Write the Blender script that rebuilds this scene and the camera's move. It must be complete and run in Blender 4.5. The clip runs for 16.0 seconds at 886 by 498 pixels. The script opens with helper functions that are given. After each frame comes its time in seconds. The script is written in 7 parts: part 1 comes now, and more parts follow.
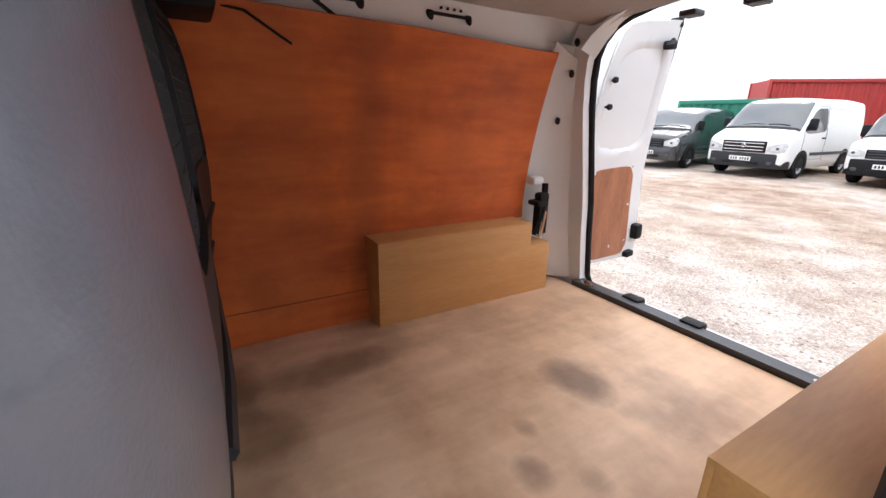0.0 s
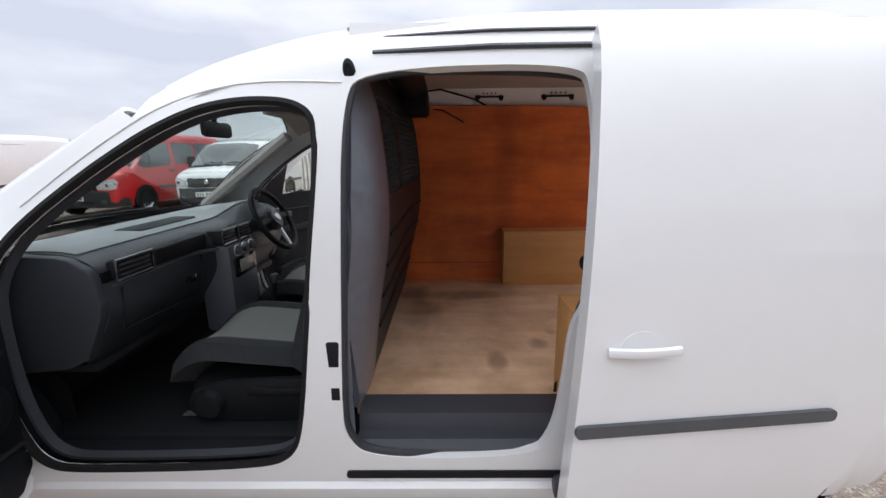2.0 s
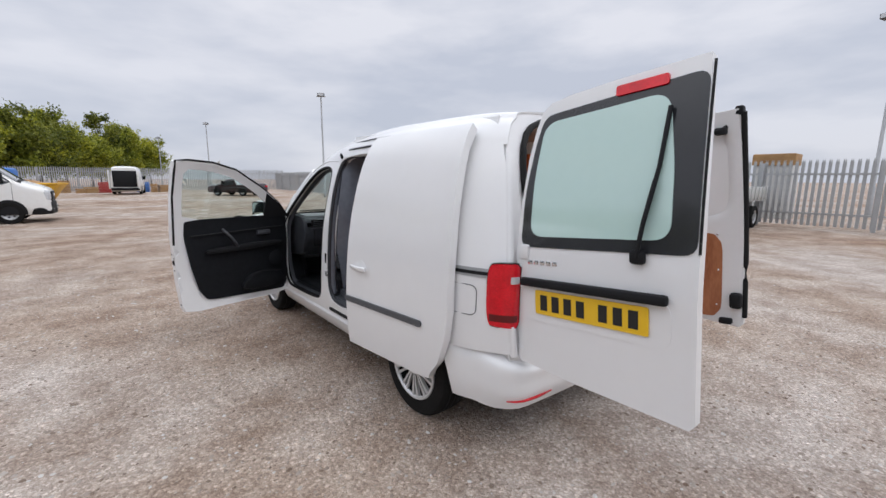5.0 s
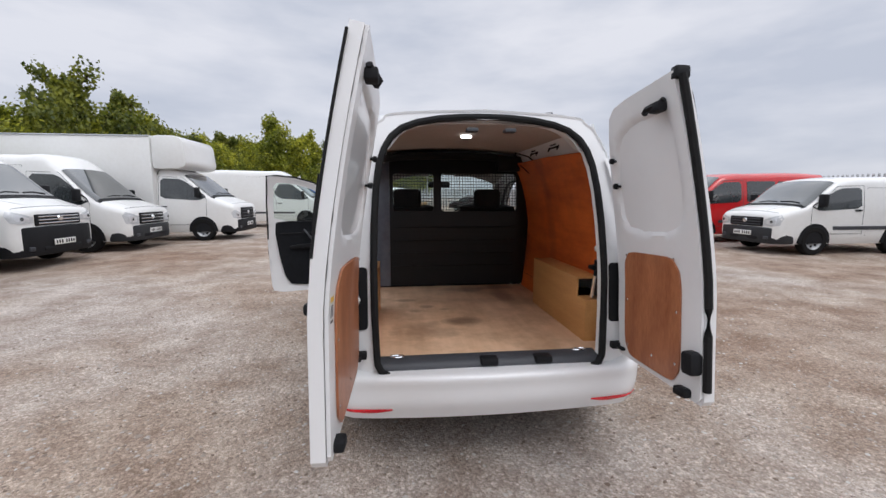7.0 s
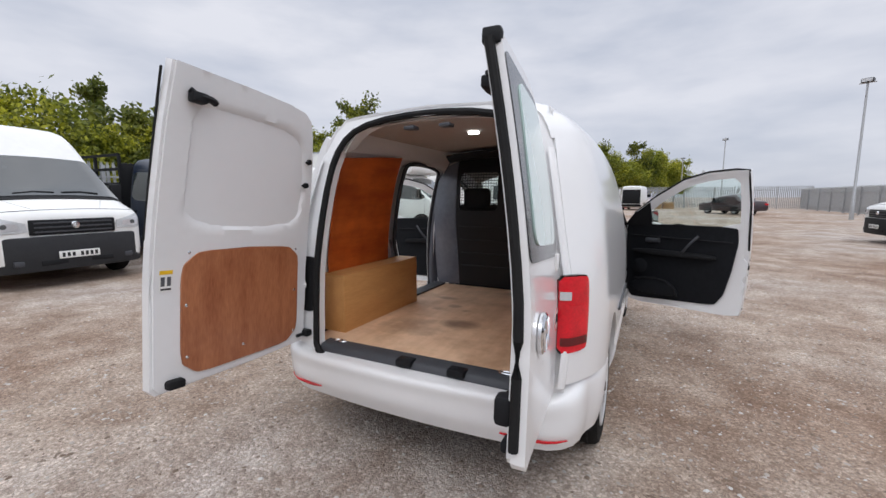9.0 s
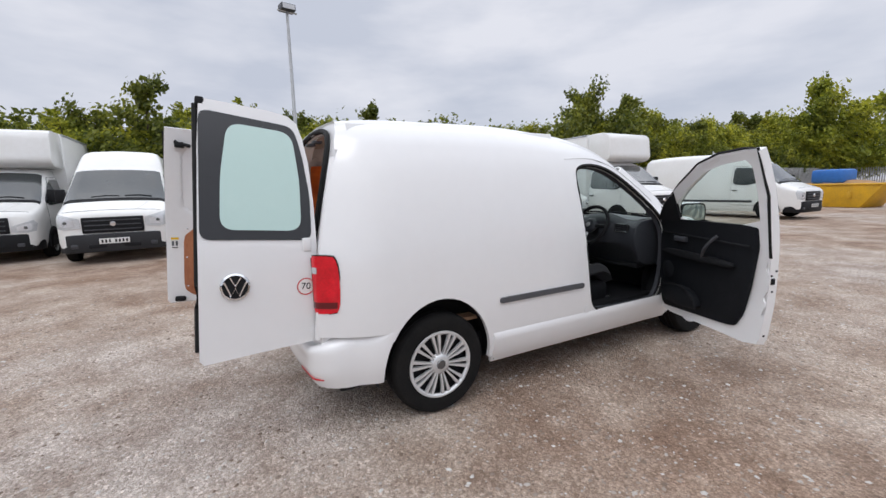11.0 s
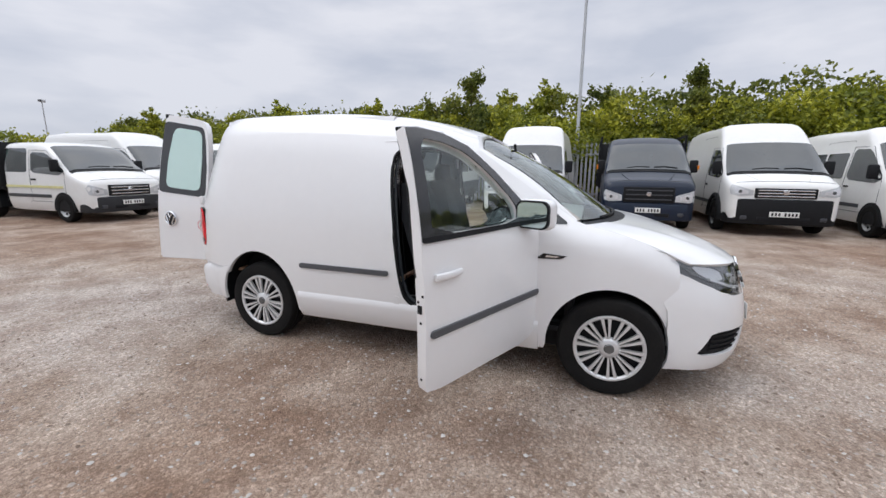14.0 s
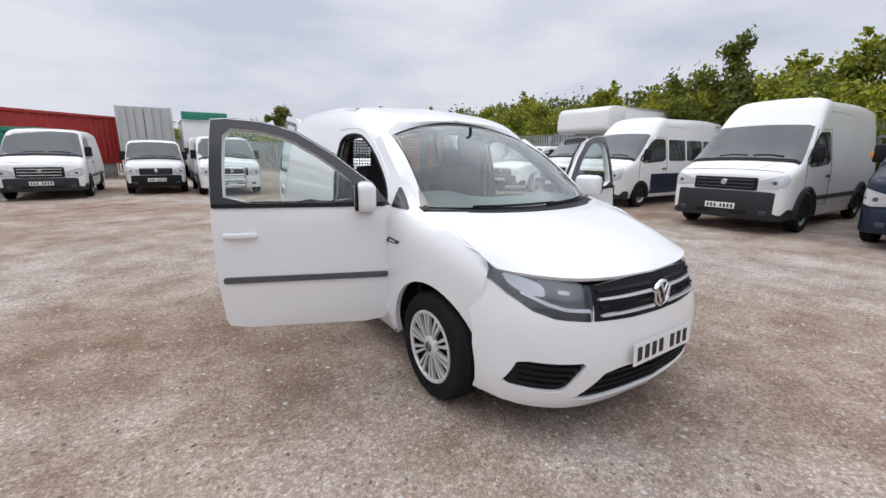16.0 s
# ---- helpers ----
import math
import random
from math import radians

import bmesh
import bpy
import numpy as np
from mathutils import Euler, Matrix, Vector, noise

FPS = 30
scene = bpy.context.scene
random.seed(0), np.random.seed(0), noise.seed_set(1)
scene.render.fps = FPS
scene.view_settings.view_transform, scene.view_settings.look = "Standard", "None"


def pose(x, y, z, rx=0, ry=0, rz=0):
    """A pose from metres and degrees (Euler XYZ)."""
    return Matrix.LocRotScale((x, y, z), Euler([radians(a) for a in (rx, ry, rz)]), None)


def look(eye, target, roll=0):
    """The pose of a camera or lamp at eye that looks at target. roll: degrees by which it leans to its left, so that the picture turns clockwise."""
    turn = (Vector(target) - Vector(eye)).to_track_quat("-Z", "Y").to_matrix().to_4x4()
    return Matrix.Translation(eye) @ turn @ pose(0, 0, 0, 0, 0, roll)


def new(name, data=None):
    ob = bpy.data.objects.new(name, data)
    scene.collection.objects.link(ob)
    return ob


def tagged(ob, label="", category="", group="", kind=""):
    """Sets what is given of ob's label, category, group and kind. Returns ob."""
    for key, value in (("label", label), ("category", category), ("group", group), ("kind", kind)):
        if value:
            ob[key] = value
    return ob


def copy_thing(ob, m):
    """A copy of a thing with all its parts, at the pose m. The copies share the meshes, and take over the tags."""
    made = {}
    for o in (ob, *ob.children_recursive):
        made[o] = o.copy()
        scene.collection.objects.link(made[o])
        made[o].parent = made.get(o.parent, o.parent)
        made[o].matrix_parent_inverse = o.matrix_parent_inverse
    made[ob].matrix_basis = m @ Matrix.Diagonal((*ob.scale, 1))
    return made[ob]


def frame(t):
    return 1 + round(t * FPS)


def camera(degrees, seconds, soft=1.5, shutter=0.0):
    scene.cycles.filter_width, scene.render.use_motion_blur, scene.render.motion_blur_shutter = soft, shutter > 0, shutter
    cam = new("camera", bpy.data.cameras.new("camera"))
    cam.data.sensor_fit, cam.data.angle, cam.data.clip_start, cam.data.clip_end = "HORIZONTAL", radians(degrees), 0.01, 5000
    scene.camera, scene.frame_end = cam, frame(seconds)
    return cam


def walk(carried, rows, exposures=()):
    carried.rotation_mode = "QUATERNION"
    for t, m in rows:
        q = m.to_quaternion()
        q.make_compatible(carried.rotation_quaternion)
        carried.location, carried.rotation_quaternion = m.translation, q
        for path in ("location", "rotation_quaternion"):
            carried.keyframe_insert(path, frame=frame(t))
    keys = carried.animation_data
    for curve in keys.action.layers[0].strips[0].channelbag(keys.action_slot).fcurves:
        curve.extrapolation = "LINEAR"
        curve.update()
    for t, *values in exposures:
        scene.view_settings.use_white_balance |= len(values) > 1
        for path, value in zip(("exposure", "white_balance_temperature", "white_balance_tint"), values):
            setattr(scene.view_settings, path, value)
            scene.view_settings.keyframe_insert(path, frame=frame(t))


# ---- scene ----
cam = camera(94.1, 16.0)
PATH = [
    (0, (-0.815, 1.027, 1.364), (0.819, 0.047, 0.757), 1.3),
    (0.5, (-0.707, 1.039, 1.392), (0.79, -0.158, 0.819), 2.0),
    (1, (-1.002, 1.106, 1.399), (0.638, 0.112, 0.831), 1.5),
    (1.5, (-1.54, 0.962, 1.408), (0.337, 0.512, 0.889), -1.0),
    (2, (-1.99, 0.825, 1.385), (-0.042, 0.848, 0.936), -0.6),
    (2.5, (-2.349, 0.559, 1.398), (-0.436, 0.934, 0.959), 1.6),
    (3, (-2.589, 0.085, 1.429), (-0.764, 0.796, 1.027), 0.9),
    (3.5, (-2.683, -0.437, 1.443), (-0.966, 0.517, 1.065), 0.7),
    (4, (-2.67, -0.955, 1.452), (-1.079, 0.202, 1.089), 0.6),
    (4.5, (-2.526, -1.476, 1.457), (-1.084, -0.134, 1.11), 0.6),
    (5, (-2.241, -1.961, 1.454), (-0.986, -0.441, 1.118), 0.3),
    (5.2, (-2.102, -2.139, 1.465), (-0.934, -0.549, 1.138), 0.1),
    (7.3, (-0.268, -2.575, 1.38), (-0.189, -0.593, 1.125), 0.2),
    (7.5, (-0.159, -2.453, 1.397), (-0.19, -0.471, 1.134), 0.4),
    (8, (0.153, -2.26, 1.383), (-0.165, -0.302, 1.123), 0.5),
    (8.5, (0.549, -2.342, 1.377), (-0.063, -0.455, 1.121), 0.4),
    (8.7, (0.729, -2.391, 1.373), (-0.002, -0.547, 1.12), 0.2),
    (10.8, (2.844, -1.328, 1.4), (1.164, -0.283, 1.113), -1.7),
    (11, (3.001, -1.14, 1.391), (1.266, -0.188, 1.103), -1.5),
    (11.5, (3.347, -0.621, 1.386), (1.5, 0.083, 1.086), -0.9),
    (12, (3.524, -0.009, 1.39), (1.596, 0.421, 1.076), -0.6),
    (12.5, (3.656, 0.609, 1.397), (1.689, 0.774, 1.072), -0.3),
    (13, (3.637, 1.245, 1.403), (1.67, 1.136, 1.059), -0.1),
    (13.5, (3.6, 1.903, 1.401), (1.671, 1.517, 1.04), 0.1),
    (14, (3.449, 2.509, 1.407), (1.6, 1.853, 1.021), 0.4),
    (14.5, (3.251, 3.134, 1.412), (1.524, 2.211, 1.005), 0.6),
    (15, (2.906, 3.654, 1.417), (1.348, 2.476, 0.984), 0.7),
    (15.5, (2.486, 4.156, 1.407), (1.146, 2.74, 0.963), 0.6),
    (16, (2.016, 4.542, 1.393), (0.93, 2.923, 0.948), 0.5),
]
# the middle of the two unseen stretches
GAPS = [
    (6.25, (-1.15, -2.71, 1.42), (-0.58, -0.80, 1.13), 0.2),
    (9.75, (1.84, -2.15, 1.39), (0.63, -0.57, 1.11), -0.7),
]
walk(cam, [(t, look(eye, target, roll)) for t, eye, target, roll in sorted(PATH + GAPS)],
     [(0.0, 1.24), (0.6, 1.2), (1.0, 1.0), (1.4, 0.86), (2.0, 0.44), (2.6, 0.30), (3.2, 0.24), (4.0, 0.13), (4.6, 0.10), (16.0, 0.10)])

# ---------------------------------------------------------------- sky and sun
world = bpy.data.worlds.new("sky")
scene.world = world
world.use_nodes = True
wn, wl = world.node_tree.nodes, world.node_tree.links
wn.clear()
w_out = wn.new("ShaderNodeOutputWorld")
w_bg = wn.new("ShaderNodeBackground")
w_sky = wn.new("ShaderNodeTexSky")
w_sky.sky_type, w_sky.sun_disc = "NISHITA", False
w_sky.sun_elevation, w_sky.sun_rotation = radians(52), radians(150)
w_scale = wn.new("ShaderNodeVectorMath")
w_scale.operation = "SCALE"
w_scale.inputs["Scale"].default_value = 0.10
wl.new(w_sky.outputs[0], w_scale.inputs[0])
w_tc = wn.new("ShaderNodeTexCoord")
w_sep = wn.new("ShaderNodeSeparateXYZ")
wl.new(w_tc.outputs["Generated"], w_sep.inputs[0])
# overcast sky: brighter towards the zenith
w_grad = wn.new("ShaderNodeValToRGB")
w_grad.color_ramp.elements[0].position, w_grad.color_ramp.elements[0].color = 0.0, (0.605, 0.625, 0.70, 1)
w_grad.color_ramp.elements[1].position, w_grad.color_ramp.elements[1].color = 1.0, (1.42, 1.46, 1.56, 1)
_e = w_grad.color_ramp.elements.new(0.42)
_e.color = (0.705, 0.72, 0.785, 1)
_e = w_grad.color_ramp.elements.new(0.62)
_e.color = (1.52, 1.56, 1.67, 1)
wl.new(w_sep.outputs["Z"], w_grad.inputs[0])
# cloud layers, flattened towards the horizon
w_map = wn.new("ShaderNodeMapping")
w_map.inputs["Scale"].default_value = (1.5, 1.5, 5.0)
wl.new(w_tc.outputs["Generated"], w_map.inputs[0])
w_noise = wn.new("ShaderNodeTexNoise")
w_noise.inputs["Scale"].default_value, w_noise.inputs["Detail"].default_value = 1.7, 5.0
w_noise.inputs["Roughness"].default_value = 0.52
wl.new(w_map.outputs[0], w_noise.inputs["Vector"])
w_cl = wn.new("ShaderNodeValToRGB")
w_cl.color_ramp.elements[0].position, w_cl.color_ramp.elements[0].color = 0.36, (0.80, 0.83, 0.88, 1)
w_cl.color_ramp.elements[1].position, w_cl.color_ramp.elements[1].color = 0.62, (1.10, 1.09, 1.08, 1)
wl.new(w_noise.outputs[0], w_cl.inputs[0])
w_mul = wn.new("ShaderNodeMix")
w_mul.data_type, w_mul.blend_type = "RGBA", "MULTIPLY"
w_mul.inputs[0].default_value = 1.0
wl.new(w_grad.outputs[0], w_mul.inputs[6])
wl.new(w_cl.outputs[0], w_mul.inputs[7])
w_mix = wn.new("ShaderNodeMix")
w_mix.data_type = "RGBA"
w_mix.inputs[0].default_value = 0.93
wl.new(w_scale.outputs[0], w_mix.inputs[6])
wl.new(w_mul.outputs[2], w_mix.inputs[7])
wl.new(w_mix.outputs[2], w_bg.inputs[0])
w_bg.inputs[1].default_value = 1.0
wl.new(w_bg.outputs[0], w_out.inputs[0])

sun = new("sun", bpy.data.lights.new("sun", "SUN"))
sun.data.energy, sun.data.angle, sun.data.color = 0.55, radians(25), (1.0, 0.985, 0.97)
sun.matrix_world = look((0, 0, 20), (0 - 7, 12, 0))

# ---------------------------------------------------------------- materials
def material(name, color, rough=0.5, metal=0.0, coat=0.0, vary=0.0, scale=8.0, bump=0.0, bscale=60.0, spec=0.5, emit=0.0, trans=0.0, second=None, stretch=(1, 1, 1), rnd=0.0):
    """Principled material; vary mixes towards `second` with noise at two scales, bump is fine relief."""
    m = bpy.data.materials.new(name)
    m.use_nodes = True
    n, l = m.node_tree.nodes, m.node_tree.links
    b = n["Principled BSDF"]
    b.inputs["Base Color"].default_value = (*color, 1)
    b.inputs["Roughness"].default_value, b.inputs["Metallic"].default_value = rough, metal
    b.inputs["Coat Weight"].default_value, b.inputs["Coat Roughness"].default_value = coat, 0.06
    b.inputs["Specular IOR Level"].default_value = spec
    b.inputs["Transmission Weight"].default_value = trans
    if emit:
        b.inputs["Emission Color"].default_value = (*color, 1)
        b.inputs["Emission Strength"].default_value = emit
    tc = n.new("ShaderNodeTexCoord")
    mp = n.new("ShaderNodeMapping")
    mp.inputs["Scale"].default_value = stretch
    l.new(tc.outputs["Object"], mp.inputs[0])
    if vary:
        second = second or tuple(c * 0.6 for c in color)
        big, small = n.new("ShaderNodeTexNoise"), n.new("ShaderNodeTexNoise")
        big.inputs["Scale"].default_value, big.inputs["Detail"].default_value = scale, 3
        small.inputs["Scale"].default_value, small.inputs["Detail"].default_value = scale * 9, 4
        for t in (big, small):
            l.new(mp.outputs[0], t.inputs["Vector"])
        mix = n.new("ShaderNodeMath")
        mix.operation = "MULTIPLY_ADD"
        mix.inputs[1].default_value = 0.4
        l.new(small.outputs[0], mix.inputs[0])
        half = n.new("ShaderNodeMath")
        half.operation = "MULTIPLY"
        half.inputs[1].default_value = 0.6
        l.new(big.outputs[0], half.inputs[0])
        l.new(half.outputs[0], mix.inputs[2])
        ramp = n.new("ShaderNodeMapRange")
        ramp.inputs["From Min"].default_value, ramp.inputs["From Max"].default_value = 0.35, 0.65
        ramp.inputs["To Max"].default_value = vary
        l.new(mix.outputs[0], ramp.inputs["Value"])
        cm = n.new("ShaderNodeMix")
        cm.data_type = "RGBA"
        cm.inputs[6].default_value, cm.inputs[7].default_value = (*color, 1), (*second, 1)
        l.new(ramp.outputs[0], cm.inputs[0])
        last = cm.outputs[2]
        if rnd:
            oi, hv = n.new("ShaderNodeObjectInfo"), n.new("ShaderNodeHueSaturation")
            rr = n.new("ShaderNodeMapRange")
            rr.inputs["To Min"].default_value, rr.inputs["To Max"].default_value = 1 - rnd, 1 + rnd
            l.new(oi.outputs["Random"], rr.inputs["Value"])
            l.new(rr.outputs[0], hv.inputs["Value"])
            l.new(last, hv.inputs["Color"])
            last = hv.outputs[0]
        l.new(last, b.inputs["Base Color"])
    if bump:
        bn, bp = n.new("ShaderNodeTexNoise"), n.new("ShaderNodeBump")
        bn.inputs["Scale"].default_value, bn.inputs["Detail"].default_value = bscale, 4
        bp.inputs["Strength"].default_value, bp.inputs["Distance"].default_value = bump, 0.01
        l.new(mp.outputs[0], bn.inputs["Vector"])
        l.new(bn.outputs[0], bp.inputs["Height"])
        l.new(bp.outputs[0], b.inputs["Normal"])
    return m


PAINT = material("white_paint", (0.80, 0.80, 0.805), 0.28, coat=0.7, vary=0.5, scale=1.5, second=(0.76, 0.76, 0.765))
PAINT_IN = material("white_paint_inner", (0.78, 0.78, 0.785), 0.4, coat=0.2, vary=0.5, scale=3, second=(0.72, 0.72, 0.72))
PAINT_FAR = material("white_paint_far", (0.80, 0.80, 0.79), 0.3, coat=0.5, vary=0.5, scale=1.2, second=(0.70, 0.69, 0.66))
NAVY = material("navy_paint", (0.006, 0.014, 0.033), 0.35, coat=0.15, spec=0.35, vary=0.4, scale=2, second=(0.006, 0.012, 0.030))
REDP = material("red_paint", (0.55, 0.012, 0.015), 0.28, coat=0.7, vary=0.3, scale=2, second=(0.42, 0.01, 0.012))
BLUEP = material("blue_paint", (0.02, 0.10, 0.32), 0.35, coat=0.4, vary=0.4, scale=3)
MAROON = material("maroon_paint", (0.020, 0.005, 0.009), 0.28, coat=0.5, vary=0.3, scale=2)
CHAR = material("charcoal_paint", (0.035, 0.037, 0.042), 0.25, coat=0.8, vary=0.3, scale=2)
BLACK = material("black_plastic", (0.010, 0.0105, 0.012), 0.6, spec=0.2, vary=0.4, scale=20, bump=0.15, bscale=400, second=(0.015, 0.0155, 0.018))
# Light and shade on the bulkhead plastic, split into a dark and a pale colour.
BULKM = material("bulkhead_plastic", (0.016, 0.017, 0.020), 0.5, spec=0.3, vary=0.5, scale=6, bump=0.08, bscale=300, second=(0.011, 0.012, 0.014))
BULKLIT = material("bulkhead_plastic_lit", (0.135, 0.150, 0.186), 0.30, coat=0.4, vary=0.9, scale=3, bump=0.05, bscale=300, second=(0.088, 0.098, 0.124))
DOORM = material("door_trim_plastic", (0.007, 0.008, 0.010), 0.6, spec=0.16, vary=0.4, scale=30, bump=0.2, bscale=500, second=(0.016, 0.017, 0.021))
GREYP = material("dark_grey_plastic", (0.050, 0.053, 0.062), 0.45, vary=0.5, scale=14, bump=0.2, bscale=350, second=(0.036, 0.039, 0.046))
# Black rubber greyed in its base colour for the sheen on the side seal.
SEALG = material("seal_rubber_sheen", (0.034, 0.036, 0.042), 0.45, spec=0.4, vary=0.5, scale=8, second=(0.022, 0.023, 0.027))
FRAMEBLK = material("window_frame_black", (0.022, 0.023, 0.026), 0.22, coat=0.4, vary=0.3, scale=12)
BUMPER = material("bumper_plastic", (0.022, 0.023, 0.026), 0.55, spec=0.3, vary=0.6, scale=5, bump=0.1, bscale=300, second=(0.034, 0.035, 0.038))
TRIM = material("grey_trim", (0.085, 0.089, 0.098), 0.5, vary=0.4, scale=10, bump=0.1, bscale=300)
RUBBER = material("rubber", (0.010, 0.010, 0.011), 0.7, spec=0.2, vary=0.5, scale=14, second=(0.02, 0.02, 0.019), bump=0.1, bscale=200)
TYRE = material("tyre_rubber", (0.009, 0.009, 0.0095), 0.85, spec=0.15, vary=0.7, scale=9, second=(0.018, 0.017, 0.016), bump=0.2, bscale=150)
GLOSSBLK = material("gloss_black", (0.008, 0.008, 0.010), 0.10, spec=0.35)
DKGLASS = material("dark_glass", (0.040, 0.047, 0.050), 0.05, coat=0.7, spec=0.7, vary=0.8, scale=1.6, second=(0.018, 0.022, 0.024))
GLASS = material("window_glass", (0.80, 0.90, 0.87), 0.0, trans=1.0)
MINT = material("frosted_mint_glass", (0.52, 0.70, 0.66), 0.12, coat=1.0, vary=0.25, scale=2.5, second=(0.46, 0.64, 0.60))
SILVER = material("silver_wheel", (0.72, 0.73, 0.74), 0.35, metal=0.45, vary=0.3, scale=20, second=(0.45, 0.45, 0.45))
MIRRORG = material("mirror_glass", (0.62, 0.74, 0.72), 0.03, metal=1.0)
CHROME = material("chrome", (0.75, 0.76, 0.78), 0.12, metal=1.0)
STEEL = material("galvanised_steel", (0.46, 0.47, 0.48), 0.5, metal=0.6, vary=0.6, scale=5, second=(0.34, 0.35, 0.36))
REDLENS = material("red_lens", (0.78, 0.005, 0.020), 0.12, coat=0.4, spec=0.4, vary=0.8, scale=11, second=(0.46, 0.002, 0.010))
REDDARK = material("dark_red_lens", (0.12, 0.003, 0.006), 0.15, coat=0.2, vary=0.3, scale=40)
LAMPGREY = material("lamp_reflector", (0.17, 0.175, 0.18), 0.25, metal=0.6, vary=0.4, scale=30)
LAMPBRIGHT = material("bright_reflector", (0.72, 0.73, 0.75), 0.3, metal=0.6, vary=0.5, scale=40, second=(0.5, 0.5, 0.52))
LENSGLASS = material("lamp_glass", (0.93, 0.94, 0.95), 0.0, trans=1.0)
CLEARLENS = material("clear_lens", (0.62, 0.64, 0.66), 0.1, coat=1.0, vary=0.5, scale=25, second=(0.35, 0.36, 0.38))
ORANGE = material("amber_lens", (0.75, 0.22, 0.02), 0.2, coat=0.6)
YELLOWPL = material("yellow_plate", (0.82, 0.50, 0.015), 0.35, coat=0.3)
STRIPEY = material("pale_yellow_stripe", (0.80, 0.76, 0.36), 0.4, coat=0.3, vary=0.5, scale=3)
WHITEPL = material("white_plate", (0.78, 0.78, 0.76), 0.35, coat=0.3)
INK = material("black_ink", (0.012, 0.012, 0.013), 0.5)
SEATG = material("grey_seat_fabric", (0.20, 0.20, 0.188), 0.9, vary=0.7, scale=60, bump=0.3, bscale=500, second=(0.18, 0.18, 0.172))
SEATB = material("black_seat_fabric", (0.026, 0.027, 0.030), 0.9, vary=0.5, scale=50, bump=0.3, bscale=500)
# Dash plastic paled to carry the sky glare on its upper face.
DASHTOP = material("dash_top_sheen", (0.190, 0.205, 0.208), 0.36, spec=0.6, vary=0.4, scale=20, bump=0.2, bscale=500, second=(0.150, 0.163, 0.168))
DASHFACE = material("dash_face_plastic", (0.110, 0.118, 0.136), 0.40, spec=0.5, vary=0.4, scale=30, bump=0.15, bscale=500, second=(0.070, 0.076, 0.090))
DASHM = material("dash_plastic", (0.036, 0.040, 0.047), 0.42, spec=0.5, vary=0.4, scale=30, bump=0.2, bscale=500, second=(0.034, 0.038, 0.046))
HEADL = material("headliner", (0.42, 0.40, 0.37), 0.9, vary=0.4, scale=4, bump=0.1, bscale=400)
CEIL = material("load_ceiling", (0.47, 0.42, 0.385), 0.85, vary=0.5, scale=3, second=(0.35, 0.31, 0.28))
PLYBOX = material("ply_box", (0.64, 0.34, 0.125), 0.5, vary=0.8, scale=2.2, stretch=(6, 0.8, 6), second=(0.50, 0.245, 0.082), bump=0.05, bscale=90)
PLYDOOR = material("ply_door", (0.44, 0.17, 0.075), 0.45, coat=0.15, vary=1.0, scale=3.0, stretch=(5, 5, 0.9), second=(0.27, 0.085, 0.035), bump=0.06, bscale=60)
WOODC = material("crate_wood", (0.42, 0.25, 0.11), 0.8, vary=0.8, scale=3, second=(0.28, 0.16, 0.07))
GREENC = material("green_steel", (0.02, 0.24, 0.15), 0.5, vary=0.6, scale=1.5, second=(0.03, 0.17, 0.12))
REDC = material("red_steel", (0.42, 0.035, 0.03), 0.55, vary=0.7, scale=1.2, second=(0.30, 0.03, 0.028))
GREYC = material("grey_steel", (0.52, 0.53, 0.52), 0.5, vary=0.6, scale=1.2, second=(0.40, 0.40, 0.38))
YELLOWS = material("yellow_steel", (0.72, 0.40, 0.01), 0.5, vary=0.7, scale=2, second=(0.45, 0.26, 0.03))
TARP = material("blue_tarp", (0.03, 0.16, 0.52), 0.5, vary=0.5, scale=4)
BARK = material("bark", (0.10, 0.075, 0.05), 0.9, vary=0.8, scale=6, bump=0.5, bscale=20)
LAMPW = material("lamp_lens", (0.9, 0.92, 0.95), 0.3, emit=4.0)


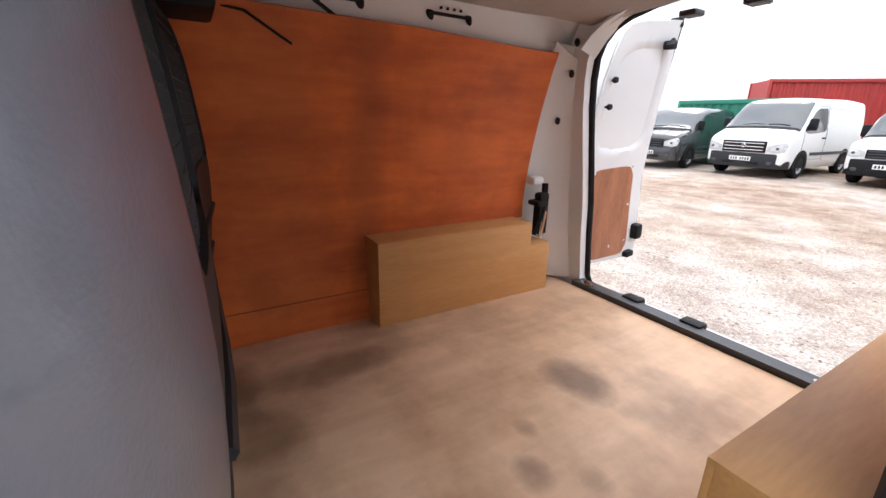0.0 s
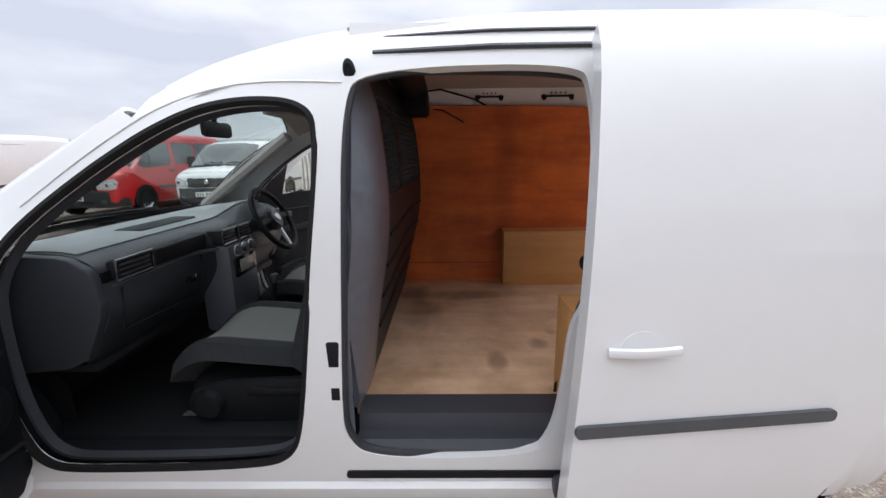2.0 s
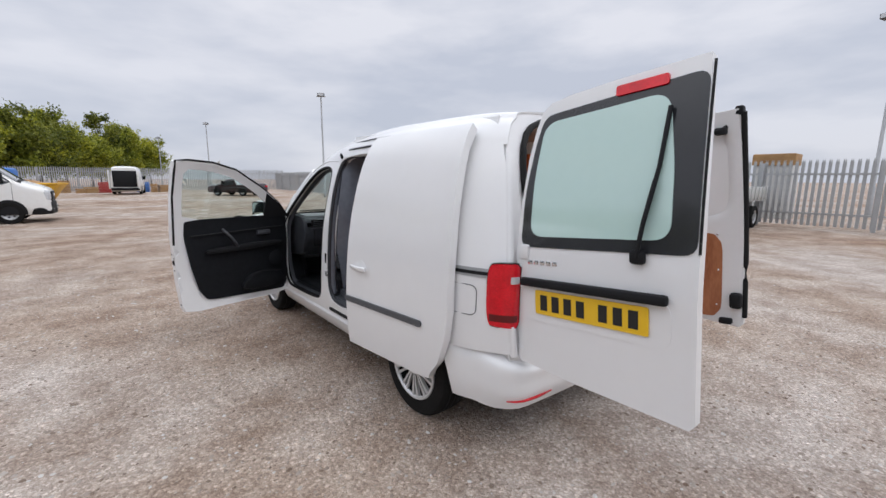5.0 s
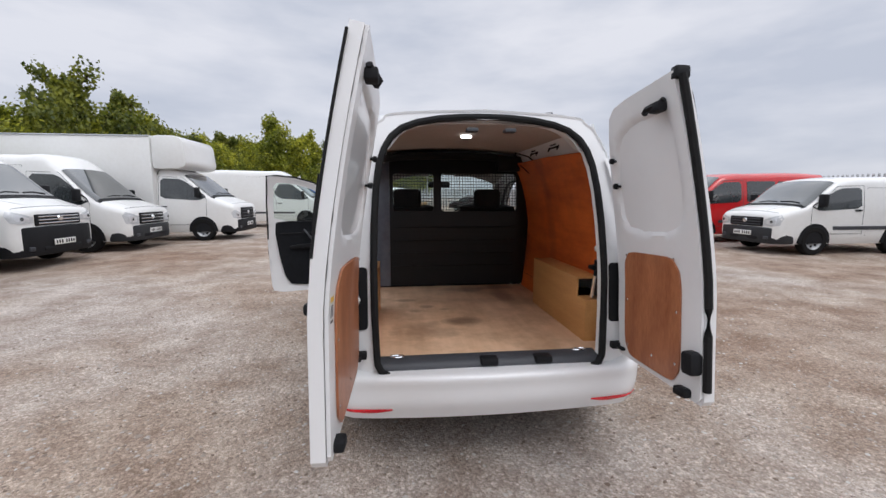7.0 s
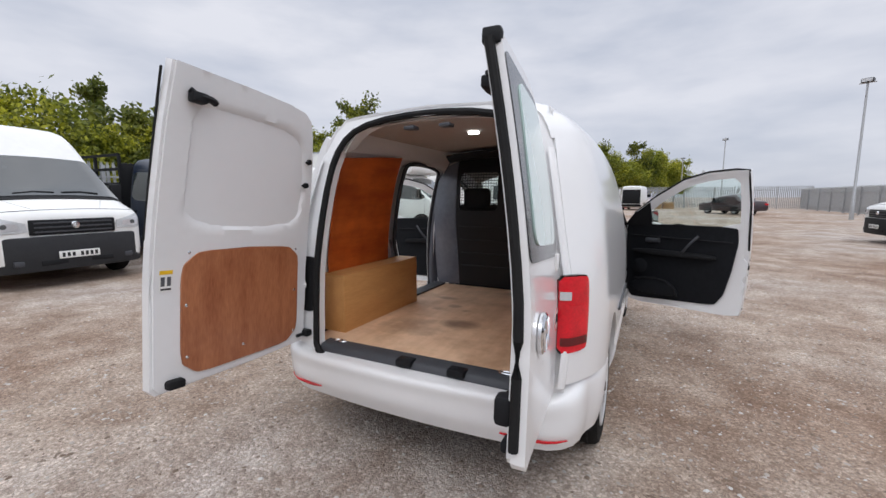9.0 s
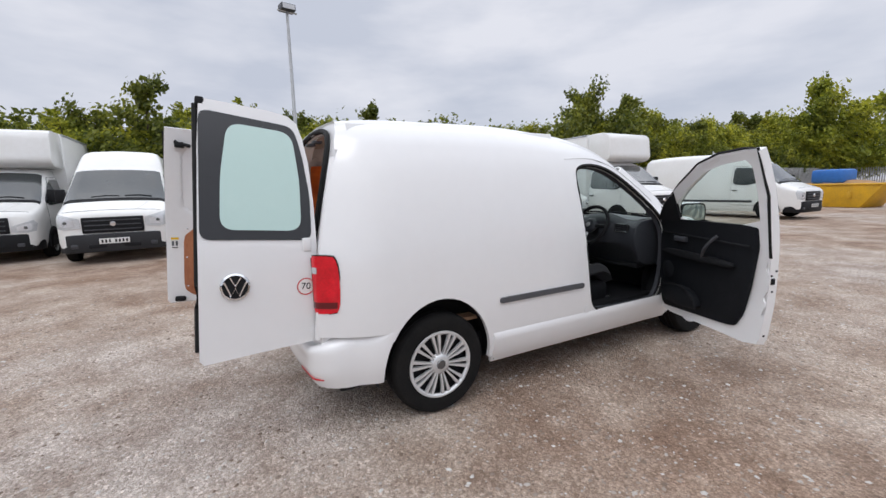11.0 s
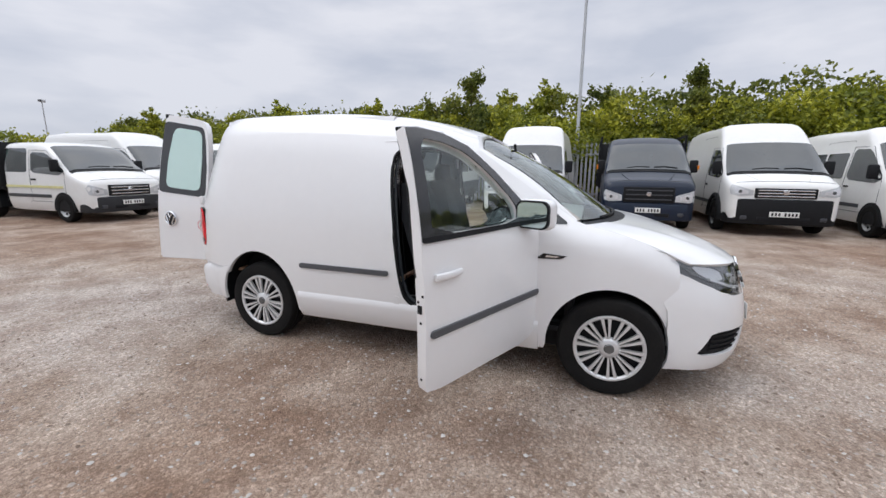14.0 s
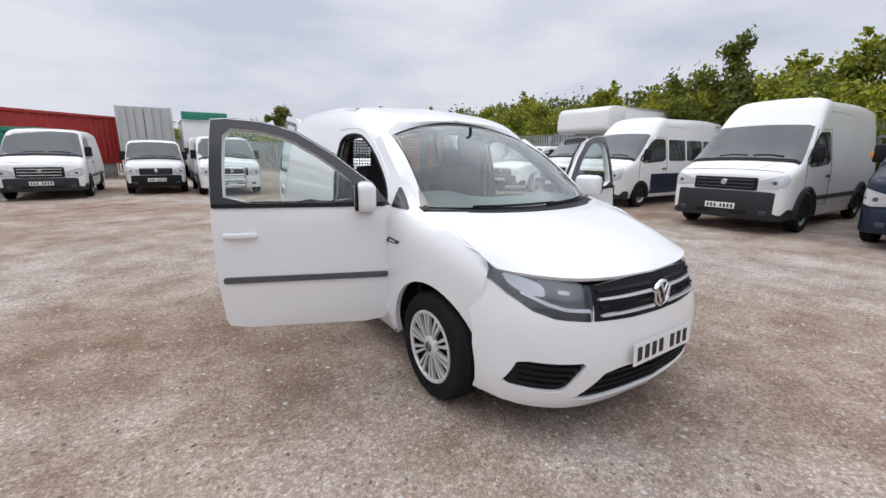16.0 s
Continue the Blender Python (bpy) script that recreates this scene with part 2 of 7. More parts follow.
def leaf_material(name, c1, c2):
    m = bpy.data.materials.new(name)
    m.use_nodes = True
    n, l = m.node_tree.nodes, m.node_tree.links
    b = n["Principled BSDF"]
    b.inputs["Roughness"].default_value = 0.6
    b.inputs["Subsurface Weight"].default_value = 0.0
    g = n.new("ShaderNodeNewGeometry")
    r = n.new("ShaderNodeValToRGB")
    r.color_ramp.elements[0].color, r.color_ramp.elements[1].color = (*c1, 1), (*c2, 1)
    l.new(g.outputs["Random Per Island"], r.inputs[0])
    tc, no, mx = n.new("ShaderNodeTexCoord"), n.new("ShaderNodeTexNoise"), n.new("ShaderNodeMix")
    no.inputs["Scale"].default_value, no.inputs["Detail"].default_value = 0.5, 3
    l.new(tc.outputs["Object"], no.inputs["Vector"])
    mx.data_type, mx.blend_type = "RGBA", "MULTIPLY"
    mx.inputs[0].default_value = 0.8
    r2 = n.new("ShaderNodeValToRGB")
    r2.color_ramp.elements[0].position, r2.color_ramp.elements[0].color = 0.35, (0.45, 0.55, 0.5, 1)
    r2.color_ramp.elements[1].position, r2.color_ramp.elements[1].color = 0.62, (1.35, 1.25, 0.9, 1)
    l.new(no.outputs[0], r2.inputs[0])
    l.new(r.outputs[0], mx.inputs[6])
    l.new(r2.outputs[0], mx.inputs[7])
    l.new(mx.outputs[2], b.inputs["Base Color"])
    tr = n.new("ShaderNodeBsdfTranslucent")
    l.new(mx.outputs[2], tr.inputs[0])
    ms = n.new("ShaderNodeMixShader")
    ms.inputs[0].default_value = 0.35
    l.new(b.outputs[0], ms.inputs[1])
    l.new(tr.outputs[0], ms.inputs[2])
    l.new(ms.outputs[0], n["Material Output"].inputs[0])
    return m


LEAF = leaf_material("hedge_leaf", (0.11, 0.14, 0.016), (0.46, 0.47, 0.05))
LEAFD = leaf_material("dark_leaf", (0.06, 0.085, 0.016), (0.24, 0.26, 0.04))


def ground_material():
    """Crushed-stone yard: stones by cells at two sizes, damp brown patches, pale dust."""
    m = bpy.data.materials.new("gravel")
    m.use_nodes = True
    n, l = m.node_tree.nodes, m.node_tree.links
    b = n["Principled BSDF"]
    b.inputs["Roughness"].default_value = 0.92
    tc = n.new("ShaderNodeTexCoord")

    def noise_node(scale, detail=4, rough=0.55):
        t = n.new("ShaderNodeTexNoise")
        t.inputs["Scale"].default_value, t.inputs["Detail"].default_value, t.inputs["Roughness"].default_value = scale, detail, rough
        l.new(tc.outputs["Object"], t.inputs["Vector"])
        return t

    def ramp(src, *stops):
        r = n.new("ShaderNodeValToRGB")
        while len(r.color_ramp.elements) < len(stops):
            r.color_ramp.elements.new(0.5)
        for e, (p, c) in zip(r.color_ramp.elements, stops):
            e.position, e.color = p, (*c, 1)
        l.new(src, r.inputs[0])
        return r

    def mix(a, c, fac, mode="MIX"):
        x = n.new("ShaderNodeMix")
        x.data_type, x.blend_type = "RGBA", mode
        if isinstance(fac, float):
            x.inputs[0].default_value = fac
        else:
            l.new(fac, x.inputs[0])
        l.new(a, x.inputs[6])
        l.new(c, x.inputs[7])
        return x.outputs[2]

    big = noise_node(0.20, 6, 0.62)
    base = ramp(big.outputs[0], (0.36, (0.290, 0.202, 0.148)), (0.49, (0.400, 0.332, 0.278)), (0.62, (0.462, 0.422, 0.392)))
    mid = noise_node(1.6, 6, 0.68)
    tone = ramp(mid.outputs[0], (0.33, (0.70, 0.62, 0.57)), (0.64, (1.26, 1.26, 1.25)))
    col = mix(base.outputs[0], tone.outputs[0], 0.9, "MULTIPLY")
    warp = noise_node(55, 2)
    jag = n.new("ShaderNodeVectorMath")
    jag.operation = "MULTIPLY_ADD"
    jag.inputs[1].default_value = (0.02, 0.02, 0.02)
    l.new(warp.outputs["Color"], jag.inputs[0])
    l.new(tc.outputs["Object"], jag.inputs[2])

    def stones_at(scale):
        v = n.new("ShaderNodeTexVoronoi")
        v.inputs["Scale"].default_value = scale
        l.new(jag.outputs[0], v.inputs["Vector"])
        sc = n.new("ShaderNodeSeparateColor")
        l.new(v.outputs["Color"], sc.inputs[0])
        return v, sc

    cell, csep = stones_at(58)
    stone = ramp(csep.outputs[0], (0.0, (0.62, 0.57, 0.54)), (0.5, (0.97, 0.95, 0.93)), (0.82, (1.18, 1.17, 1.16)), (0.97, (1.50, 1.51, 1.53)))
    col = mix(col, stone.outputs[0], 0.64, "MULTIPLY")
    cell2, csep2 = stones_at(150)
    stone2 = ramp(csep2.outputs[1], (0.0, (0.62, 0.58, 0.55)), (0.6, (1.0, 1.0, 1.0)), (0.95, (1.40, 1.40, 1.41)))
    col = mix(col, stone2.outputs[0], 0.62, "MULTIPLY")
    # Shade in the gaps between stones, multiplied into the colour.
    gap_shade = ramp(cell.outputs["Distance"], (0.30, (1.06, 1.06, 1.06)), (0.80, (0.72, 0.67, 0.63)))
    col = mix(col, gap_shade.outputs[0], 0.7, "MULTIPLY")
    l.new(col, b.inputs["Base Color"])
    add = n.new("ShaderNodeMath")
    l.new(cell.outputs["Distance"], add.inputs[0])
    l.new(cell2.outputs["Distance"], add.inputs[1])
    bp = n.new("ShaderNodeBump")
    bp.invert = True
    bp.inputs["Strength"].default_value, bp.inputs["Distance"].default_value = 0.6, 0.015
    l.new(add.outputs[0], bp.inputs["Height"])
    l.new(bp.outputs[0], b.inputs["Normal"])
    return m


GRAVEL = ground_material()


def stained_ply(name, c1, c2, dark, stains, grain, dirt=0.8):
    """Plywood sheet with long grain, scuffs and a few soft stains (x, y, radius x, radius y, depth)."""
    m = bpy.data.materials.new(name)
    m.use_nodes = True
    n, l = m.node_tree.nodes, m.node_tree.links
    b = n["Principled BSDF"]
    b.inputs["Roughness"].default_value = 0.55
    tc = n.new("ShaderNodeTexCoord")
    mp = n.new("ShaderNodeMapping")
    mp.inputs["Scale"].default_value = grain
    l.new(tc.outputs["Object"], mp.inputs[0])
    a = n.new("ShaderNodeTexNoise")
    a.inputs["Scale"].default_value, a.inputs["Detail"].default_value, a.inputs["Roughness"].default_value = 2.0, 6, 0.6
    l.new(mp.outputs[0], a.inputs["Vector"])
    r = n.new("ShaderNodeValToRGB")
    r.color_ramp.elements[0].position, r.color_ramp.elements[0].color = 0.35, (*c2, 1)
    r.color_ramp.elements[1].position, r.color_ramp.elements[1].color = 0.65, (*c1, 1)
    l.new(a.outputs[0], r.inputs[0])
    last = r.outputs[0]
    w = n.new("ShaderNodeTexNoise")
    w.inputs["Scale"].default_value, w.inputs["Detail"].default_value = 5.0, 5
    l.new(tc.outputs["Object"], w.inputs["Vector"])
    sep = n.new("ShaderNodeSeparateXYZ")
    l.new(tc.outputs["Object"], sep.inputs[0])
    for sx, sy, rx, ry, depth in stains:
        terms = []
        for out, c, rad in (("X", sx, rx), ("Y", sy, ry)):
            s = n.new("ShaderNodeMath")
            s.operation = "SUBTRACT"
            l.new(sep.outputs[out], s.inputs[0])
            s.inputs[1].default_value = c
            d = n.new("ShaderNodeMath")
            d.operation = "DIVIDE"
            l.new(s.outputs[0], d.inputs[0])
            d.inputs[1].default_value = rad
            q = n.new("ShaderNodeMath")
            q.operation = "MULTIPLY"
            l.new(d.outputs[0], q.inputs[0])
            l.new(d.outputs[0], q.inputs[1])
            terms.append(q)
        s = n.new("ShaderNodeMath")
        l.new(terms[0].outputs[0], s.inputs[0])
        l.new(terms[1].outputs[0], s.inputs[1])
        s2 = n.new("ShaderNodeMath")
        s2.operation = "MULTIPLY_ADD"
        l.new(w.outputs[0], s2.inputs[0])
        s2.inputs[1].default_value = 2.4
        l.new(s.outputs[0], s2.inputs[2])
        f = n.new("ShaderNodeMapRange")
        f.inputs["From Min"].default_value, f.inputs["From Max"].default_value = 1.2, 2.2
        f.inputs["To Min"].default_value, f.inputs["To Max"].default_value = depth, 0.0
        l.new(s2.outputs[0], f.inputs["Value"])
        x = n.new("ShaderNodeMix")
        x.data_type = "RGBA"
        l.new(f.outputs[0], x.inputs[0])
        l.new(last, x.inputs[6])
        x.inputs[7].default_value = (*dark, 1)
        last = x.outputs[2]
    d2 = n.new("ShaderNodeTexNoise")
    d2.inputs["Scale"].default_value, d2.inputs["Detail"].default_value, d2.inputs["Roughness"].default_value = 3.2, 7, 0.62
    l.new(tc.outputs["Object"], d2.inputs["Vector"])
    dr = n.new("ShaderNodeValToRGB")
    dr.color_ramp.elements[0].position, dr.color_ramp.elements[0].color = 0.33, (*(0.66, 0.60, 0.55), 1)
    dr.color_ramp.elements[1].position, dr.color_ramp.elements[1].color = 0.58, (1.06, 1.06, 1.06, 1)
    l.new(d2.outputs[0], dr.inputs[0])
    dm = n.new("ShaderNodeMix")
    dm.data_type, dm.blend_type = "RGBA", "MULTIPLY"
    dm.inputs[0].default_value = dirt
    l.new(last, dm.inputs[6])
    l.new(dr.outputs[0], dm.inputs[7])
    last = dm.outputs[2]
    l.new(last, b.inputs["Base Color"])
    bp = n.new("ShaderNodeBump")
    bp.inputs["Strength"].default_value, bp.inputs["Distance"].default_value = 0.12, 0.004
    l.new(a.outputs[0], bp.inputs["Height"])
    l.new(bp.outputs[0], b.inputs["Normal"])
    return m


PLYFLOOR = stained_ply("ply_floor", (0.76, 0.52, 0.345), (0.64, 0.41, 0.255), (0.20, 0.115, 0.07),
                       [(-0.02, 0.02, 0.15, 0.11, 0.85), (-0.30, -0.15, 0.22, 0.19, 0.7), (-0.25, 0.42, 0.07, 0.06, 0.75), (-0.12, 0.33, 0.05, 0.04, 0.6),
                        (0.42, 0.78, 0.10, 0.36, 0.6), (0.15, 0.95, 0.26, 0.13, 0.55), (-0.42, 0.62, 0.10, 0.05, 0.6), (-0.35, 0.30, 0.06, 0.05, 0.5), (0.45, 1.02, 0.2, 0.10, 0.6)], (5, 0.7, 1), 0.85)
PLYWALL = stained_ply("ply_wall", (0.74, 0.172, 0.028), (0.54, 0.102, 0.014), (0.13, 0.04, 0.012),
                      [(0.74, 0.78, 0.5, 0.22, 0.25), (0.7, 0.45, 0.5, 0.09, 0.25)], (1, 0.9, 5), 0.7)

# ---------------------------------------------------------------- building tools
from mathutils import geometry


def part(name, bm, mat, parent=None, label="", smooth=True, loc=None):
    """Links a bmesh as one mesh object under a thing or a part."""
    me = bpy.data.meshes.new(name)
    bm.normal_update()
    bm.to_mesh(me)
    bm.free()
    me.materials.append(mat)
    if smooth:
        me.shade_smooth()
        me.set_sharp_from_angle(angle=radians(38))
    ob = new(name, me)
    if parent is not None:
        ob.parent = parent
    if loc is not None:
        ob.matrix_basis = loc
    if label:
        ob["label"] = label
    return ob


def thing(name, label, category, group="", kind="", m=None):
    ob = new(name)
    ob.empty_display_size = 0.2
    if m is not None:
        ob.matrix_basis = m
    return tagged(ob, label, category, group, kind)


def inside(p, poly):
    x, y = p
    hit = False
    j = len(poly) - 1
    for i in range(len(poly)):
        xi, yi = poly[i]
        xj, yj = poly[j]
        if (yi > y) != (yj > y) and x < (xj - xi) * (y - yi) / (yj - yi) + xi:
            hit = not hit
        j = i
    return hit


def soften(poly, rounds=2, q=0.25):
    """Rounds the corners of a closed outline."""
    for _ in range(rounds):
        out = []
        for i, (x, y) in enumerate(poly):
            u, v = poly[(i + 1) % len(poly)]
            out += [(x + (u - x) * q, y + (v - y) * q), (x + (u - x) * (1 - q), y + (v - y) * (1 - q))]
        poly = out
    return poly


def rounded(x0, y0, x1, y1, r, n=5):
    out = []
    for cx, cy, a in ((x1 - r, y1 - r, 0), (x0 + r, y1 - r, 90), (x0 + r, y0 + r, 180), (x1 - r, y0 + r, 270)):
        for i in range(n + 1):
            t = radians(a + 90 * i / n)
            out.append((cx + r * math.cos(t), cy + r * math.sin(t)))
    return out


def fillet(poly, r, n=4):
    """Rounds each corner of a closed outline with an arc of about radius r."""
    out = []
    for i, p in enumerate(poly):
        a, p, b = Vector(poly[i - 1]), Vector(p), Vector(poly[(i + 1) % len(poly)])
        ka, kb = min(r, (a - p).length * 0.48), min(r, (b - p).length * 0.48)
        p0, p1 = p + (a - p).normalized() * ka, p + (b - p).normalized() * kb
        out += [tuple((1 - t) ** 2 * p0 + 2 * t * (1 - t) * p + t * t * p1) for t in (k / n for k in range(n + 1))]
    return out


def denser(poly, step):
    out = []
    for i, (x, y) in enumerate(poly):
        u, v = poly[(i + 1) % len(poly)]
        k = max(1, int(math.hypot(u - x, v - y) / step + 0.5))
        out += [(x + (u - x) * j / k, y + (v - y) * j / k) for j in range(k)]
    return out


def panel(outline, fmap, holes=(), thick=0.0, step=0.07, out=(0, 0, 1)):
    """A sheet cut to an outline with holes in a flat plan, laid on the surface fmap(u, v), with thickness inwards. out: roughly its outer side."""
    loops = [denser(outline, step)] + [denser(h, step) for h in holes]
    pts, edges = [], []
    for lp in loops:
        k = len(pts)
        pts += lp
        edges += [(k + i, k + (i + 1) % len(lp)) for i in range(len(lp))]
    us, vs = [p[0] for p in loops[0]], [p[1] for p in loops[0]]
    nu, nv = int((max(us) - min(us)) / step), int((max(vs) - min(vs)) / step)
    for i in range(1, nu + 1):
        for j in range(1, nv + 1):
            p = (min(us) + (i - 0.5 + 0.25 * (j % 2)) * step, min(vs) + (j - 0.5) * step)
            if inside(p, loops[0]) and not any(inside(p, h) for h in loops[1:]):
                if min(abs(p[0] - q[0]) + abs(p[1] - q[1]) for lp in loops for q in lp) > 0.45 * step:
                    pts.append(p)
    vv, _, ff, *_ = geometry.delaunay_2d_cdt([Vector(p) for p in pts], edges, [], 0, 1e-6)
    bm = bmesh.new()
    verts = [bm.verts.new(fmap(v.x, v.y)) for v in vv]
    for f in ff:
        c = ((vv[f[0]].x + vv[f[1]].x + vv[f[2]].x) / 3, (vv[f[0]].y + vv[f[1]].y + vv[f[2]].y) / 3)
        if inside(c, loops[0]) and not any(inside(c, h) for h in loops[1:]):
            bm.faces.new([verts[i] for i in f])
    bmesh.ops.delete(bm, geom=[v for v in bm.verts if not v.link_faces], context="VERTS")
    bm.normal_update()
    if sum(f.normal.dot(Vector(out)) * f.calc_area() for f in bm.faces) < 0:
        bmesh.ops.reverse_faces(bm, faces=bm.faces[:])
        bm.normal_update()
    if thick:
        thicken(bm, thick)
    return bm


def thicken(bm, thick):
    faces, rim = bm.faces[:], [e for e in bm.edges if e.is_boundary]
    twin = {v: bm.verts.new(v.co - v.normal * thick) for v in bm.verts[:]}
    for e in rim:
        lp = e.link_loops[0]
        a, b = lp.vert, lp.link_loop_next.vert
        bm.faces.new((b, a, twin[a], twin[b]))
    for f in faces:
        bm.faces.new([twin[v] for v in reversed(f.verts)])
    bm.normal_update()


def grid(nu, nv, fmap, out=None, thick=0.0):
    bm = bmesh.new()
    vs = [[bm.verts.new(fmap(i / nu, j / nv)) for j in range(nv + 1)] for i in range(nu + 1)]
    for i in range(nu):
        for j in range(nv):
            bm.faces.new((vs[i][j], vs[i + 1][j], vs[i + 1][j + 1], vs[i][j + 1]))
    bm.normal_update()
    if out is not None and sum(f.normal.dot(Vector(out)) * f.calc_area() for f in bm.faces) < 0:
        bmesh.ops.reverse_faces(bm, faces=bm.faces[:])
        bm.normal_update()
    if thick:
        thicken(bm, thick)
    return bm


def box(x0, y0, z0, x1, y1, z1, bevel=0.0, seg=2):
    bm = bmesh.new()
    bmesh.ops.create_cube(bm, size=1.0, matrix=Matrix.Translation(((x0 + x1) / 2, (y0 + y1) / 2, (z0 + z1) / 2)) @ Matrix.Diagonal((x1 - x0, y1 - y0, z1 - z0, 1)))
    if bevel:
        bmesh.ops.bevel(bm, geom=bm.edges[:], offset=bevel, segments=seg, profile=0.5, affect="EDGES")
    return bm


def join(*bms):
    """Several bmeshes in one."""
    me = bpy.data.meshes.new("join")
    total = bmesh.new()
    for b in bms:
        b.to_mesh(me)
        b.free()
        total.from_mesh(me)
    bpy.data.meshes.remove(me)
    return total


def moved(bm, m):
    bmesh.ops.transform(bm, matrix=m, verts=bm.verts[:])
    if m.determinant() < 0:
        bmesh.ops.reverse_faces(bm, faces=bm.faces[:])
    return bm


def extrude(poly, a, b, plane="yz", bevel=0.0, seg=2):
    """A prism: an outline in a plane, drawn out between a and b along the third axis."""
    put = {"yz": lambda u, v, w: (w, u, v), "xz": lambda u, v, w: (u, w, v), "xy": lambda u, v, w: (u, v, w)}[plane]
    bm = bmesh.new()
    lo, hi = [bm.verts.new(put(u, v, a)) for u, v in poly], [bm.verts.new(put(u, v, b)) for u, v in poly]
    n = len(poly)
    bm.faces.new(lo), bm.faces.new(hi)
    for i in range(n):
        bm.faces.new((lo[i], lo[(i + 1) % n], hi[(i + 1) % n], hi[i]))
    bmesh.ops.recalc_face_normals(bm, faces=bm.faces[:])
    if bevel:
        bmesh.ops.bevel(bm, geom=bm.edges[:], offset=bevel, segments=seg, profile=0.5, affect="EDGES")
    return bm


def tube(points, r, n=8, closed=False, flat=1.0):
    """A round bar along points."""
    pts = [Vector(p) for p in points]
    bm = bmesh.new()
    rings = []
    up = Vector((0, 0, 1))
    for i, p in enumerate(pts):
        a = pts[i - 1] if (i > 0 or closed) else p
        b = pts[(i + 1) % len(pts)] if (i < len(pts) - 1 or closed) else p
        d = (b - a).normalized()
        s = d.cross(up)
        s = s.normalized() if s.length > 1e-4 else d.cross(Vector((0, 1, 0))).normalized()
        t = s.cross(d)
        rings.append([bm.verts.new(p + s * (r * math.cos(2 * math.pi * k / n)) + t * (r * flat * math.sin(2 * math.pi * k / n))) for k in range(n)])
    m = len(rings)
    for i in range(m if closed else m - 1):
        for k in range(n):
            bm.faces.new((rings[i][k], rings[i][(k + 1) % n], rings[(i + 1) % m][(k + 1) % n], rings[(i + 1) % m][k]))
    if not closed:
        bm.faces.new(rings[0]), bm.faces.new(rings[-1])
    bmesh.ops.recalc_face_normals(bm, faces=bm.faces[:])
    return bm


def lathe(profile, n=40, axis="x", close=False):
    """A turned body from (radius, along) pairs about the x or z axis."""
    bm = bmesh.new()
    rings = []
    for r, a in profile:
        ring = []
        for k in range(n):
            c, s = r * math.cos(2 * math.pi * k / n), r * math.sin(2 * math.pi * k / n)
            ring.append(bm.verts.new((a, c, s) if axis == "x" else (c, s, a)))
        rings.append(ring)
    m = len(rings)
    for i in range(m if close else m - 1):
        for k in range(n):
            bm.faces.new((rings[i][k], rings[i][(k + 1) % n], rings[(i + 1) % m][(k + 1) % n], rings[(i + 1) % m][k]))
    bmesh.ops.remove_doubles(bm, verts=bm.verts[:], dist=1e-5)
    bmesh.ops.recalc_face_normals(bm, faces=bm.faces[:])
    return bm


def curve_at(xs, ys):
    """A smooth function through the points (monotone in between)."""
    xs, ys = list(map(float, xs)), list(map(float, ys))
    d = [(ys[i + 1] - ys[i]) / (xs[i + 1] - xs[i]) for i in range(len(xs) - 1)]
    m = [d[0]] + [(d[i - 1] + d[i]) / 2 if d[i - 1] * d[i] > 0 else 0.0 for i in range(1, len(d))] + [d[-1]]

    def f(x):
        if x <= xs[0]:
            return ys[0]
        if x >= xs[-1]:
            return ys[-1]
        i = max(k for k in range(len(xs) - 1) if xs[k] <= x)
        h = xs[i + 1] - xs[i]
        t = (x - xs[i]) / h
        return (2 * t ** 3 - 3 * t ** 2 + 1) * ys[i] + (t ** 3 - 2 * t ** 2 + t) * h * m[i] + (3 * t ** 2 - 2 * t ** 3) * ys[i + 1] + (t ** 3 - t ** 2) * h * m[i + 1]
    return f


def text_mesh(word, size, mat, parent, m, name="letter", extrude_by=0.001, squash=1.0):
    """Characters in the built-in font, as a mesh."""
    cu = bpy.data.curves.new(name, "FONT")
    cu.body, cu.size, cu.extrude, cu.align_x, cu.align_y = word, size, extrude_by, "CENTER", "CENTER"
    cu.resolution_u = 3
    tmp = bpy.data.objects.new(name, cu)
    scene.collection.objects.link(tmp)
    bpy.context.view_layer.update()
    me = bpy.data.meshes.new_from_object(tmp.evaluated_get(bpy.context.evaluated_depsgraph_get()))
    bpy.data.objects.remove(tmp)
    me.materials.clear()
    me.materials.append(mat)
    ob = new(name, me)
    ob.parent = parent
    ob.matrix_basis = m @ Matrix.Diagonal((squash, 1, 1, 1))
    return ob

# ---------------------------------------------------------------- the white van: x right, y forward from the rear axle, z up
roof_z = curve_at((-0.72, -0.55, -0.3, 0.1, 0.6, 1.0, 1.25, 1.6, 1.85), (1.81, 1.828, 1.842, 1.848, 1.845, 1.815, 1.785, 1.70, 1.60))
sect_x = curve_at((0.18, 0.26, 0.34, 0.5, 0.68, 0.9, 1.1, 1.3, 1.5, 1.6, 1.69, 1.755, 1.80, 1.82),
                  (0.80, 0.845, 0.868, 0.885, 0.893, 0.888, 0.872, 0.840, 0.790, 0.753, 0.702, 0.62, 0.455, 0.0))
fender_z = curve_at((2.3, 2.48, 2.7, 2.9, 3.0, 3.1), (1.13, 1.075, 1.02, 0.945, 0.895, 0.85))


fender_taper = curve_at((2.4, 2.6, 2.8, 2.9, 3.0, 3.06, 3.12), (0.0, 0.012, 0.045, 0.072, 0.110, 0.136, 0.165))


def lean(z):
    """How far the upper tail leans forward."""
    return 0.13 * max(0.0, (z - 0.95) / 0.85) ** 1.4


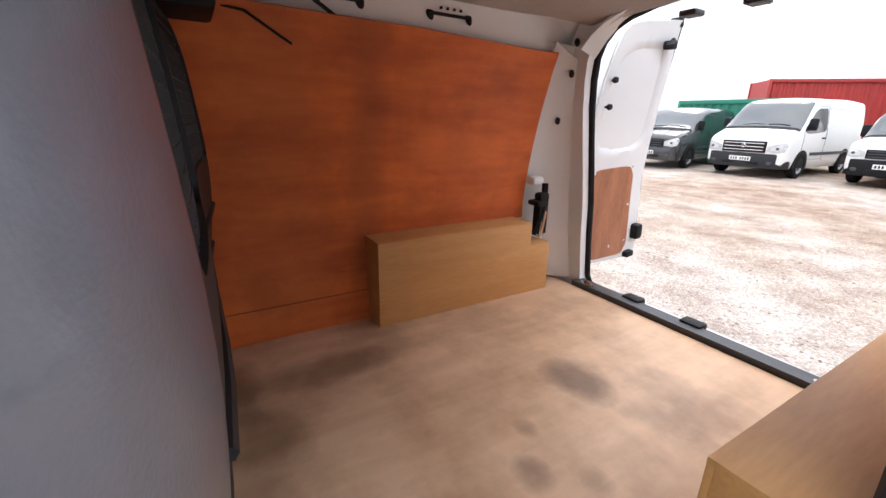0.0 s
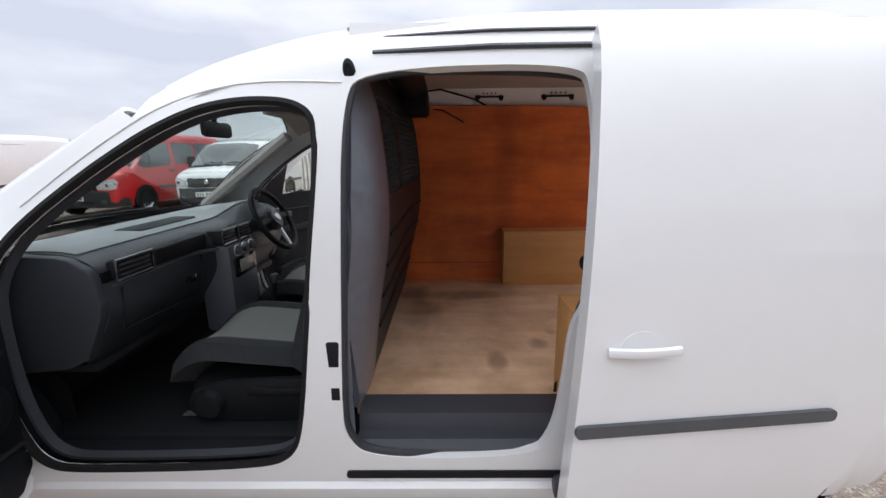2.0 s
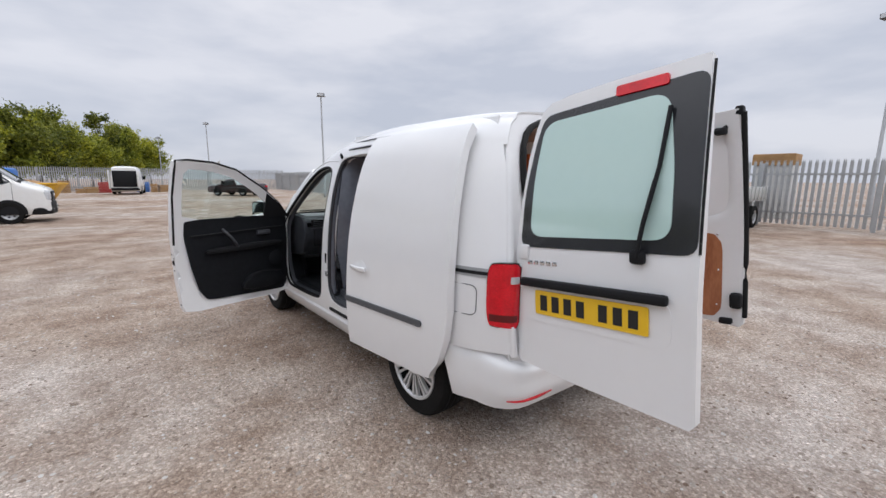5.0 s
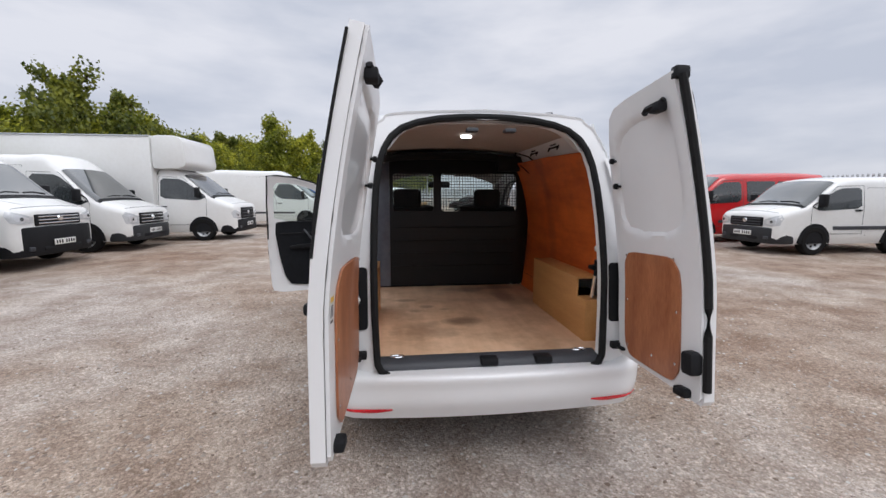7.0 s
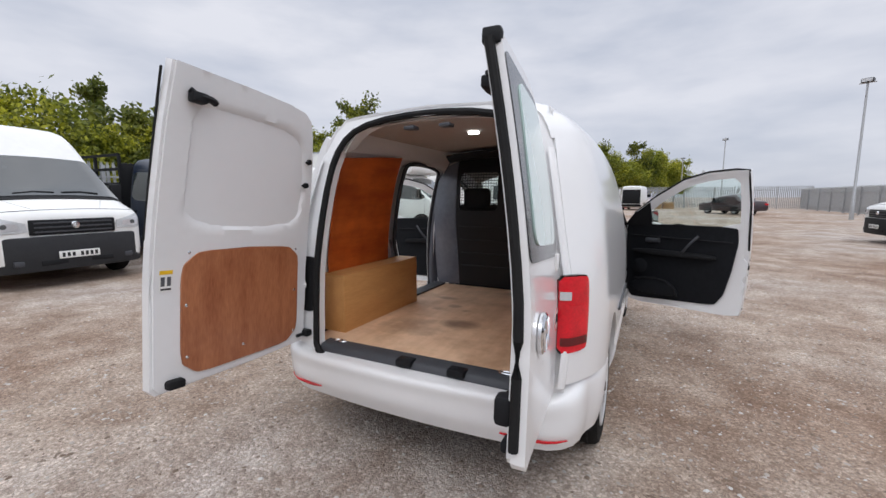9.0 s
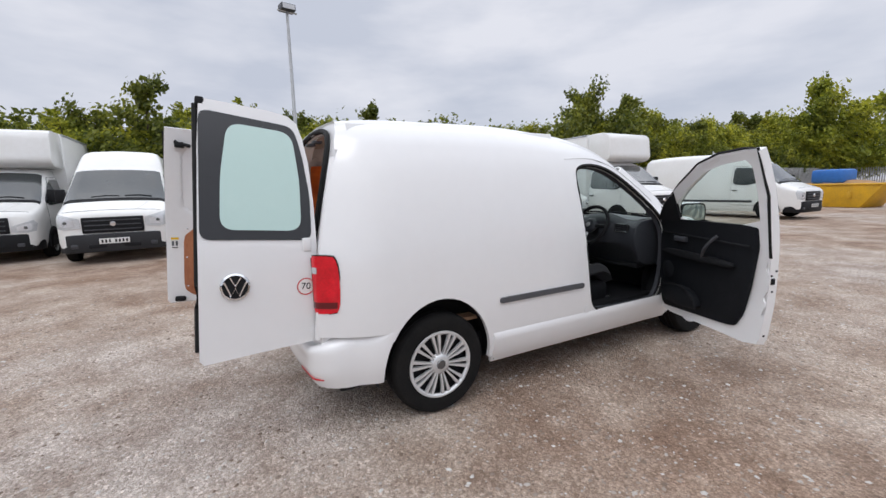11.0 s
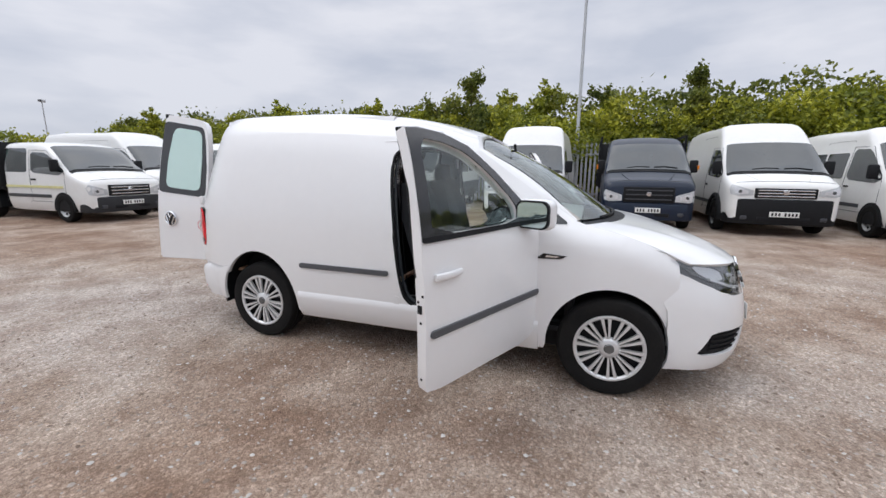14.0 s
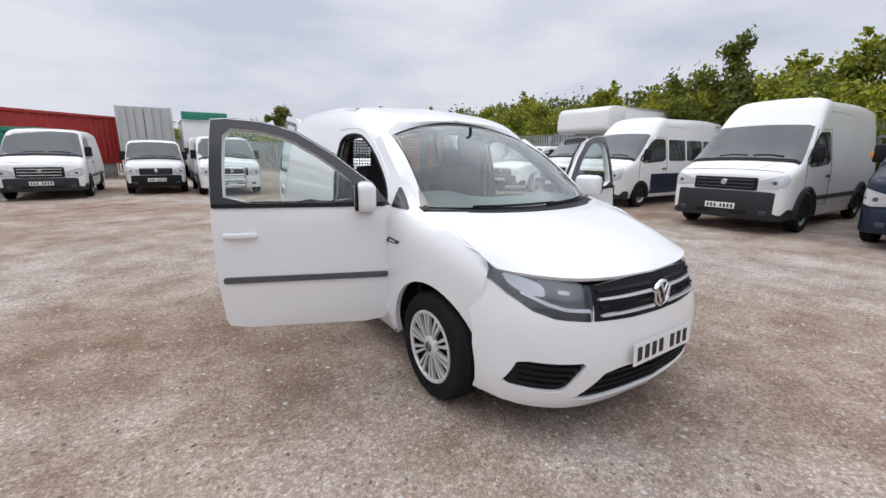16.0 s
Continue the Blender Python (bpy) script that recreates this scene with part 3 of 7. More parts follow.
def rear_y(x, z):
    return -0.705 + 0.085 * (z - 0.6) + lean(z) + 0.10 * max(0, abs(x) - 0.55)


def side_top(y):
    return 1 + 0.635 * (roof_z(min(y, 1.55)) - 1) / 0.82 - max(0, y - 1.55) * 0.28


def plan_taper(y, z):
    t = 0.0
    if y < -0.2:
        t += 0.80 * max(0, -0.3 - y) ** 2 + 0.13 * max(0, z - 1.0) * ((-0.2 - y) / 0.35) ** 2
    if y > 2.4:
        t += fender_taper(y)
    if y > 1.2 and z > 1.0:
        t += 0.27 * (y - 1.2) ** 2 * (z - 1.0)
    return t


def SX(y, z):
    """Half width of the bodyside at a height."""
    zn = z if z < 1 else 1 + (z - 1) * 0.82 / (max(roof_z(y), 1.74) - 1)
    x = sect_x(zn) - plan_taper(y, z)
    if y > 2.2:
        top = fender_z(y)
        k = max(0.0, z - (top - 0.13)) / 0.13
        x -= 0.055 * k * k * min(1, (y - 2.2) / 0.3)
    return x


def nose_y(x, z):
    """Front face of the van."""
    f = nose_c(z)
    return f - nose_d(abs(x)) * (1 + 0.2 * min(1, max(0, (z - 0.6) / 0.2)))


nose_d = curve_at((0, 0.32, 0.5, 0.62, 0.70, 0.74, 0.77, 0.80, 0.83, 0.86), (0, 0.03, 0.08, 0.16, 0.25, 0.33, 0.43, 0.56, 0.72, 0.95))
nose_c = curve_at((0.16, 0.22, 0.32, 0.46, 0.60, 0.70, 0.78, 0.84, 0.90), (3.44, 3.50, 3.535, 3.545, 3.53, 3.51, 3.48, 3.445, 3.38))

van = thing("panel_van", "white compact panel van with its doors standing open on gravel", "van")

arch_r = [(0.365 * math.cos(radians(a)), 0.31 + 0.43 * math.sin(radians(a))) for a in range(-4, 150, 9)]
arch_f = [(2.66 + 0.365 * math.cos(radians(a)), 0.31 + 0.385 * math.sin(radians(a))) for a in range(-6, 187, 9)]
DOOR_OP = soften([(1.185, 1.40), (1.21, 1.53), (1.45, 1.545), (1.64, 1.49), (1.87, 1.355), (2.10, 1.18), (2.175, 1.06), (2.19, 0.85), (2.17, 0.55), (2.12, 0.42), (1.98, 0.405), (1.44, 0.42), (1.31, 0.46), (1.265, 0.60), (1.225, 0.97)], 2)
SLIDE_OP = soften([(1.065, 1.622), (0.46, 1.632), (0.42, 1.56), (0.42, 1.06), (0.435, 0.97), (0.475, 0.90), (0.49, 0.70), (0.515, 0.54), (0.57, 0.465), (1.07, 0.455), (1.145, 0.54), (1.145, 0.66), (1.125, 1.1), (1.118, 1.53)], 3)


def side_outline():
    o = [(-0.33, 0.585)] + [(rear_y(0.6, z), z) for z in (0.60, 0.8, 1.0, 1.15, 1.3, 1.42, 1.52)]
    o += [(y, side_top(y)) for y in (-0.50, -0.3, 0, 0.3, 0.6, 0.9, 1.2, 1.4, 1.6, 1.75)]
    o += [(1.80, 1.525), (2.0, 1.385), (2.25, 1.215), (2.44, 1.09)]
    o += [(y, fender_z(y)) for y in (2.5, 2.6, 2.7, 2.8, 2.9, 3.0)]
    o += [(3.035, 0.85), (3.043, 0.77), (3.04, 0.68), (3.03, 0.60)]
    o += [p for p in arch_f if p[0] < 3.03 and not (p[0] > 3.02 and p[1] < 0.28)]
    o += [(2.285, 0.255), (1.2, 0.262), (0.37, 0.28)]
    o += arch_r
    return o


SO = side_outline()
gutter_z = curve_at((1.12, 1.3, 1.47, 1.66, 1.88, 2.10), (1.585, 1.592, 1.583, 1.527, 1.396, 1.232))
for s, holes in ((1, [DOOR_OP]), (-1, [DOOR_OP, SLIDE_OP])):
    part("body_side", panel(SO, lambda y, z: (s * SX(y, z), y, z), holes, 0.03, 0.055, (s, 0, 0)), PAINT, van)
    # inner skin of the load bay
    inner = [(-0.45, 0.80), (-0.47, 0.60), (-0.62, 0.60), (-0.60, 1.0), (-0.55, 1.3), (-0.50, side_top(-0.5) + 0.02), (0, side_top(0) + 0.06), (0.6, side_top(0.6) + 0.06), (1.10, side_top(1.1) + 0.05), (1.16, 0.54), (0.47, 0.54), (0.42, 0.80)]
    part("inner_side", panel(inner, lambda y, z: (s * (SX(y, z) - 0.075), y, z), [[(y - 0.07 * min(1, max(0, (0.95 - y) / 0.4)), z) for y, z in h] for h in holes[1:]], 0.01, 0.07, (-s, 0, 0)), PAINT_IN, van)
    # rubber seal round the front door opening
    part("door_seal", tube([(s * (SX(y, z) - 0.012), y, z) for y, z in denser(soften(DOOR_OP, 1), 0.03)], 0.014, 6, True), RUBBER, van)
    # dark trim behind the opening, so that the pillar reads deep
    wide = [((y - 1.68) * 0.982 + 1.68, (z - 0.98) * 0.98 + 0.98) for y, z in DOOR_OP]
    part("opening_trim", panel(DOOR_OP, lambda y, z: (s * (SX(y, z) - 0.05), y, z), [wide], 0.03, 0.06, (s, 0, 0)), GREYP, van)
    # bump strip on the rear flank or the open sliding door
    part("crease_line", tube([(s * (SX(y, gutter_z(y)) - 0.001), y, gutter_z(y)) for y in np.linspace(1.12, 2.08, 22)], 0.006, 6, False, 0.6), PAINT, van)
    # sill step
    zs, dz = (0.448, 0.213) if s > 0 else (0.365, 0.13)
    part("sill", grid(24, 8, lambda u, v: (s * (SX(0.385 + u * 1.865, zs - dz * v) + 0.016 * min(1, v / 0.10) - 0.001 - 0.012 * v * v), 0.385 + u * 1.865, zs - dz * v), (s, 0, -0.2), 0.02), PAINT, van)
    # dark inner arches
    for cy, rx in ((0.0, 0.405), (2.66, 0.40)):
        part("arch_liner", grid(20, 3, lambda u, v: (s * (SX(max(-0.4, min(cy + rx * math.cos(math.pi * (1.08 * u - 0.04)), 3.04)), 0.5) - 0.03 - 0.215 * v), cy + rx * math.cos(math.pi * (1.08 * u - 0.04)), 0.31 + 0.44 * math.sin(math.pi * (1.08 * u - 0.04))), (0, 0, -1)), BLACK, van)
        part("arch_wall", panel(soften([(cy - 0.46, 0.2), (cy + 0.46, 0.2), (cy + 0.44, 0.7), (cy, 0.80), (cy - 0.44, 0.7)], 1), lambda y, z: (s * 0.645, y, z), (), 0, 0.2, (s, 0, 0)), BLACK, van)
strip = lambda y0, y1, z0, z1, off, s: panel(rounded(y0, z0, y1, z1, 0.014, 3), lambda y, z: (s * (SX(y, z) + off), y, z), (), 0.02, 0.05, (s, 0, 0))
part("side_strip", strip(0.43, 1.19, 0.645, 0.682, 0.012, 1), TRIM, van, "dark grey rubbing strip")
part("sill_notch", strip(1.225, 1.27, 0.36, 0.50, 0.004, 1), PAINT, van)


def roof_map(u, v):
    a = (u - 0.5) * 2
    yf = 1.80 - 0.10 * (1 - a * a)
    # even spacing over the crown
    t = abs(a)
    zn = 1.82 - (1.82 - sect_edge) * t ** 3.2
    ys = rear_y(0.6 * t, 1 + (zn - 1) * 0.97) + 0.004
    y = ys + v * (yf - ys)
    x = sect_x(zn)
    z = 1 + (zn - 1) * (roof_z(y) - 1) / 0.82
    x = x - plan_taper(y, z) * (t ** 0.6)
    return (math.copysign(max(x, 0.0), a) if t > 1e-6 else 0.0, y, z)


sect_edge = 1.618
part("roof", grid(44, 40, roof_map, (0, 0, 1), 0.012), PAINT, van)

# rear frame round the load opening
REAR_OUT = [(SX(rear_y(0.6, z), z) - 0.003, z) for z in (0.475, 0.585, 0.8, 1.0, 1.2, 1.35, 1.48)] + [(x, z) for x, _, z in (roof_map(0.5 + 0.5 * k, 0) for k in (1, 0.93, 0.85, 0.75, 0.62, 0.45, 0.25, 0))]
REAR_OUT = [(-x, z) for x, z in REAR_OUT] + [(x, z) for x, z in reversed(REAR_OUT[:-1])]
REAR_OP = [(x, z) for z, x in ((0.498, 0.0), (0.498, 0.30), (0.500, 0.46), (0.508, 0.515), (0.530, 0.555), (0.570, 0.575), (0.8, 0.584), (1.05, 0.586), (1.25, 0.582), (1.42, 0.572), (1.54, 0.555), (1.62, 0.530), (1.68, 0.493), (1.725, 0.438), (1.755, 0.36), (1.776, 0.25), (1.787, 0.12), (1.790, 0.0))]
REAR_OP = [(-x, z) for x, z in REAR_OP] + [(x, z) for x, z in reversed(REAR_OP[1:-1])]


part("rear_frame", panel(REAR_OUT, lambda x, z: (x, rear_y(x, z), z), [REAR_OP], 0.05, 0.05, (0, -1, 0)), PAINT, van)
part("rear_seal", tube([(x, rear_y(x, z) - 0.012, z) for x, z in denser(REAR_OP, 0.03)], 0.018, 8, True), RUBBER, van)
part("load_sill", extrude([(-0.716, 0.47), (-0.712, 0.520), (-0.703, 0.545), (-0.685, 0.560), (-0.605, 0.564), (-0.605, 0.47)], -0.575, 0.575, "yz"), GREYP, van, "dark grey load sill cover")
for x in (-0.48, 0.49):
    part("lashing_ring", tube([(x + 0.035 * math.cos(a), -0.625 + 0.014 * math.sin(a), 0.568) for a in np.linspace(0, 6.283, 13)[:-1]], 0.005, 6, True), CHROME, van)
for x in (-0.015, 0.268):
    part("striker_cup", box(x - 0.045, -0.722, 0.535, x + 0.045, -0.655, 0.572, 0.01), BLACK, van)
for s in (1, -1):
    part("lamp_housing", panel([(s * x, z) for x, z in rounded(0.618, 0.735, 0.705, 1.04, 0.02, 3)], lambda x, z: (x, rear_y(x, z) - 0.006, z), (), 0.01, 0.06, (0, -1, 0)), BLACK, van, "black back of the tail lamp")
    part("door_check", join(box(s * 0.655 - 0.03, -0.735, 0.60, s * 0.655 + 0.03, -0.695, 0.635, 0.006), box(s * 0.66 - 0.012, -0.78, 0.608, s * 0.66 + 0.012, -0.70, 0.622, 0.003)), BLACK, van)
# D pillar gap between frame and bodyside is closed by a rounded corner
for s in (1, -1):
    def corner(u, v):
        z = 0.585 + v * 1.0
        yb = rear_y(0.6, z)
        return (s * (SX(yb, z) - 0.03 + 0.028 * math.cos(u * math.pi / 2)), yb + 0.004 - 0.022 * math.sin(u * math.pi / 2), z)
    part("rear_corner", grid(4, 18, corner, (s, -1, 0)), PAINT, van)

# windscreen, scuttle and bonnet
def ws_map(u, v):
    a = (u - 0.5) * 2
    top = Vector((0.620 * a, 1.80 - 0.10 * (1 - a * a), roof_map(u, 1)[2] - 0.004))
    top.z = 1.525 + (1.640 - 1.525) * (1 - a * a)
    low = Vector((0.728 * a, 2.44 + 0.24 * (1 - a * a), 1.085 - 0.01 * (1 - a * a)))
    p = low.lerp(top, v)
    bow = 0.035 * math.sin(math.pi * v)
    return (p.x, p.y + bow * 0.6, p.z + bow)


part("windscreen", grid(20, 12, ws_map, (0, 1, 1), 0.005), GLASS, van, "clear laminated windscreen").visible_shadow = False
part("windscreen_rim", tube([ws_map(u, v) for u, v in [(i / 14, 1) for i in range(15)] + [(1, 1 - i / 8) for i in range(1, 9)] + [(1 - i / 14, 0) for i in range(1, 15)] + [(0, i / 8) for i in range(1, 8)]], 0.005, 6, True), BLACK, van)
for s in (1, -1):
    qw = part("quarter_window", panel(soften([(2.222, 1.205), (2.222, 1.075), (2.40, 1.075)], 1, 0.08), lambda y, z: (s * (SX(y, z) + 0.004), y, z), (), 0.012, 0.04, (s, 0, 0)), FRAMEBLK, van, "small dark triangular quarter window")
    part("pane", panel([(2.238, 1.168), (2.238, 1.092), (2.345, 1.092)], lambda y, z: (s * (SX(y, z) + 0.0065), y, z), (), 0.004, 0.04, (s, 0, 0)), DKGLASS, qw)
part("scuttle", grid(20, 2, lambda u, v: (1.5 * (u - 0.5), 2.45 + 0.24 * (1 - (2 * u - 1) ** 2) + 0.075 * v, 1.075 - 0.012 * v), (0, 0, 1), 0.03), BLACK, van)
for x0, x1 in ((0.5, -0.12), (-0.05, -0.58)):
    pts = [Vector(ws_map(0.5 + (x0 + (x1 - x0) * t) / 1.5, 0.004 + 0.012 * t)) + Vector((0, 0.012, 0.010)) for t in np.linspace(0, 1, 8)]
    part("wiper_blade", tube(pts, 0.008, 6), BLACK, van)


def bonnet_map(u, v):
    a = (u - 0.5) * 2
    k = abs(a)
    x = a * (0.775 - 0.045 * v * v)
    y0, y1 = 2.50 + 0.235 * (1 - a * a), nose_y(0.73 * a, 0.83) + 0.004
    y = y0 + (y1 - y0) * v
    ys = 2.50 + (3.05 - 2.50) * v
    mid, edge = bonnet_c(2.735 + (3.43 - 2.735) * v), fender_z(ys) - 0.012 * v
    rib = 0.010 * math.exp(-((k - 0.70) / 0.07) ** 2) * math.sin(math.pi * min(1, v * 1.1))
    return (x, y, mid - (mid - edge) * k ** 2.6 + rib)


bonnet_c = curve_at((2.45, 2.72, 3.0, 3.2, 3.34, 3.43), (1.10, 1.066, 1.005, 0.938, 0.88, 0.832))
part("bonnet", grid(32, 24, bonnet_map, (0, 0, 1), 0.02), PAINT, van)
side_edge = lambda v: (2.44 - 0.64 * v, curve_at((0, 0.30, 0.69, 1.0), (1.09, 1.215, 1.385, 1.525))(v))
for s in (1, -1):
    def pillar(u, v):
        y, z = side_edge(v)
        p = Vector(ws_map(0.5 + 0.5 * s, v)).lerp(Vector((s * (SX(y, z) - 0.002), y, z)), u)
        return p + Vector((s * 0.010, 0.004, 0.010)) * math.sin(math.pi * u)
    part("front_pillar", grid(5, 16, pillar, (s, 0.5, 0.5), 0.012), PAINT, van)

    def gutter(u, v):
        p = Vector(bonnet_map(0.5 + 0.5 * s, v))
        q = Vector((s * (SX(p.y, fender_z(p.y)) + 0.001), p.y, fender_z(p.y) - 0.003))
        return p.lerp(q, u) - Vector((0, 0, 0.005 * math.sin(math.pi * u) + 0.002 * (1 - u)))
    part("wing_top", grid(4, 24, gutter, (0, 0, 1), 0.01), PAINT, van)
part("screen_header", grid(24, 4, lambda u, v: tuple(Vector(ws_map(u, 1.0)).lerp(Vector(roof_map(u, 1)), v) + Vector((0, 0.006, 0.008)) * math.sin(math.pi * v)), (0, 0.5, 1), 0.01), PAINT, van)
part("engine_bay", box(-0.66, 2.42, 0.35, 0.66, 3.0, 0.86, 0.03), BLACK, van)
part("nose_core", box(-0.40, 2.9, 0.30, 0.40, 3.30, 0.74, 0.03), BLACK, van)

# front: bumper with grilles and lamps
lamp_poly = soften([(0.455, 0.650), (0.425, 0.805), (0.60, 0.845), (0.745, 0.880), (0.775, 0.873), (0.754, 0.812), (0.724, 0.752), (0.672, 0.694), (0.60, 0.664)], 1, 0.10)
grille_poly = [(-0.445, 0.652), (-0.428, 0.806), (-0.2, 0.824), (0.2, 0.824), (0.428, 0.806), (0.449, 0.650), (0.2, 0.640), (-0.2, 0.640)]
low_poly = soften([(-0.545, 0.250), (-0.37, 0.405), (0.37, 0.405), (0.545, 0.250)], 1, 0.10)
vent = lambda s: [(s * x, z) for x, z in soften([(0.752, 0.300), (0.722, 0.452), (0.480, 0.458), (0.575, 0.305)], 1, 0.10)]
half_out = [(0.3, 0.190), (0.6, 0.195), (0.785, 0.205), (0.797, 0.45), (0.796, 0.70), (0.792, 0.86), (0.776, 0.876), (0.753, 0.810), (0.723, 0.749), (0.671, 0.691), (0.60, 0.661), (0.452, 0.647), (0.425, 0.806), (0.2, 0.826)]
bump_out = half_out + [(-x, z) for x, z in reversed(half_out)]
nose = lambda off: (lambda x, z: (x, nose_y(x, z) + off, z))
part("front_bumper", panel(bump_out, nose(0.0), [grille_poly, low_poly, vent(1), vent(-1)], 0.02, 0.045, (0, 1, 0)), PAINT, van)
gr = part("grille", panel(grille_poly, nose(-0.006), (), 0.03, 0.06, (0, 1, 0)), BLACK, van, "black slatted front grille")
for z, mt in ((0.676, SILVER), (0.712, GLOSSBLK), (0.748, SILVER), (0.785, GLOSSBLK)):
    for s in (1, -1):
        part("grille_bar", panel([(s * 0.06, z - 0.007), (s * 0.41, z - 0.005), (s * 0.41, z + 0.006), (s * 0.06, z + 0.008)], nose(0.012), (), 0.02, 0.06, (0, 1, 0)), mt, gr)
lg = part("lower_grille", panel(low_poly, nose(-0.03), (), 0.01, 0.06, (0, 1, 0)), BLACK, van)
for z in (0.28, 0.312, 0.344, 0.376):
    w = 0.525 - (z - 0.25) * 1.15
    part("grille_bar", panel([(-w, z - 0.006), (w, z - 0.006), (w, z + 0.006), (-w, z + 0.006)], nose(-0.008), (), 0.02, 0.06, (0, 1, 0)), BLACK, lg)
for s in (1, -1):
    vg = part("corner_vent", panel(vent(s), nose(-0.03), (), 0.01, 0.06, (0, 1, 0)), BLACK, van)
    for z in (0.335, 0.365, 0.395, 0.425):
        part("grille_bar", panel([(s * (0.585 - (z - 0.33) * 0.75), z - 0.006), (s * 0.72, z - 0.006), (s * 0.72, z + 0.006), (s * (0.578 - (z - 0.33) * 0.75), z + 0.006)], nose(-0.008), (), 0.02, 0.06, (0, 1, 0)), BLACK, vg)
    hl = part("headlamp", panel([(s * x, z) for x, z in lamp_poly], nose(-0.05), (), 0.02, 0.05, (0, 1, 0)), TRIM, van, "clear headlamp with dark surround")
    part("upper_reflector", panel([(s * x, z) for x, z in soften([(0.46, 0.735), (0.44, 0.792), (0.60, 0.832), (0.735, 0.862), (0.718, 0.80), (0.66, 0.735), (0.60, 0.745)], 1, 0.15)], nose(-0.034), (), 0.012, 0.03, (0, 1, 0)), LAMPGREY, hl)
    bowl = [(0.605, 0.752), (0.60, 0.80), (0.655, 0.832), (0.712, 0.845), (0.70, 0.79), (0.66, 0.755)]
    part("reflector", panel([(s * x, z) for x, z in soften(bowl, 1, 0.2)], nose(-0.024), (), 0.012, 0.03, (0, 1, 0)), LAMPBRIGHT, hl)
    part("reflector", panel([(s * x, z) for x, z in soften([(0.515, 0.762), (0.513, 0.778), (0.555, 0.786), (0.56, 0.766)], 1, 0.2)], nose(-0.022), (), 0.008, 0.03, (0, 1, 0)), LAMPBRIGHT, hl)
    part("light_blade", panel([(s * x, z) for x, z in ((0.450, 0.686), (0.55, 0.694), (0.61, 0.714), (0.685, 0.760), (0.68, 0.772), (0.60, 0.728), (0.55, 0.710), (0.447, 0.702))], nose(-0.014), (), 0.01, 0.03, (0, 1, 0)), LAMPBRIGHT, hl)
    part("lower_trim", panel([(s * x, z) for x, z in ((0.462, 0.657), (0.60, 0.670), (0.665, 0.700), (0.61, 0.703), (0.55, 0.686), (0.455, 0.679))], nose(-0.030), (), 0.01, 0.03, (0, 1, 0)), BLACK, hl)
    part("lamp_bowl", panel([(s * (0.535 + 0.036 * math.cos(a)), 0.762 + 0.032 * math.sin(a)) for a in np.linspace(0, 6.283, 19)[:-1]], nose(-0.026), (), 0.008, 0.02, (0, 1, 0)), LAMPGREY, hl)
    part("lens", panel([(s * x, z) for x, z in lamp_poly], nose(-0.003), (), 0.004, 0.05, (0, 1, 0)), LENSGLASS, hl).visible_shadow = False


def badge(parent, m, r=0.065, back=BLACK):
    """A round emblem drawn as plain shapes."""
    b = part("emblem", moved(lathe([(0.0, 0.012), (r * 0.8, 0.012), (r * 0.86, 0.018), (r, 0.012), (r, 0.0), (0, 0)], 28, "z"), m), CHROME, parent)
    part("emblem_field", moved(lathe([(0.0, 0.0145), (r * 0.8, 0.0145), (r * 0.8, 0.005)], 28, "z"), m), back, b)
    for pts in ([(-0.72, 0.36), (-0.27, -0.66), (0, -0.06), (0.27, -0.66), (0.72, 0.36)], [(-0.36, 0.70), (0, 0.06), (0.36, 0.70)]):
        part("emblem_bar", moved(tube([(x * r, y * r, 0.016) for x, y in pts], r * 0.10, 6), m), CHROME, b)


def facing(p, yaw, pitch=0.0):
    """A pose whose z points outward along yaw in the plan, its y up."""
    return Matrix.Translation(p) @ Matrix.Rotation(radians(yaw), 4, "Z") @ Matrix.Rotation(radians(90 - pitch), 4, "X")


badge(van, facing((0, nose_y(0, 0.728) + 0.006, 0.728), 180), 0.070)


def number_plate(parent, m, mat):
    """A plate whose characters are plain bars."""
    p = part("number_plate", moved(panel(rounded(-0.26, -0.0555, 0.26, 0.0555, 0.008, 2), lambda x, y: (x, y, 0.004), (), 0.004, 0.2, (0, 0, 1)), m), mat, parent)
    for i in range(7):
        x = -0.212 + i * 0.0625 + (0.04 if i > 3 else 0)
        part("plate_bar", moved(box(x - 0.019, -0.0355, 0.0045, x + 0.019, 0.0355, 0.0055), m), INK, p, smooth=False)


number_plate(van, facing((0, nose_y(0, 0.468) + 0.010, 0.468), 180, 3), WHITEPL)

# rear bumper: a ledge under the sill, a ridge and a face below
rb_z = curve_at((0, 0.14, 0.28, 0.38, 0.5, 0.75, 1.0), (0.528, 0.526, 0.520, 0.500, 0.462, 0.38, 0.295))
rb_in = curve_at((0, 0.14, 0.28, 0.38, 0.5, 0.75, 1.0), (0.095, 0.055, 0.012, 0.0, 0.006, 0.010, 0.045))


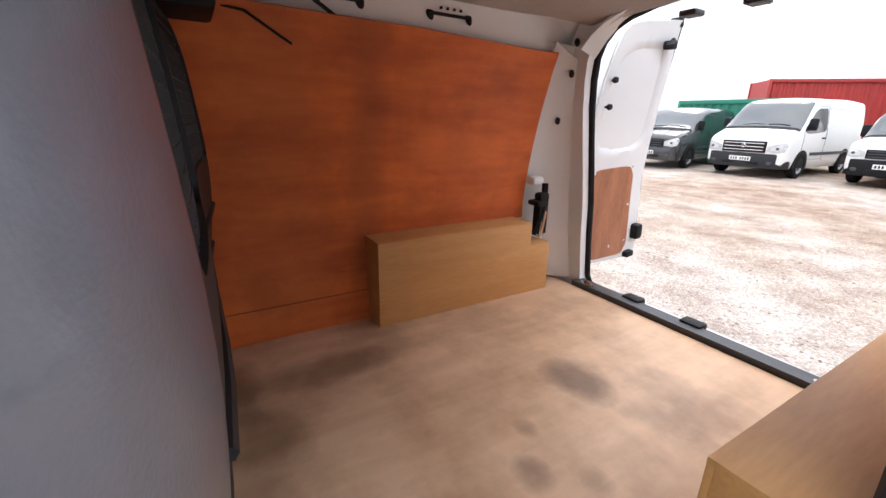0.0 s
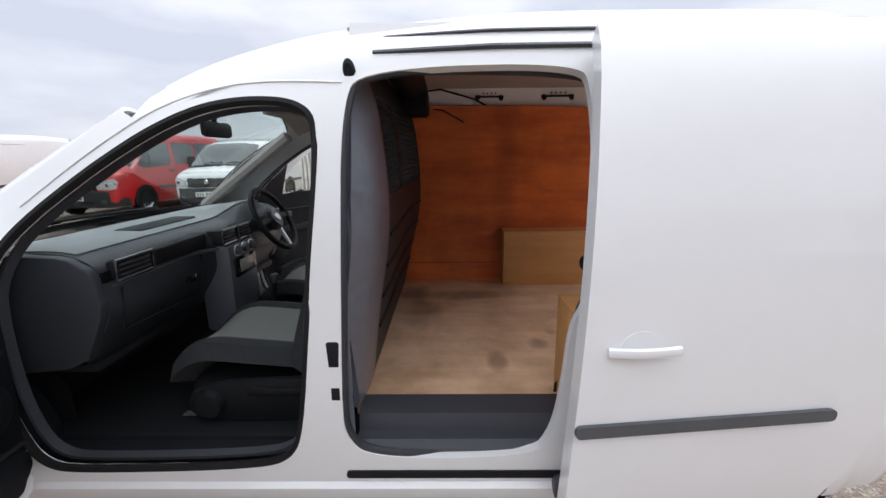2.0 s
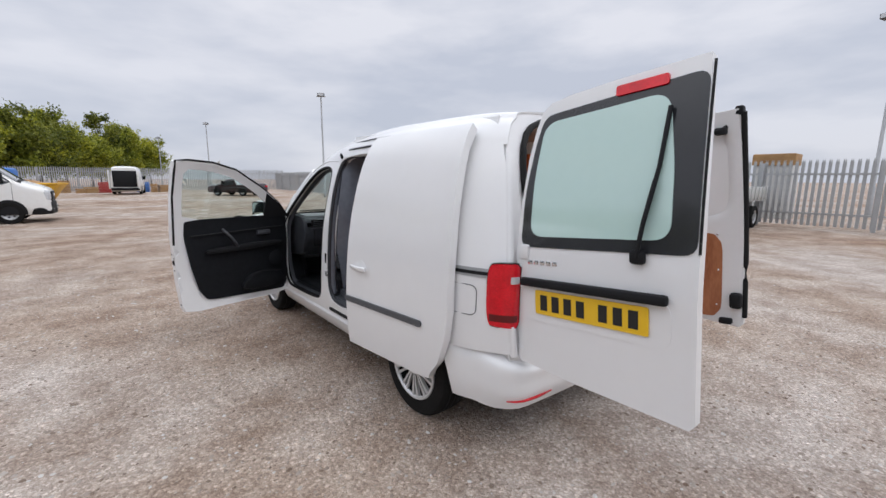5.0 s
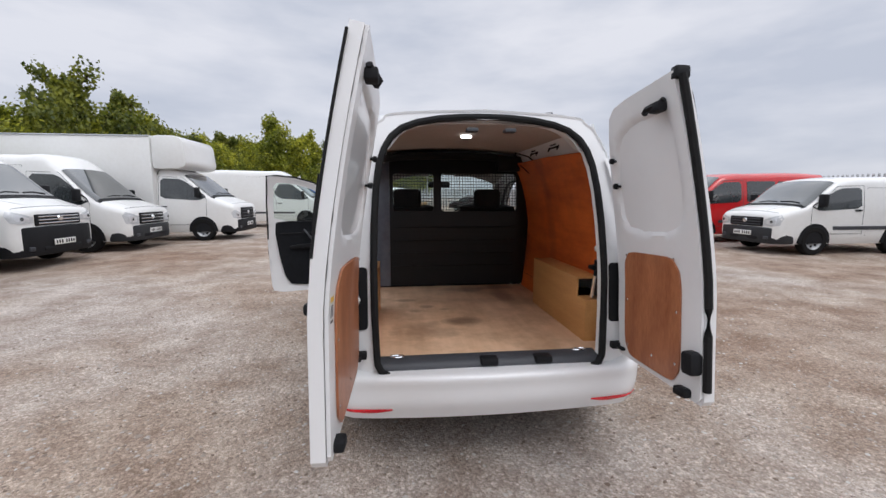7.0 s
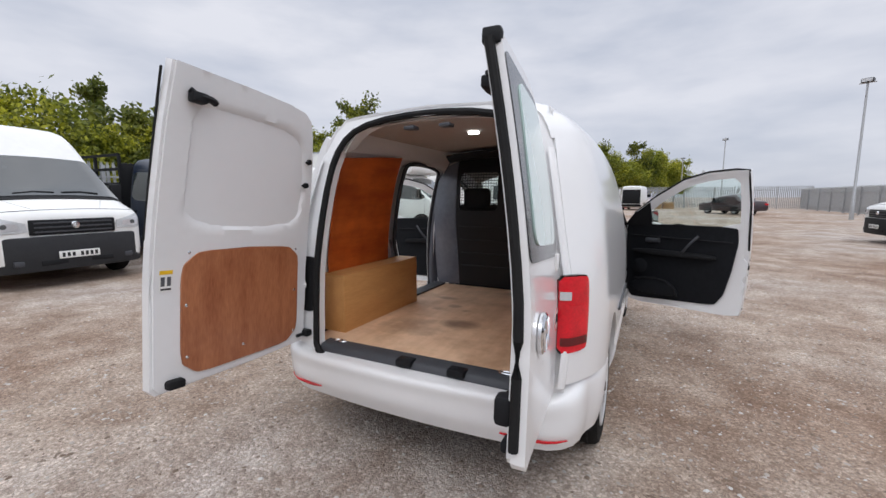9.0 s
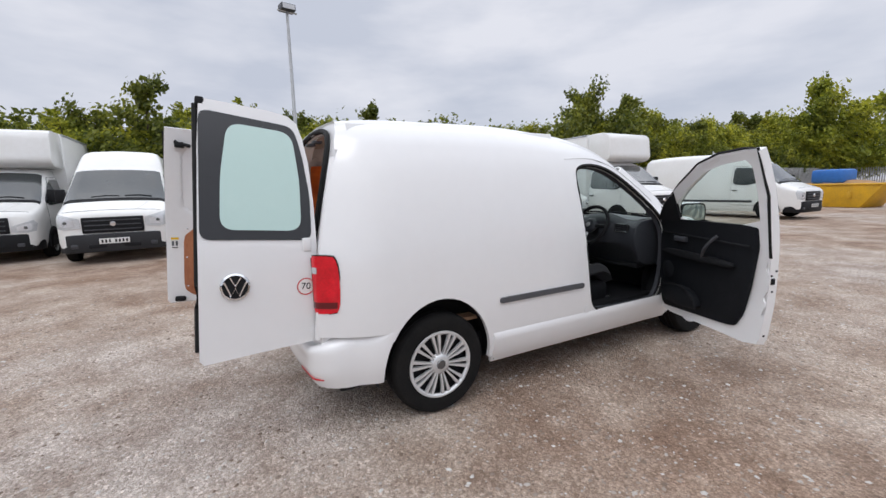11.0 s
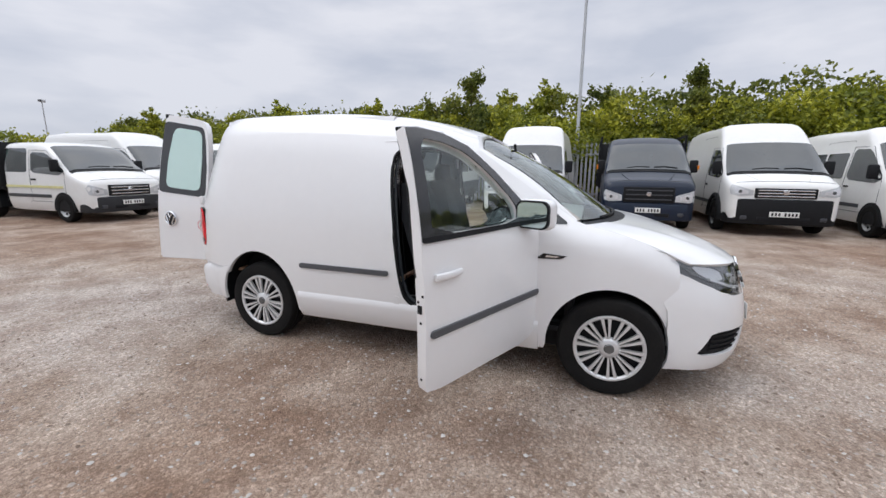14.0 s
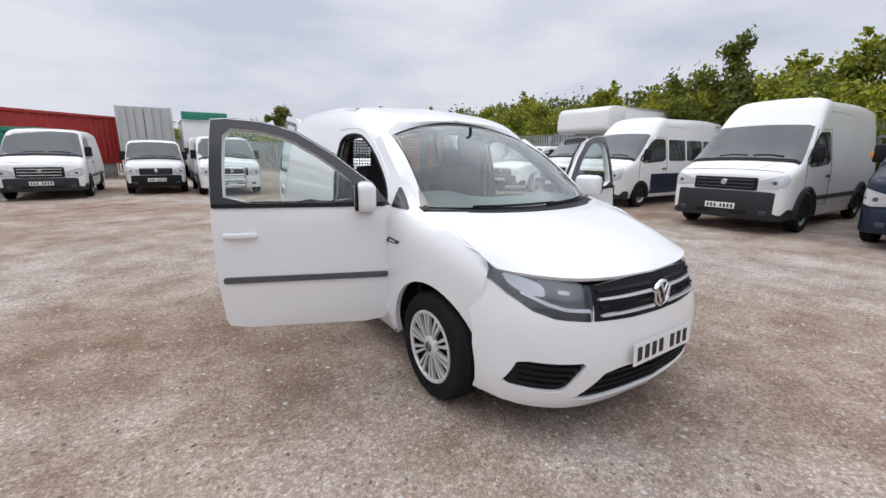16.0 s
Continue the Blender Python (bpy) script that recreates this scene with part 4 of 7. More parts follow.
def rb_map(u, v):
    a = (u - 0.5) * 2
    w = 0.815 + 0.02 * math.sin(math.pi * v)
    t = a * 1.20
    edge = min(1, max(0, (abs(a) - 0.70) / 0.1))
    z = rb_z(v) + 0.066 * edge * edge * (3 - 2 * edge) * max(0, 1 - v / 0.45)
    yb = -0.80 + rb_in(v)
    k = abs(a)
    if k < 0.72:
        x, y = a / 0.72 * (w - 0.17), yb + 0.035 * (k / 0.72) ** 2
    else:
        q = (k - 0.72) / 0.28
        if q < 0.5:
            ang = q / 0.5 * math.pi / 2
            x, y = w - 0.17 + 0.17 * math.sin(ang), yb + 0.035 + 0.19 * (1 - math.cos(ang))
        else:
            end = -0.372 * math.sqrt(max(0.05, 1 - max(0.0, (z - 0.31) / 0.43) ** 2)) - 0.004
            y = yb + 0.225 + (q - 0.5) * 2 * (end - yb - 0.225)
            x = w + (SX(y, 0.55) + 0.005 - 0.03 * v ** 4 - w) * min(1, (q - 0.5) * 3)
        x *= math.copysign(1, a)
    return (x, y, z)


rb = part("rear_bumper", grid(64, 18, rb_map, (0, -1, 0), 0.02), PAINT, van)
for s in (1, -1):
    part("reflector", grid(10, 1, lambda u, v: tuple(Vector(rb_map(0.5 + s * (0.275 + 0.12 * u), 0.82 + 0.06 * v * math.sin(math.pi * (0.08 + 0.84 * u)))) + Vector((s * 0.004, -0.006, 0))), (0, -1, 0), 0.004), REDLENS, rb, "red strip reflector")
part("underbody", box(-0.72, -0.60, 0.22, 0.72, 3.2, 0.42, 0.03), BLACK, van)

# tail lamps wrap the rear corners
for s in (1, -1):
    plan = [(SX(-0.585, 0.9) + 0.006, -0.585), (SX(-0.61, 0.9) + 0.013, -0.61), (SX(-0.635, 0.9) + 0.014, -0.635), (SX(-0.67, 0.9) + 0.008, -0.675), (0.762, -0.700), (0.735, -0.708), (0.705, -0.708)]
    fx = curve_at(np.linspace(0, 1, 7), [p[0] for p in plan])
    fy = curve_at(np.linspace(0, 1, 7), [p[1] for p in plan])
    poly = soften([(0.0, 0.75), (0.02, 1.04), (0.45, 1.055), (1.0, 1.05), (1.0, 0.735), (0.4, 0.735)], 2)
    tl = part("tail_lamp", panel([(u * 0.3, z) for u, z in poly], lambda u, z: (s * fx(u / 0.3), fy(u / 0.3), z), (), 0.03, 0.03, (s, -1, 0)), REDLENS, van, "red tail lamp")
    part("lamp_surround", panel([((u - 0.5) * 0.3 * 1.05 + 0.15, (z - 0.895) * 1.035 + 0.895) for u, z in poly], lambda u, z: (s * (fx(u / 0.3) - 0.006), fy(u / 0.3) + 0.004, z), (), 0.02, 0.03, (s, -1, 0)), GLOSSBLK, tl)
    for z0, z1 in ((0.765, 0.80), (0.815, 0.935)):
        part("lamp_cell", panel([(u * 0.3, z) for u, z in rounded(0.12, z0, 0.84, z1, 0.012, 2)], lambda u, z: (s * (fx(u / 0.3) + 0.002), fy(u / 0.3) - 0.002, z), (), 0.003, 0.03, (s, -1, 0)), REDLENS if z0 > 0.8 else REDDARK, tl)
    part("lamp_edge", panel([(u * 0.3, z) for u, z in rounded(0.90, 0.76, 0.985, 1.04, 0.01, 2)], lambda u, z: (s * (fx(u / 0.3) + 0.002), fy(u / 0.3) - 0.002, z), (), 0.003, 0.03, (s, -1, 0)), REDDARK, tl)
    part("reverse_lens", panel([(u * 0.3, z) for u, z in rounded(0.60, 0.958, 0.88, 0.992, 0.012, 2)], lambda u, z: (s * (fx(u / 0.3) + 0.003), fy(u / 0.3) - 0.003, z), (), 0.004, 0.03, (s, -1, 0)), CLEARLENS, tl)
    # door hinges
    for z in (0.62, 1.115):
        part("door_hinge", box(s * 0.70 - 0.022, -0.745, z - 0.035, s * 0.70 + 0.022, -0.70, z + 0.035, 0.006), PAINT, van)

# wheels
def wheel(x, y, s):
    prof = [(0.205, -0.09), (0.235, -0.098), (0.27, -0.1), (0.298, -0.094), (0.313, -0.075), (0.3165, -0.04), (0.317, 0), (0.3165, 0.04), (0.313, 0.075), (0.298, 0.094), (0.27, 0.1), (0.235, 0.098), (0.205, 0.09)]
    w = part("wheel", lathe(prof, 56, "x", True), TYRE, van, "black tyre with silver multi-spoke cover", loc=Matrix.Translation((x, y, 0.317)) @ Matrix.Rotation(0 if s > 0 else math.pi, 4, "Z"))
    for g in (-0.045, 0.0, 0.045):
        part("tread_groove", lathe([(0.3172, g - 0.005), (0.3182, g - 0.004), (0.3182, g + 0.004), (0.3172, g + 0.005)], 40, "x"), BLACK, w)
    part("rim_well", lathe([(0.0, 0.045), (0.195, 0.05), (0.207, 0.088)], 36, "x"), BLACK, w)
    part("cover_ring", lathe([(0.190, 0.092), (0.200, 0.101), (0.211, 0.100), (0.214, 0.088), (0.205, 0.08), (0.190, 0.084)], 48, "x", True), SILVER, w)
    part("cover_hub", lathe([(0.0, 0.098), (0.038, 0.098), (0.052, 0.094), (0.064, 0.086), (0.070, 0.07)], 30, "x"), SILVER, w)
    part("hub_cap", lathe([(0.0, 0.105), (0.026, 0.105), (0.031, 0.099), (0.031, 0.09)], 24, "x"), LAMPGREY, w)
    for k in range(20):
        a = 2 * math.pi * (k + (0.14 if k % 2 else -0.14)) / 20
        sp = bmesh.new()
        quad = []
        for r, hw, h in ((0.060, 0.0050, 0.090), (0.13, 0.0072, 0.097), (0.198, 0.0105, 0.097)):
            for q in (-1, 1):
                for hh in (h, h - 0.02):
                    quad.append(sp.verts.new((hh, r * math.cos(a) - q * hw * math.sin(a), r * math.sin(a) + q * hw * math.cos(a))))
        for i in (0, 4):
            p = quad[i:i + 8]
            sp.faces.new((p[0], p[2], p[6], p[4])), sp.faces.new((p[0], p[4], p[5], p[1])), sp.faces.new((p[2], p[3], p[7], p[6]))
        bmesh.ops.recalc_face_normals(sp, faces=sp.faces[:])
        part("spoke", sp, SILVER, w)


for x, s in ((0.765, 1), (-0.765, -1)):
    wheel(x, 0.0, s)
    wheel(x, 2.682, s)


# ---- hinged and sliding doors
def hinge(x, y, deg):
    return Matrix.Translation((x, y, 0)) @ Matrix.Rotation(radians(deg), 4, "Z") @ Matrix.Translation((-x, -y, 0))


FD_OUT = [(2.195, 0.42), (2.205, 0.8), (2.205, 1.07), (2.09, 1.215), (1.87, 1.385), (1.64, 1.525), (1.45, 1.578), (1.26, 1.592), (1.175, 1.585), (1.165, 1.3), (1.16, 1.0), (1.17, 0.62), (1.185, 0.40), (1.20, 0.355), (1.30, 0.335), (2.02, 0.325), (2.14, 0.345)]
FD_WIN = soften([(1.985, 1.105), (1.985, 1.215), (1.80, 1.365), (1.60, 1.485), (1.43, 1.53), (1.245, 1.54), (1.235, 1.30), (1.235, 1.105)], 1, 0.2)
FD_BLK = [(2.20, 1.085), (2.09, 1.21), (1.87, 1.38), (1.64, 1.52), (1.45, 1.573), (1.26, 1.587), (1.18, 1.58), (1.168, 1.3), (1.166, 1.085)]


def front_door(s, deg):
    m = hinge(s * 0.845, 2.20, deg)
    on = lambda off: (lambda y, z: (s * (SX(min(y, 2.2), z) + off), y, z))
    d = part("front_door", panel(FD_OUT, on(0.0), [FD_WIN], 0.055, 0.05, (s, 0, 0)), PAINT, van, "white front door swung wide open", loc=m)
    part("window_frame", panel(FD_BLK, on(0.004), [FD_WIN], 0.006, 0.05, (s, 0, 0)), FRAMEBLK, d)
    part("door_glass", panel(FD_WIN, on(-0.02), (), 0.004, 0.08, (s, 0, 0)), GLASS, d).visible_shadow = False
    part("belt_strip", strip(1.17, 2.17, 1.08, 1.105, 0.01, s), BLACK, d)
    part("side_strip", strip(1.20, 2.17, 0.631, 0.667, 0.012, s), TRIM, d, "dark grey rubbing strip")
    # handle with recess
    part("handle_cup", panel([(1.32 + 0.055 * math.cos(a), 0.915 + 0.04 * math.sin(a)) for a in np.linspace(0, 6.28, 17)[:-1]], on(0.002), (), 0.004, 0.03, (s, 0, 0)), PAINT_IN, d)
    part("door_handle", tube([(s * (SX(1.3, 0.915) + 0.014 + 0.010 * math.sin(math.pi * t)), 1.225 + 0.18 * t, 0.92) for t in np.linspace(0, 1, 9)], 0.013, 8, False, 1.3), PAINT, d)
    # inside: dark moulded trim, pocket, pull and upper frame lining
    trim_out = soften([(2.15, 0.43), (2.18, 0.9), (2.17, 1.105), (1.25, 1.11), (1.24, 0.98), (1.275, 0.72), (1.32, 0.52), (1.38, 0.42), (2.10, 0.375)], 2, 0.09)
    part("door_trim", panel(trim_out, lambda y, z: (s * (SX(y, z) - 0.062 - 0.022 * max(0, 1 - ((z - 0.72) / 0.35) ** 2)), y, z), (), 0.02, 0.06, (-s, 0, 0)), DOORM, d, "black moulded inner door trim")
    part("armrest", extrude(soften([(2.10, 0.875), (1.42, 0.862), (1.37, 0.835), (1.42, 0.815), (2.10, 0.822)], 2), s * 0.765, s * 0.80, "yz", 0.006), BLACK, d)
    part("door_pull", tube([(s * (0.775 - 0.03 * math.sin(math.pi * t)), 1.66 - 0.13 * t, 0.85 + 0.17 * t) for t in np.linspace(0, 1, 8)], 0.011, 8), GREYP, d)
    part("door_pocket", extrude(soften([(2.08, 0.44), (2.08, 0.57), (1.82, 0.60), (1.70, 0.54), (1.66, 0.44)], 2), s * 0.752, s * 0.81, "yz", 0.008), DOORM, d)
    part("pocket_lip", tube([(s * 0.750, y, z) for y, z in ((2.06, 0.575), (1.90, 0.60), (1.78, 0.585), (1.69, 0.52), (1.665, 0.45))], 0.007, 6), BLACK, d)
    part("door_groove", tube([(s * (SX(y, 0.99) - 0.086), y, 0.985 + 0.02 * (y - 1.6)) for y in np.linspace(1.28, 2.14, 9)], 0.006, 6), BLACK, d)
    part("inner_release", box(s * 0.80 - 0.018, 1.86, 0.935, s * 0.80 + 0.018, 1.99, 0.975, 0.008), GREYP, d)
    part("speaker", moved(lathe([(0.0, 0.006), (0.062, 0.004), (0.07, 0.0)], 24, "x"), Matrix.Translation((s * 0.772, 2.02, 0.70)) @ Matrix.Rotation(0 if s < 0 else math.pi, 4, "Z")), DOORM, d)
    part("frame_lining", panel([((y - 1.6) * 0.985 + 1.6, (z - 1.3) * 0.97 + 1.3) for y, z in FD_BLK], on(-0.058), [FD_WIN], 0.006, 0.05, (-s, 0, 0)), PAINT, d)
    part("mirror_sail", panel([(2.19, 1.09), (2.10, 1.195), (1.935, 1.315), (1.935, 1.09)], on(-0.066), (), 0.02, 0.05, (-s, 0, 0)), BLACK, d)
    part("door_weatherstrip", tube([(s * (SX(y, z) - 0.05), y, z) for y, z in ((1.168, 0.92), (1.170, 1.3), (1.182, 1.580), (1.27, 1.588), (1.45, 1.573), (1.64, 1.520), (1.87, 1.380), (2.09, 1.210))], 0.009, 6), RUBBER, d)
    # latch and bolts on the shut face
    part("door_latch", box(s * (SX(1.16, 0.75) - 0.045), 1.159, 0.755, s * (SX(1.16, 0.75) - 0.02), 1.176, 0.795, 0.003) if s < 0 else box(SX(1.16, 0.75) - 0.045, 1.159, 0.755, SX(1.16, 0.75) - 0.02, 1.176, 0.795, 0.003), BLACK, d)
    for dz, dx, ye in ((0.84, 0.012, 1.1642), (0.81, 0.042, 1.1650), (0.71, 0.030, 1.1675), (0.42, 0.030, 1.1835)):
        xx = s * (SX(1.17, dz) - dx)
        part("bolt_hole", box(xx - 0.006, ye - 0.003, dz - 0.006, xx + 0.006, ye + 0.01, dz + 0.006, 0.002), BLACK, d)
    # mirror
    mx = s * (SX(2.05, 1.14) + 0.105)
    mir = part("mirror", box(mx - 0.115, 1.985, 1.060, mx + 0.105, 2.105, 1.235, 0.045, 4), PAINT, d, "white door mirror housing")
    part("mirror_glass", panel(rounded(mx - 0.100, 1.077, mx + 0.090, 1.218, 0.04, 4), lambda x, z: (x, 1.9795, z), (), 0.004, 0.2, (0, -1, 0)), MIRRORG, mir)
    part("mirror_back_rim", panel(rounded(mx - 0.110, 1.067, mx + 0.100, 1.228, 0.045, 4), lambda x, z: (x, 1.982, z), (), 0.02, 0.2, (0, -1, 0)), BLACK, mir)
    part("mirror_arm", box(min(s * SX(2.05, 1.1), mx) - 0.0, 2.02, 1.06, max(s * SX(2.05, 1.1), mx), 2.085, 1.10, 0.012), BLACK, mir)
    return d


front_door(1, 67.5)
front_door(-1, -73.5)

# sliding door, run back along the flank
SD = [(0.51, 0.355), (0.50, 0.65), (0.475, 1.1), (0.455, 1.45), (0.435, 1.71), (-0.385, 1.735), (-0.405, 1.45), (-0.425, 1.1), (-0.43, 0.78), (-0.405, 0.62), (-0.35, 0.48), (-0.285, 0.40), (-0.27, 0.365), (-0.2, 0.355)]


def sd_map(off):
    return lambda y, z: (-(SX(y + 0.62, z) + 0.10 + 0.05 * y / 0.48 + off), y, z)


sd = part("sliding_door", panel(SD, sd_map(0.0), (), 0.05, 0.06, (-1, 0, 0)), PAINT, van, "white sliding side door slid fully back")
part("side_strip", panel(rounded(-0.24, 0.657, 0.497, 0.692, 0.014, 3), sd_map(0.012), (), 0.02, 0.06, (-1, 0, 0)), TRIM, sd, "dark grey rubbing strip")
part("handle_cup", panel([(0.335 + 0.058 * math.cos(a), 0.90 + 0.045 * math.sin(a)) for a in np.linspace(0, 6.28, 17)[:-1]], sd_map(0.002), (), 0.004, 0.03, (-1, 0, 0)), PAINT_IN, sd)
part("door_handle", tube([(sd_map(0.016 + 0.010 * math.sin(math.pi * t))(0.335, 0.9)[0], 0.425 - 0.18 * t, 0.895 + 0.005 * t) for t in np.linspace(0, 1, 9)], 0.010, 8, False, 1.4), PAINT, sd)
part("inner_lining", panel([(y * 0.97, (z - 1) * 0.97 + 1) for y, z in SD], sd_map(-0.052), (), 0.01, 0.1, (1, 0, 0)), PAINT_IN, sd)

# sliding door opening: seal, step, rails, latches
deep = lambda y: min(1.0, max(0.0, (0.95 - y) / 0.4))
jamb = lambda k: [(-(SX(y, z) - 0.02 - 0.095 * deep(y) * k), y - 0.055 * deep(y) * k, z) for y, z in denser(SLIDE_OP, 0.03)]
rings = [jamb(k) for k in (0, 0.33, 0.66, 1.0)]
part("opening_jamb", grid(len(rings[0]), 3, lambda u, v: rings[round(v * 3)][round(u * len(rings[0])) % len(rings[0])], None), PAINT, van)
part("slide_seal", tube(jamb(1.0), 0.015, 8, True), SEALG, van, "black rubber seal round the side opening")
part("side_step", extrude([(-0.86, 0.475), (-0.845, 0.50), (-0.80, 0.50), (-0.79, 0.555), (-0.68, 0.555), (-0.68, 0.44), (-0.85, 0.44)], 0.42, 1.12, "xz"), GREYP, van, "grey plastic entry step")
for z, r in ((1.680, 0.013), (1.732, 0.009)):
    part("roof_rail", tube([(-(SX(y, z) + 0.003), y, z - 0.03 * max(0, y - 0.7)) for y in np.linspace(0.1, 1.035, 12)], r, 6, False, 0.6), GREYP, van)
part("lower_rail", panel(rounded(0.30, 0.385, 1.15, 0.412, 0.01, 2), lambda y, z: (-(SX(y, z) + 0.006), y, z), (), 0.02, 0.1, (-1, 0, 0)), BLACK, van)
part("roller_arm", box(-0.92, 0.40, 0.335, -0.85, 0.50, 0.40, 0.01), GREYP, van)
part("flank_rail", panel(rounded(-0.63, 0.975, -0.30, 1.02, 0.008, 2), lambda y, z: (-(SX(y, z) + 0.004), y, z), (), 0.02, 0.06, (-1, 0, 0)), STEEL, van)
part("rail_groove", panel(rounded(-0.60, 0.988, -0.30, 1.005, 0.004, 2), lambda y, z: (-(SX(y, z) + 0.007), y, z), (), 0.004, 0.06, (-1, 0, 0)), BLACK, van)
part("fuel_flap_line", tube([(-(SX(y, z) + 0.001), y, z) for y, z in rounded(-0.535, 0.775, -0.33, 0.93, 0.035, 4)], 0.0025, 5, True), TRIM, van)
for z0, z1 in ((0.77, 0.86), (0.66, 0.72)):
    part("side_latch", box(-0.893, 1.14, z0, -0.865, 1.185, z1, 0.01), BLACK, van)
part("buffer", moved(lathe([(0, 0.012), (0.014, 0.010), (0.019, 0.0)], 16, "x"), Matrix.Translation((-SX(1.10, 1.615), 1.10, 1.615)) @ Matrix.Rotation(math.pi, 4, "Z") @ Matrix.Rotation(radians(25), 4, "Y") @ Matrix.Diagonal((1, 1, 1.9, 1))), BLACK, van)
for z0, z1 in ((0.84, 0.91), (0.66, 0.76)):
    part("rear_latch", box(-0.905, 0.33, z0, -0.865, 0.40, z1, 0.015), BLACK, van)
part("door_stop", moved(lathe([(0, 0.032), (0.020, 0.030), (0.028, 0.016), (0.022, 0.0)], 16, "x"), Matrix.Translation((-0.835, 0.408, 1.075)) @ Matrix.Rotation(radians(105), 4, "Z")), BLACK, van, "black rubber door stop")
part("striker_plate", box(-0.872, 0.398, 0.995, -0.795, 0.408, 1.028, 0.004), STEEL, van, "steel striker plate on the jamb")


def rear_door(s, width, deg):
    """Built shut, hinged at the pillar: u runs from the hinge to the free edge."""
    X = lambda u: s * (0.705 - u)
    m = Matrix.Translation((0, -0.715, 0.6)) @ Matrix.Rotation(radians(-4.9), 4, "X") @ Matrix.Translation((0, 0.715, -0.6)) @ hinge(s * 0.70, -0.715, deg)
    yy = lambda z, off: -0.735 - off + lean(z)
    o = [(0.012, 0.575), (0.0, 0.8), (0.002, 1.1), (0.018, 1.35), (0.04, 1.55), (0.068, 1.68), (0.095, 1.755), (0.14, 1.79), (0.24, 1.805), (0.45, 1.815), (width - 0.01, 1.82), (width, 1.6), (width + 0.004, 1.2), (width, 0.54), (width - 0.02, 0.517), (0.3, 0.545)]
    P = lambda off: (lambda u, z: (X(u), yy(z, off), z))
    d = part("rear_door", panel(o, P(0.0), (), 0.044, 0.06, (0, -1, 0)), PAINT, van, "white rear door swung square to the body", loc=m)
    blk = fillet([(0.030, 1.135), (0.038, 1.38), (0.075, 1.60), (0.115, 1.735), (width - 0.006, 1.765), (width - 0.004, 1.135)], 0.05)
    part("window_surround", panel(blk, P(0.004), (), 0.006, 0.06, (0, -1, 0)), FRAMEBLK, d)
    g = fillet([(0.085, 1.185), (0.090, 1.45), (0.125, 1.70), (width - 0.13, 1.715), (width - 0.095, 1.45), (width - 0.09, 1.185)], 0.07, 6)
    part("rear_glass", panel(g, P(0.009), (), 0.005, 0.06, (0, -1, 0)), MINT, d, "pale green blanked rear window")
    # inside: frame ribs, recess, plywood lining
    lim = width - (0.095 if s < 0 else 0.062)
    hollow = soften([(0.085, 1.20), (0.075, 1.42), (0.115, 1.62), (0.20, 1.685), (lim - 0.075, 1.70), (lim - 0.01, 1.66), (lim, 1.40), (lim - 0.015, 1.19)], 2, 0.2)

    def dished(u, z):
        """The pressed inner skin: a frame with one deep smooth hollow in its upper half."""
        near = min(math.hypot(u - hu, z - hz) for hu, hz in dense_hollow)
        k = min(1.0, near / 0.036) if inside((u, z), hollow) else 0.0
        return P(-0.058 + 0.036 * k * k * (3 - 2 * k))(u, z)

    dense_hollow = denser(hollow, 0.02)
    skin = [((u - width / 2) * 0.975 + width / 2, (z - 1.17) * 0.982 + 1.17) for u, z in o]
    part("inner_skin", panel(skin, dished, [], 0.012, 0.028, (0, 1, 0)), PAINT_IN, d, "white pressed inner skin with a deep hollow")
    ply = part("door_lining", panel([(0.075 + (width - 0.185) * a, 0.60 - 0.035 * a + b * (0.51 + 0.02 * a)) for a, b in soften([(0, 0), (1, 0), (1, 1), (0, 1)], 3, 0.12)], P(-0.067), (), 0.008, 0.15, (0, 1, 0)), PLYDOOR, d, "red-brown plywood door lining")
    for u, z in ((0.1, 0.65), (width - 0.135, 0.65), (0.1, 1.09), (width - 0.135, 1.09), (width / 2, 0.645), (0.095, 0.87), (width - 0.13, 0.87)):
        part("screw", moved(lathe([(0, 0.002), (0.006, 0.001), (0.007, 0)], 8, "z"), Matrix.Translation(P(-0.0675)(u, z)) @ Matrix.Rotation(radians(-90), 4, "X")), CHROME, ply)
    part("edge_seal", tube([P(-0.036 if s > 0 else 0.0)(width + 0.003, z) for z in np.linspace(0.58 if s > 0 else 1.14, 1.79, 12)], 0.005 if s < 0 else 0.016, 8), RUBBER, d)
    lx = width - 0.10
    part("upper_latch", join(box(min(X(lx - 0.03), X(lx + 0.03)), yy(1.70, -0.066) - 0.01, 1.675, max(X(lx - 0.03), X(lx + 0.03)), yy(1.70, -0.066) + 0.035, 1.715, 0.008), tube([P(-0.09)(lx - 0.005, 1.70), P(-0.10)(lx - 0.04, 1.695), P(-0.09)(lx - 0.065, 1.69)], 0.014, 6), tube([P(-0.08)(lx, 1.70), P(-0.07)(lx + 0.03, 1.72)], 0.012, 6)), BLACK, d)
    part("lower_latch", box(min(X(lx - 0.02), X(lx + 0.05)), yy(0.6, -0.066) - 0.02, 0.535, max(X(lx - 0.02), X(lx + 0.05)), yy(0.6, -0.066) + 0.025, 0.572, 0.01), BLACK, d)
    for z in (1.545, 1.425):
        part("bump_stop", moved(lathe([(0.0, 0.035), (0.013, 0.034), (0.015, 0.02), (0.006, 0.012), (0.006, 0.0)], 12, "z"), Matrix.Translation(P(-0.050)(0.092, z)) @ Matrix.Rotation(radians(-90), 4, "X")), BLACK, d)
    return d, X, yy, P


rdl, XL, yl, PL = rear_door(-1, 0.80, -91)
rdr, XR, yr, PR = rear_door(1, 0.56, 93)
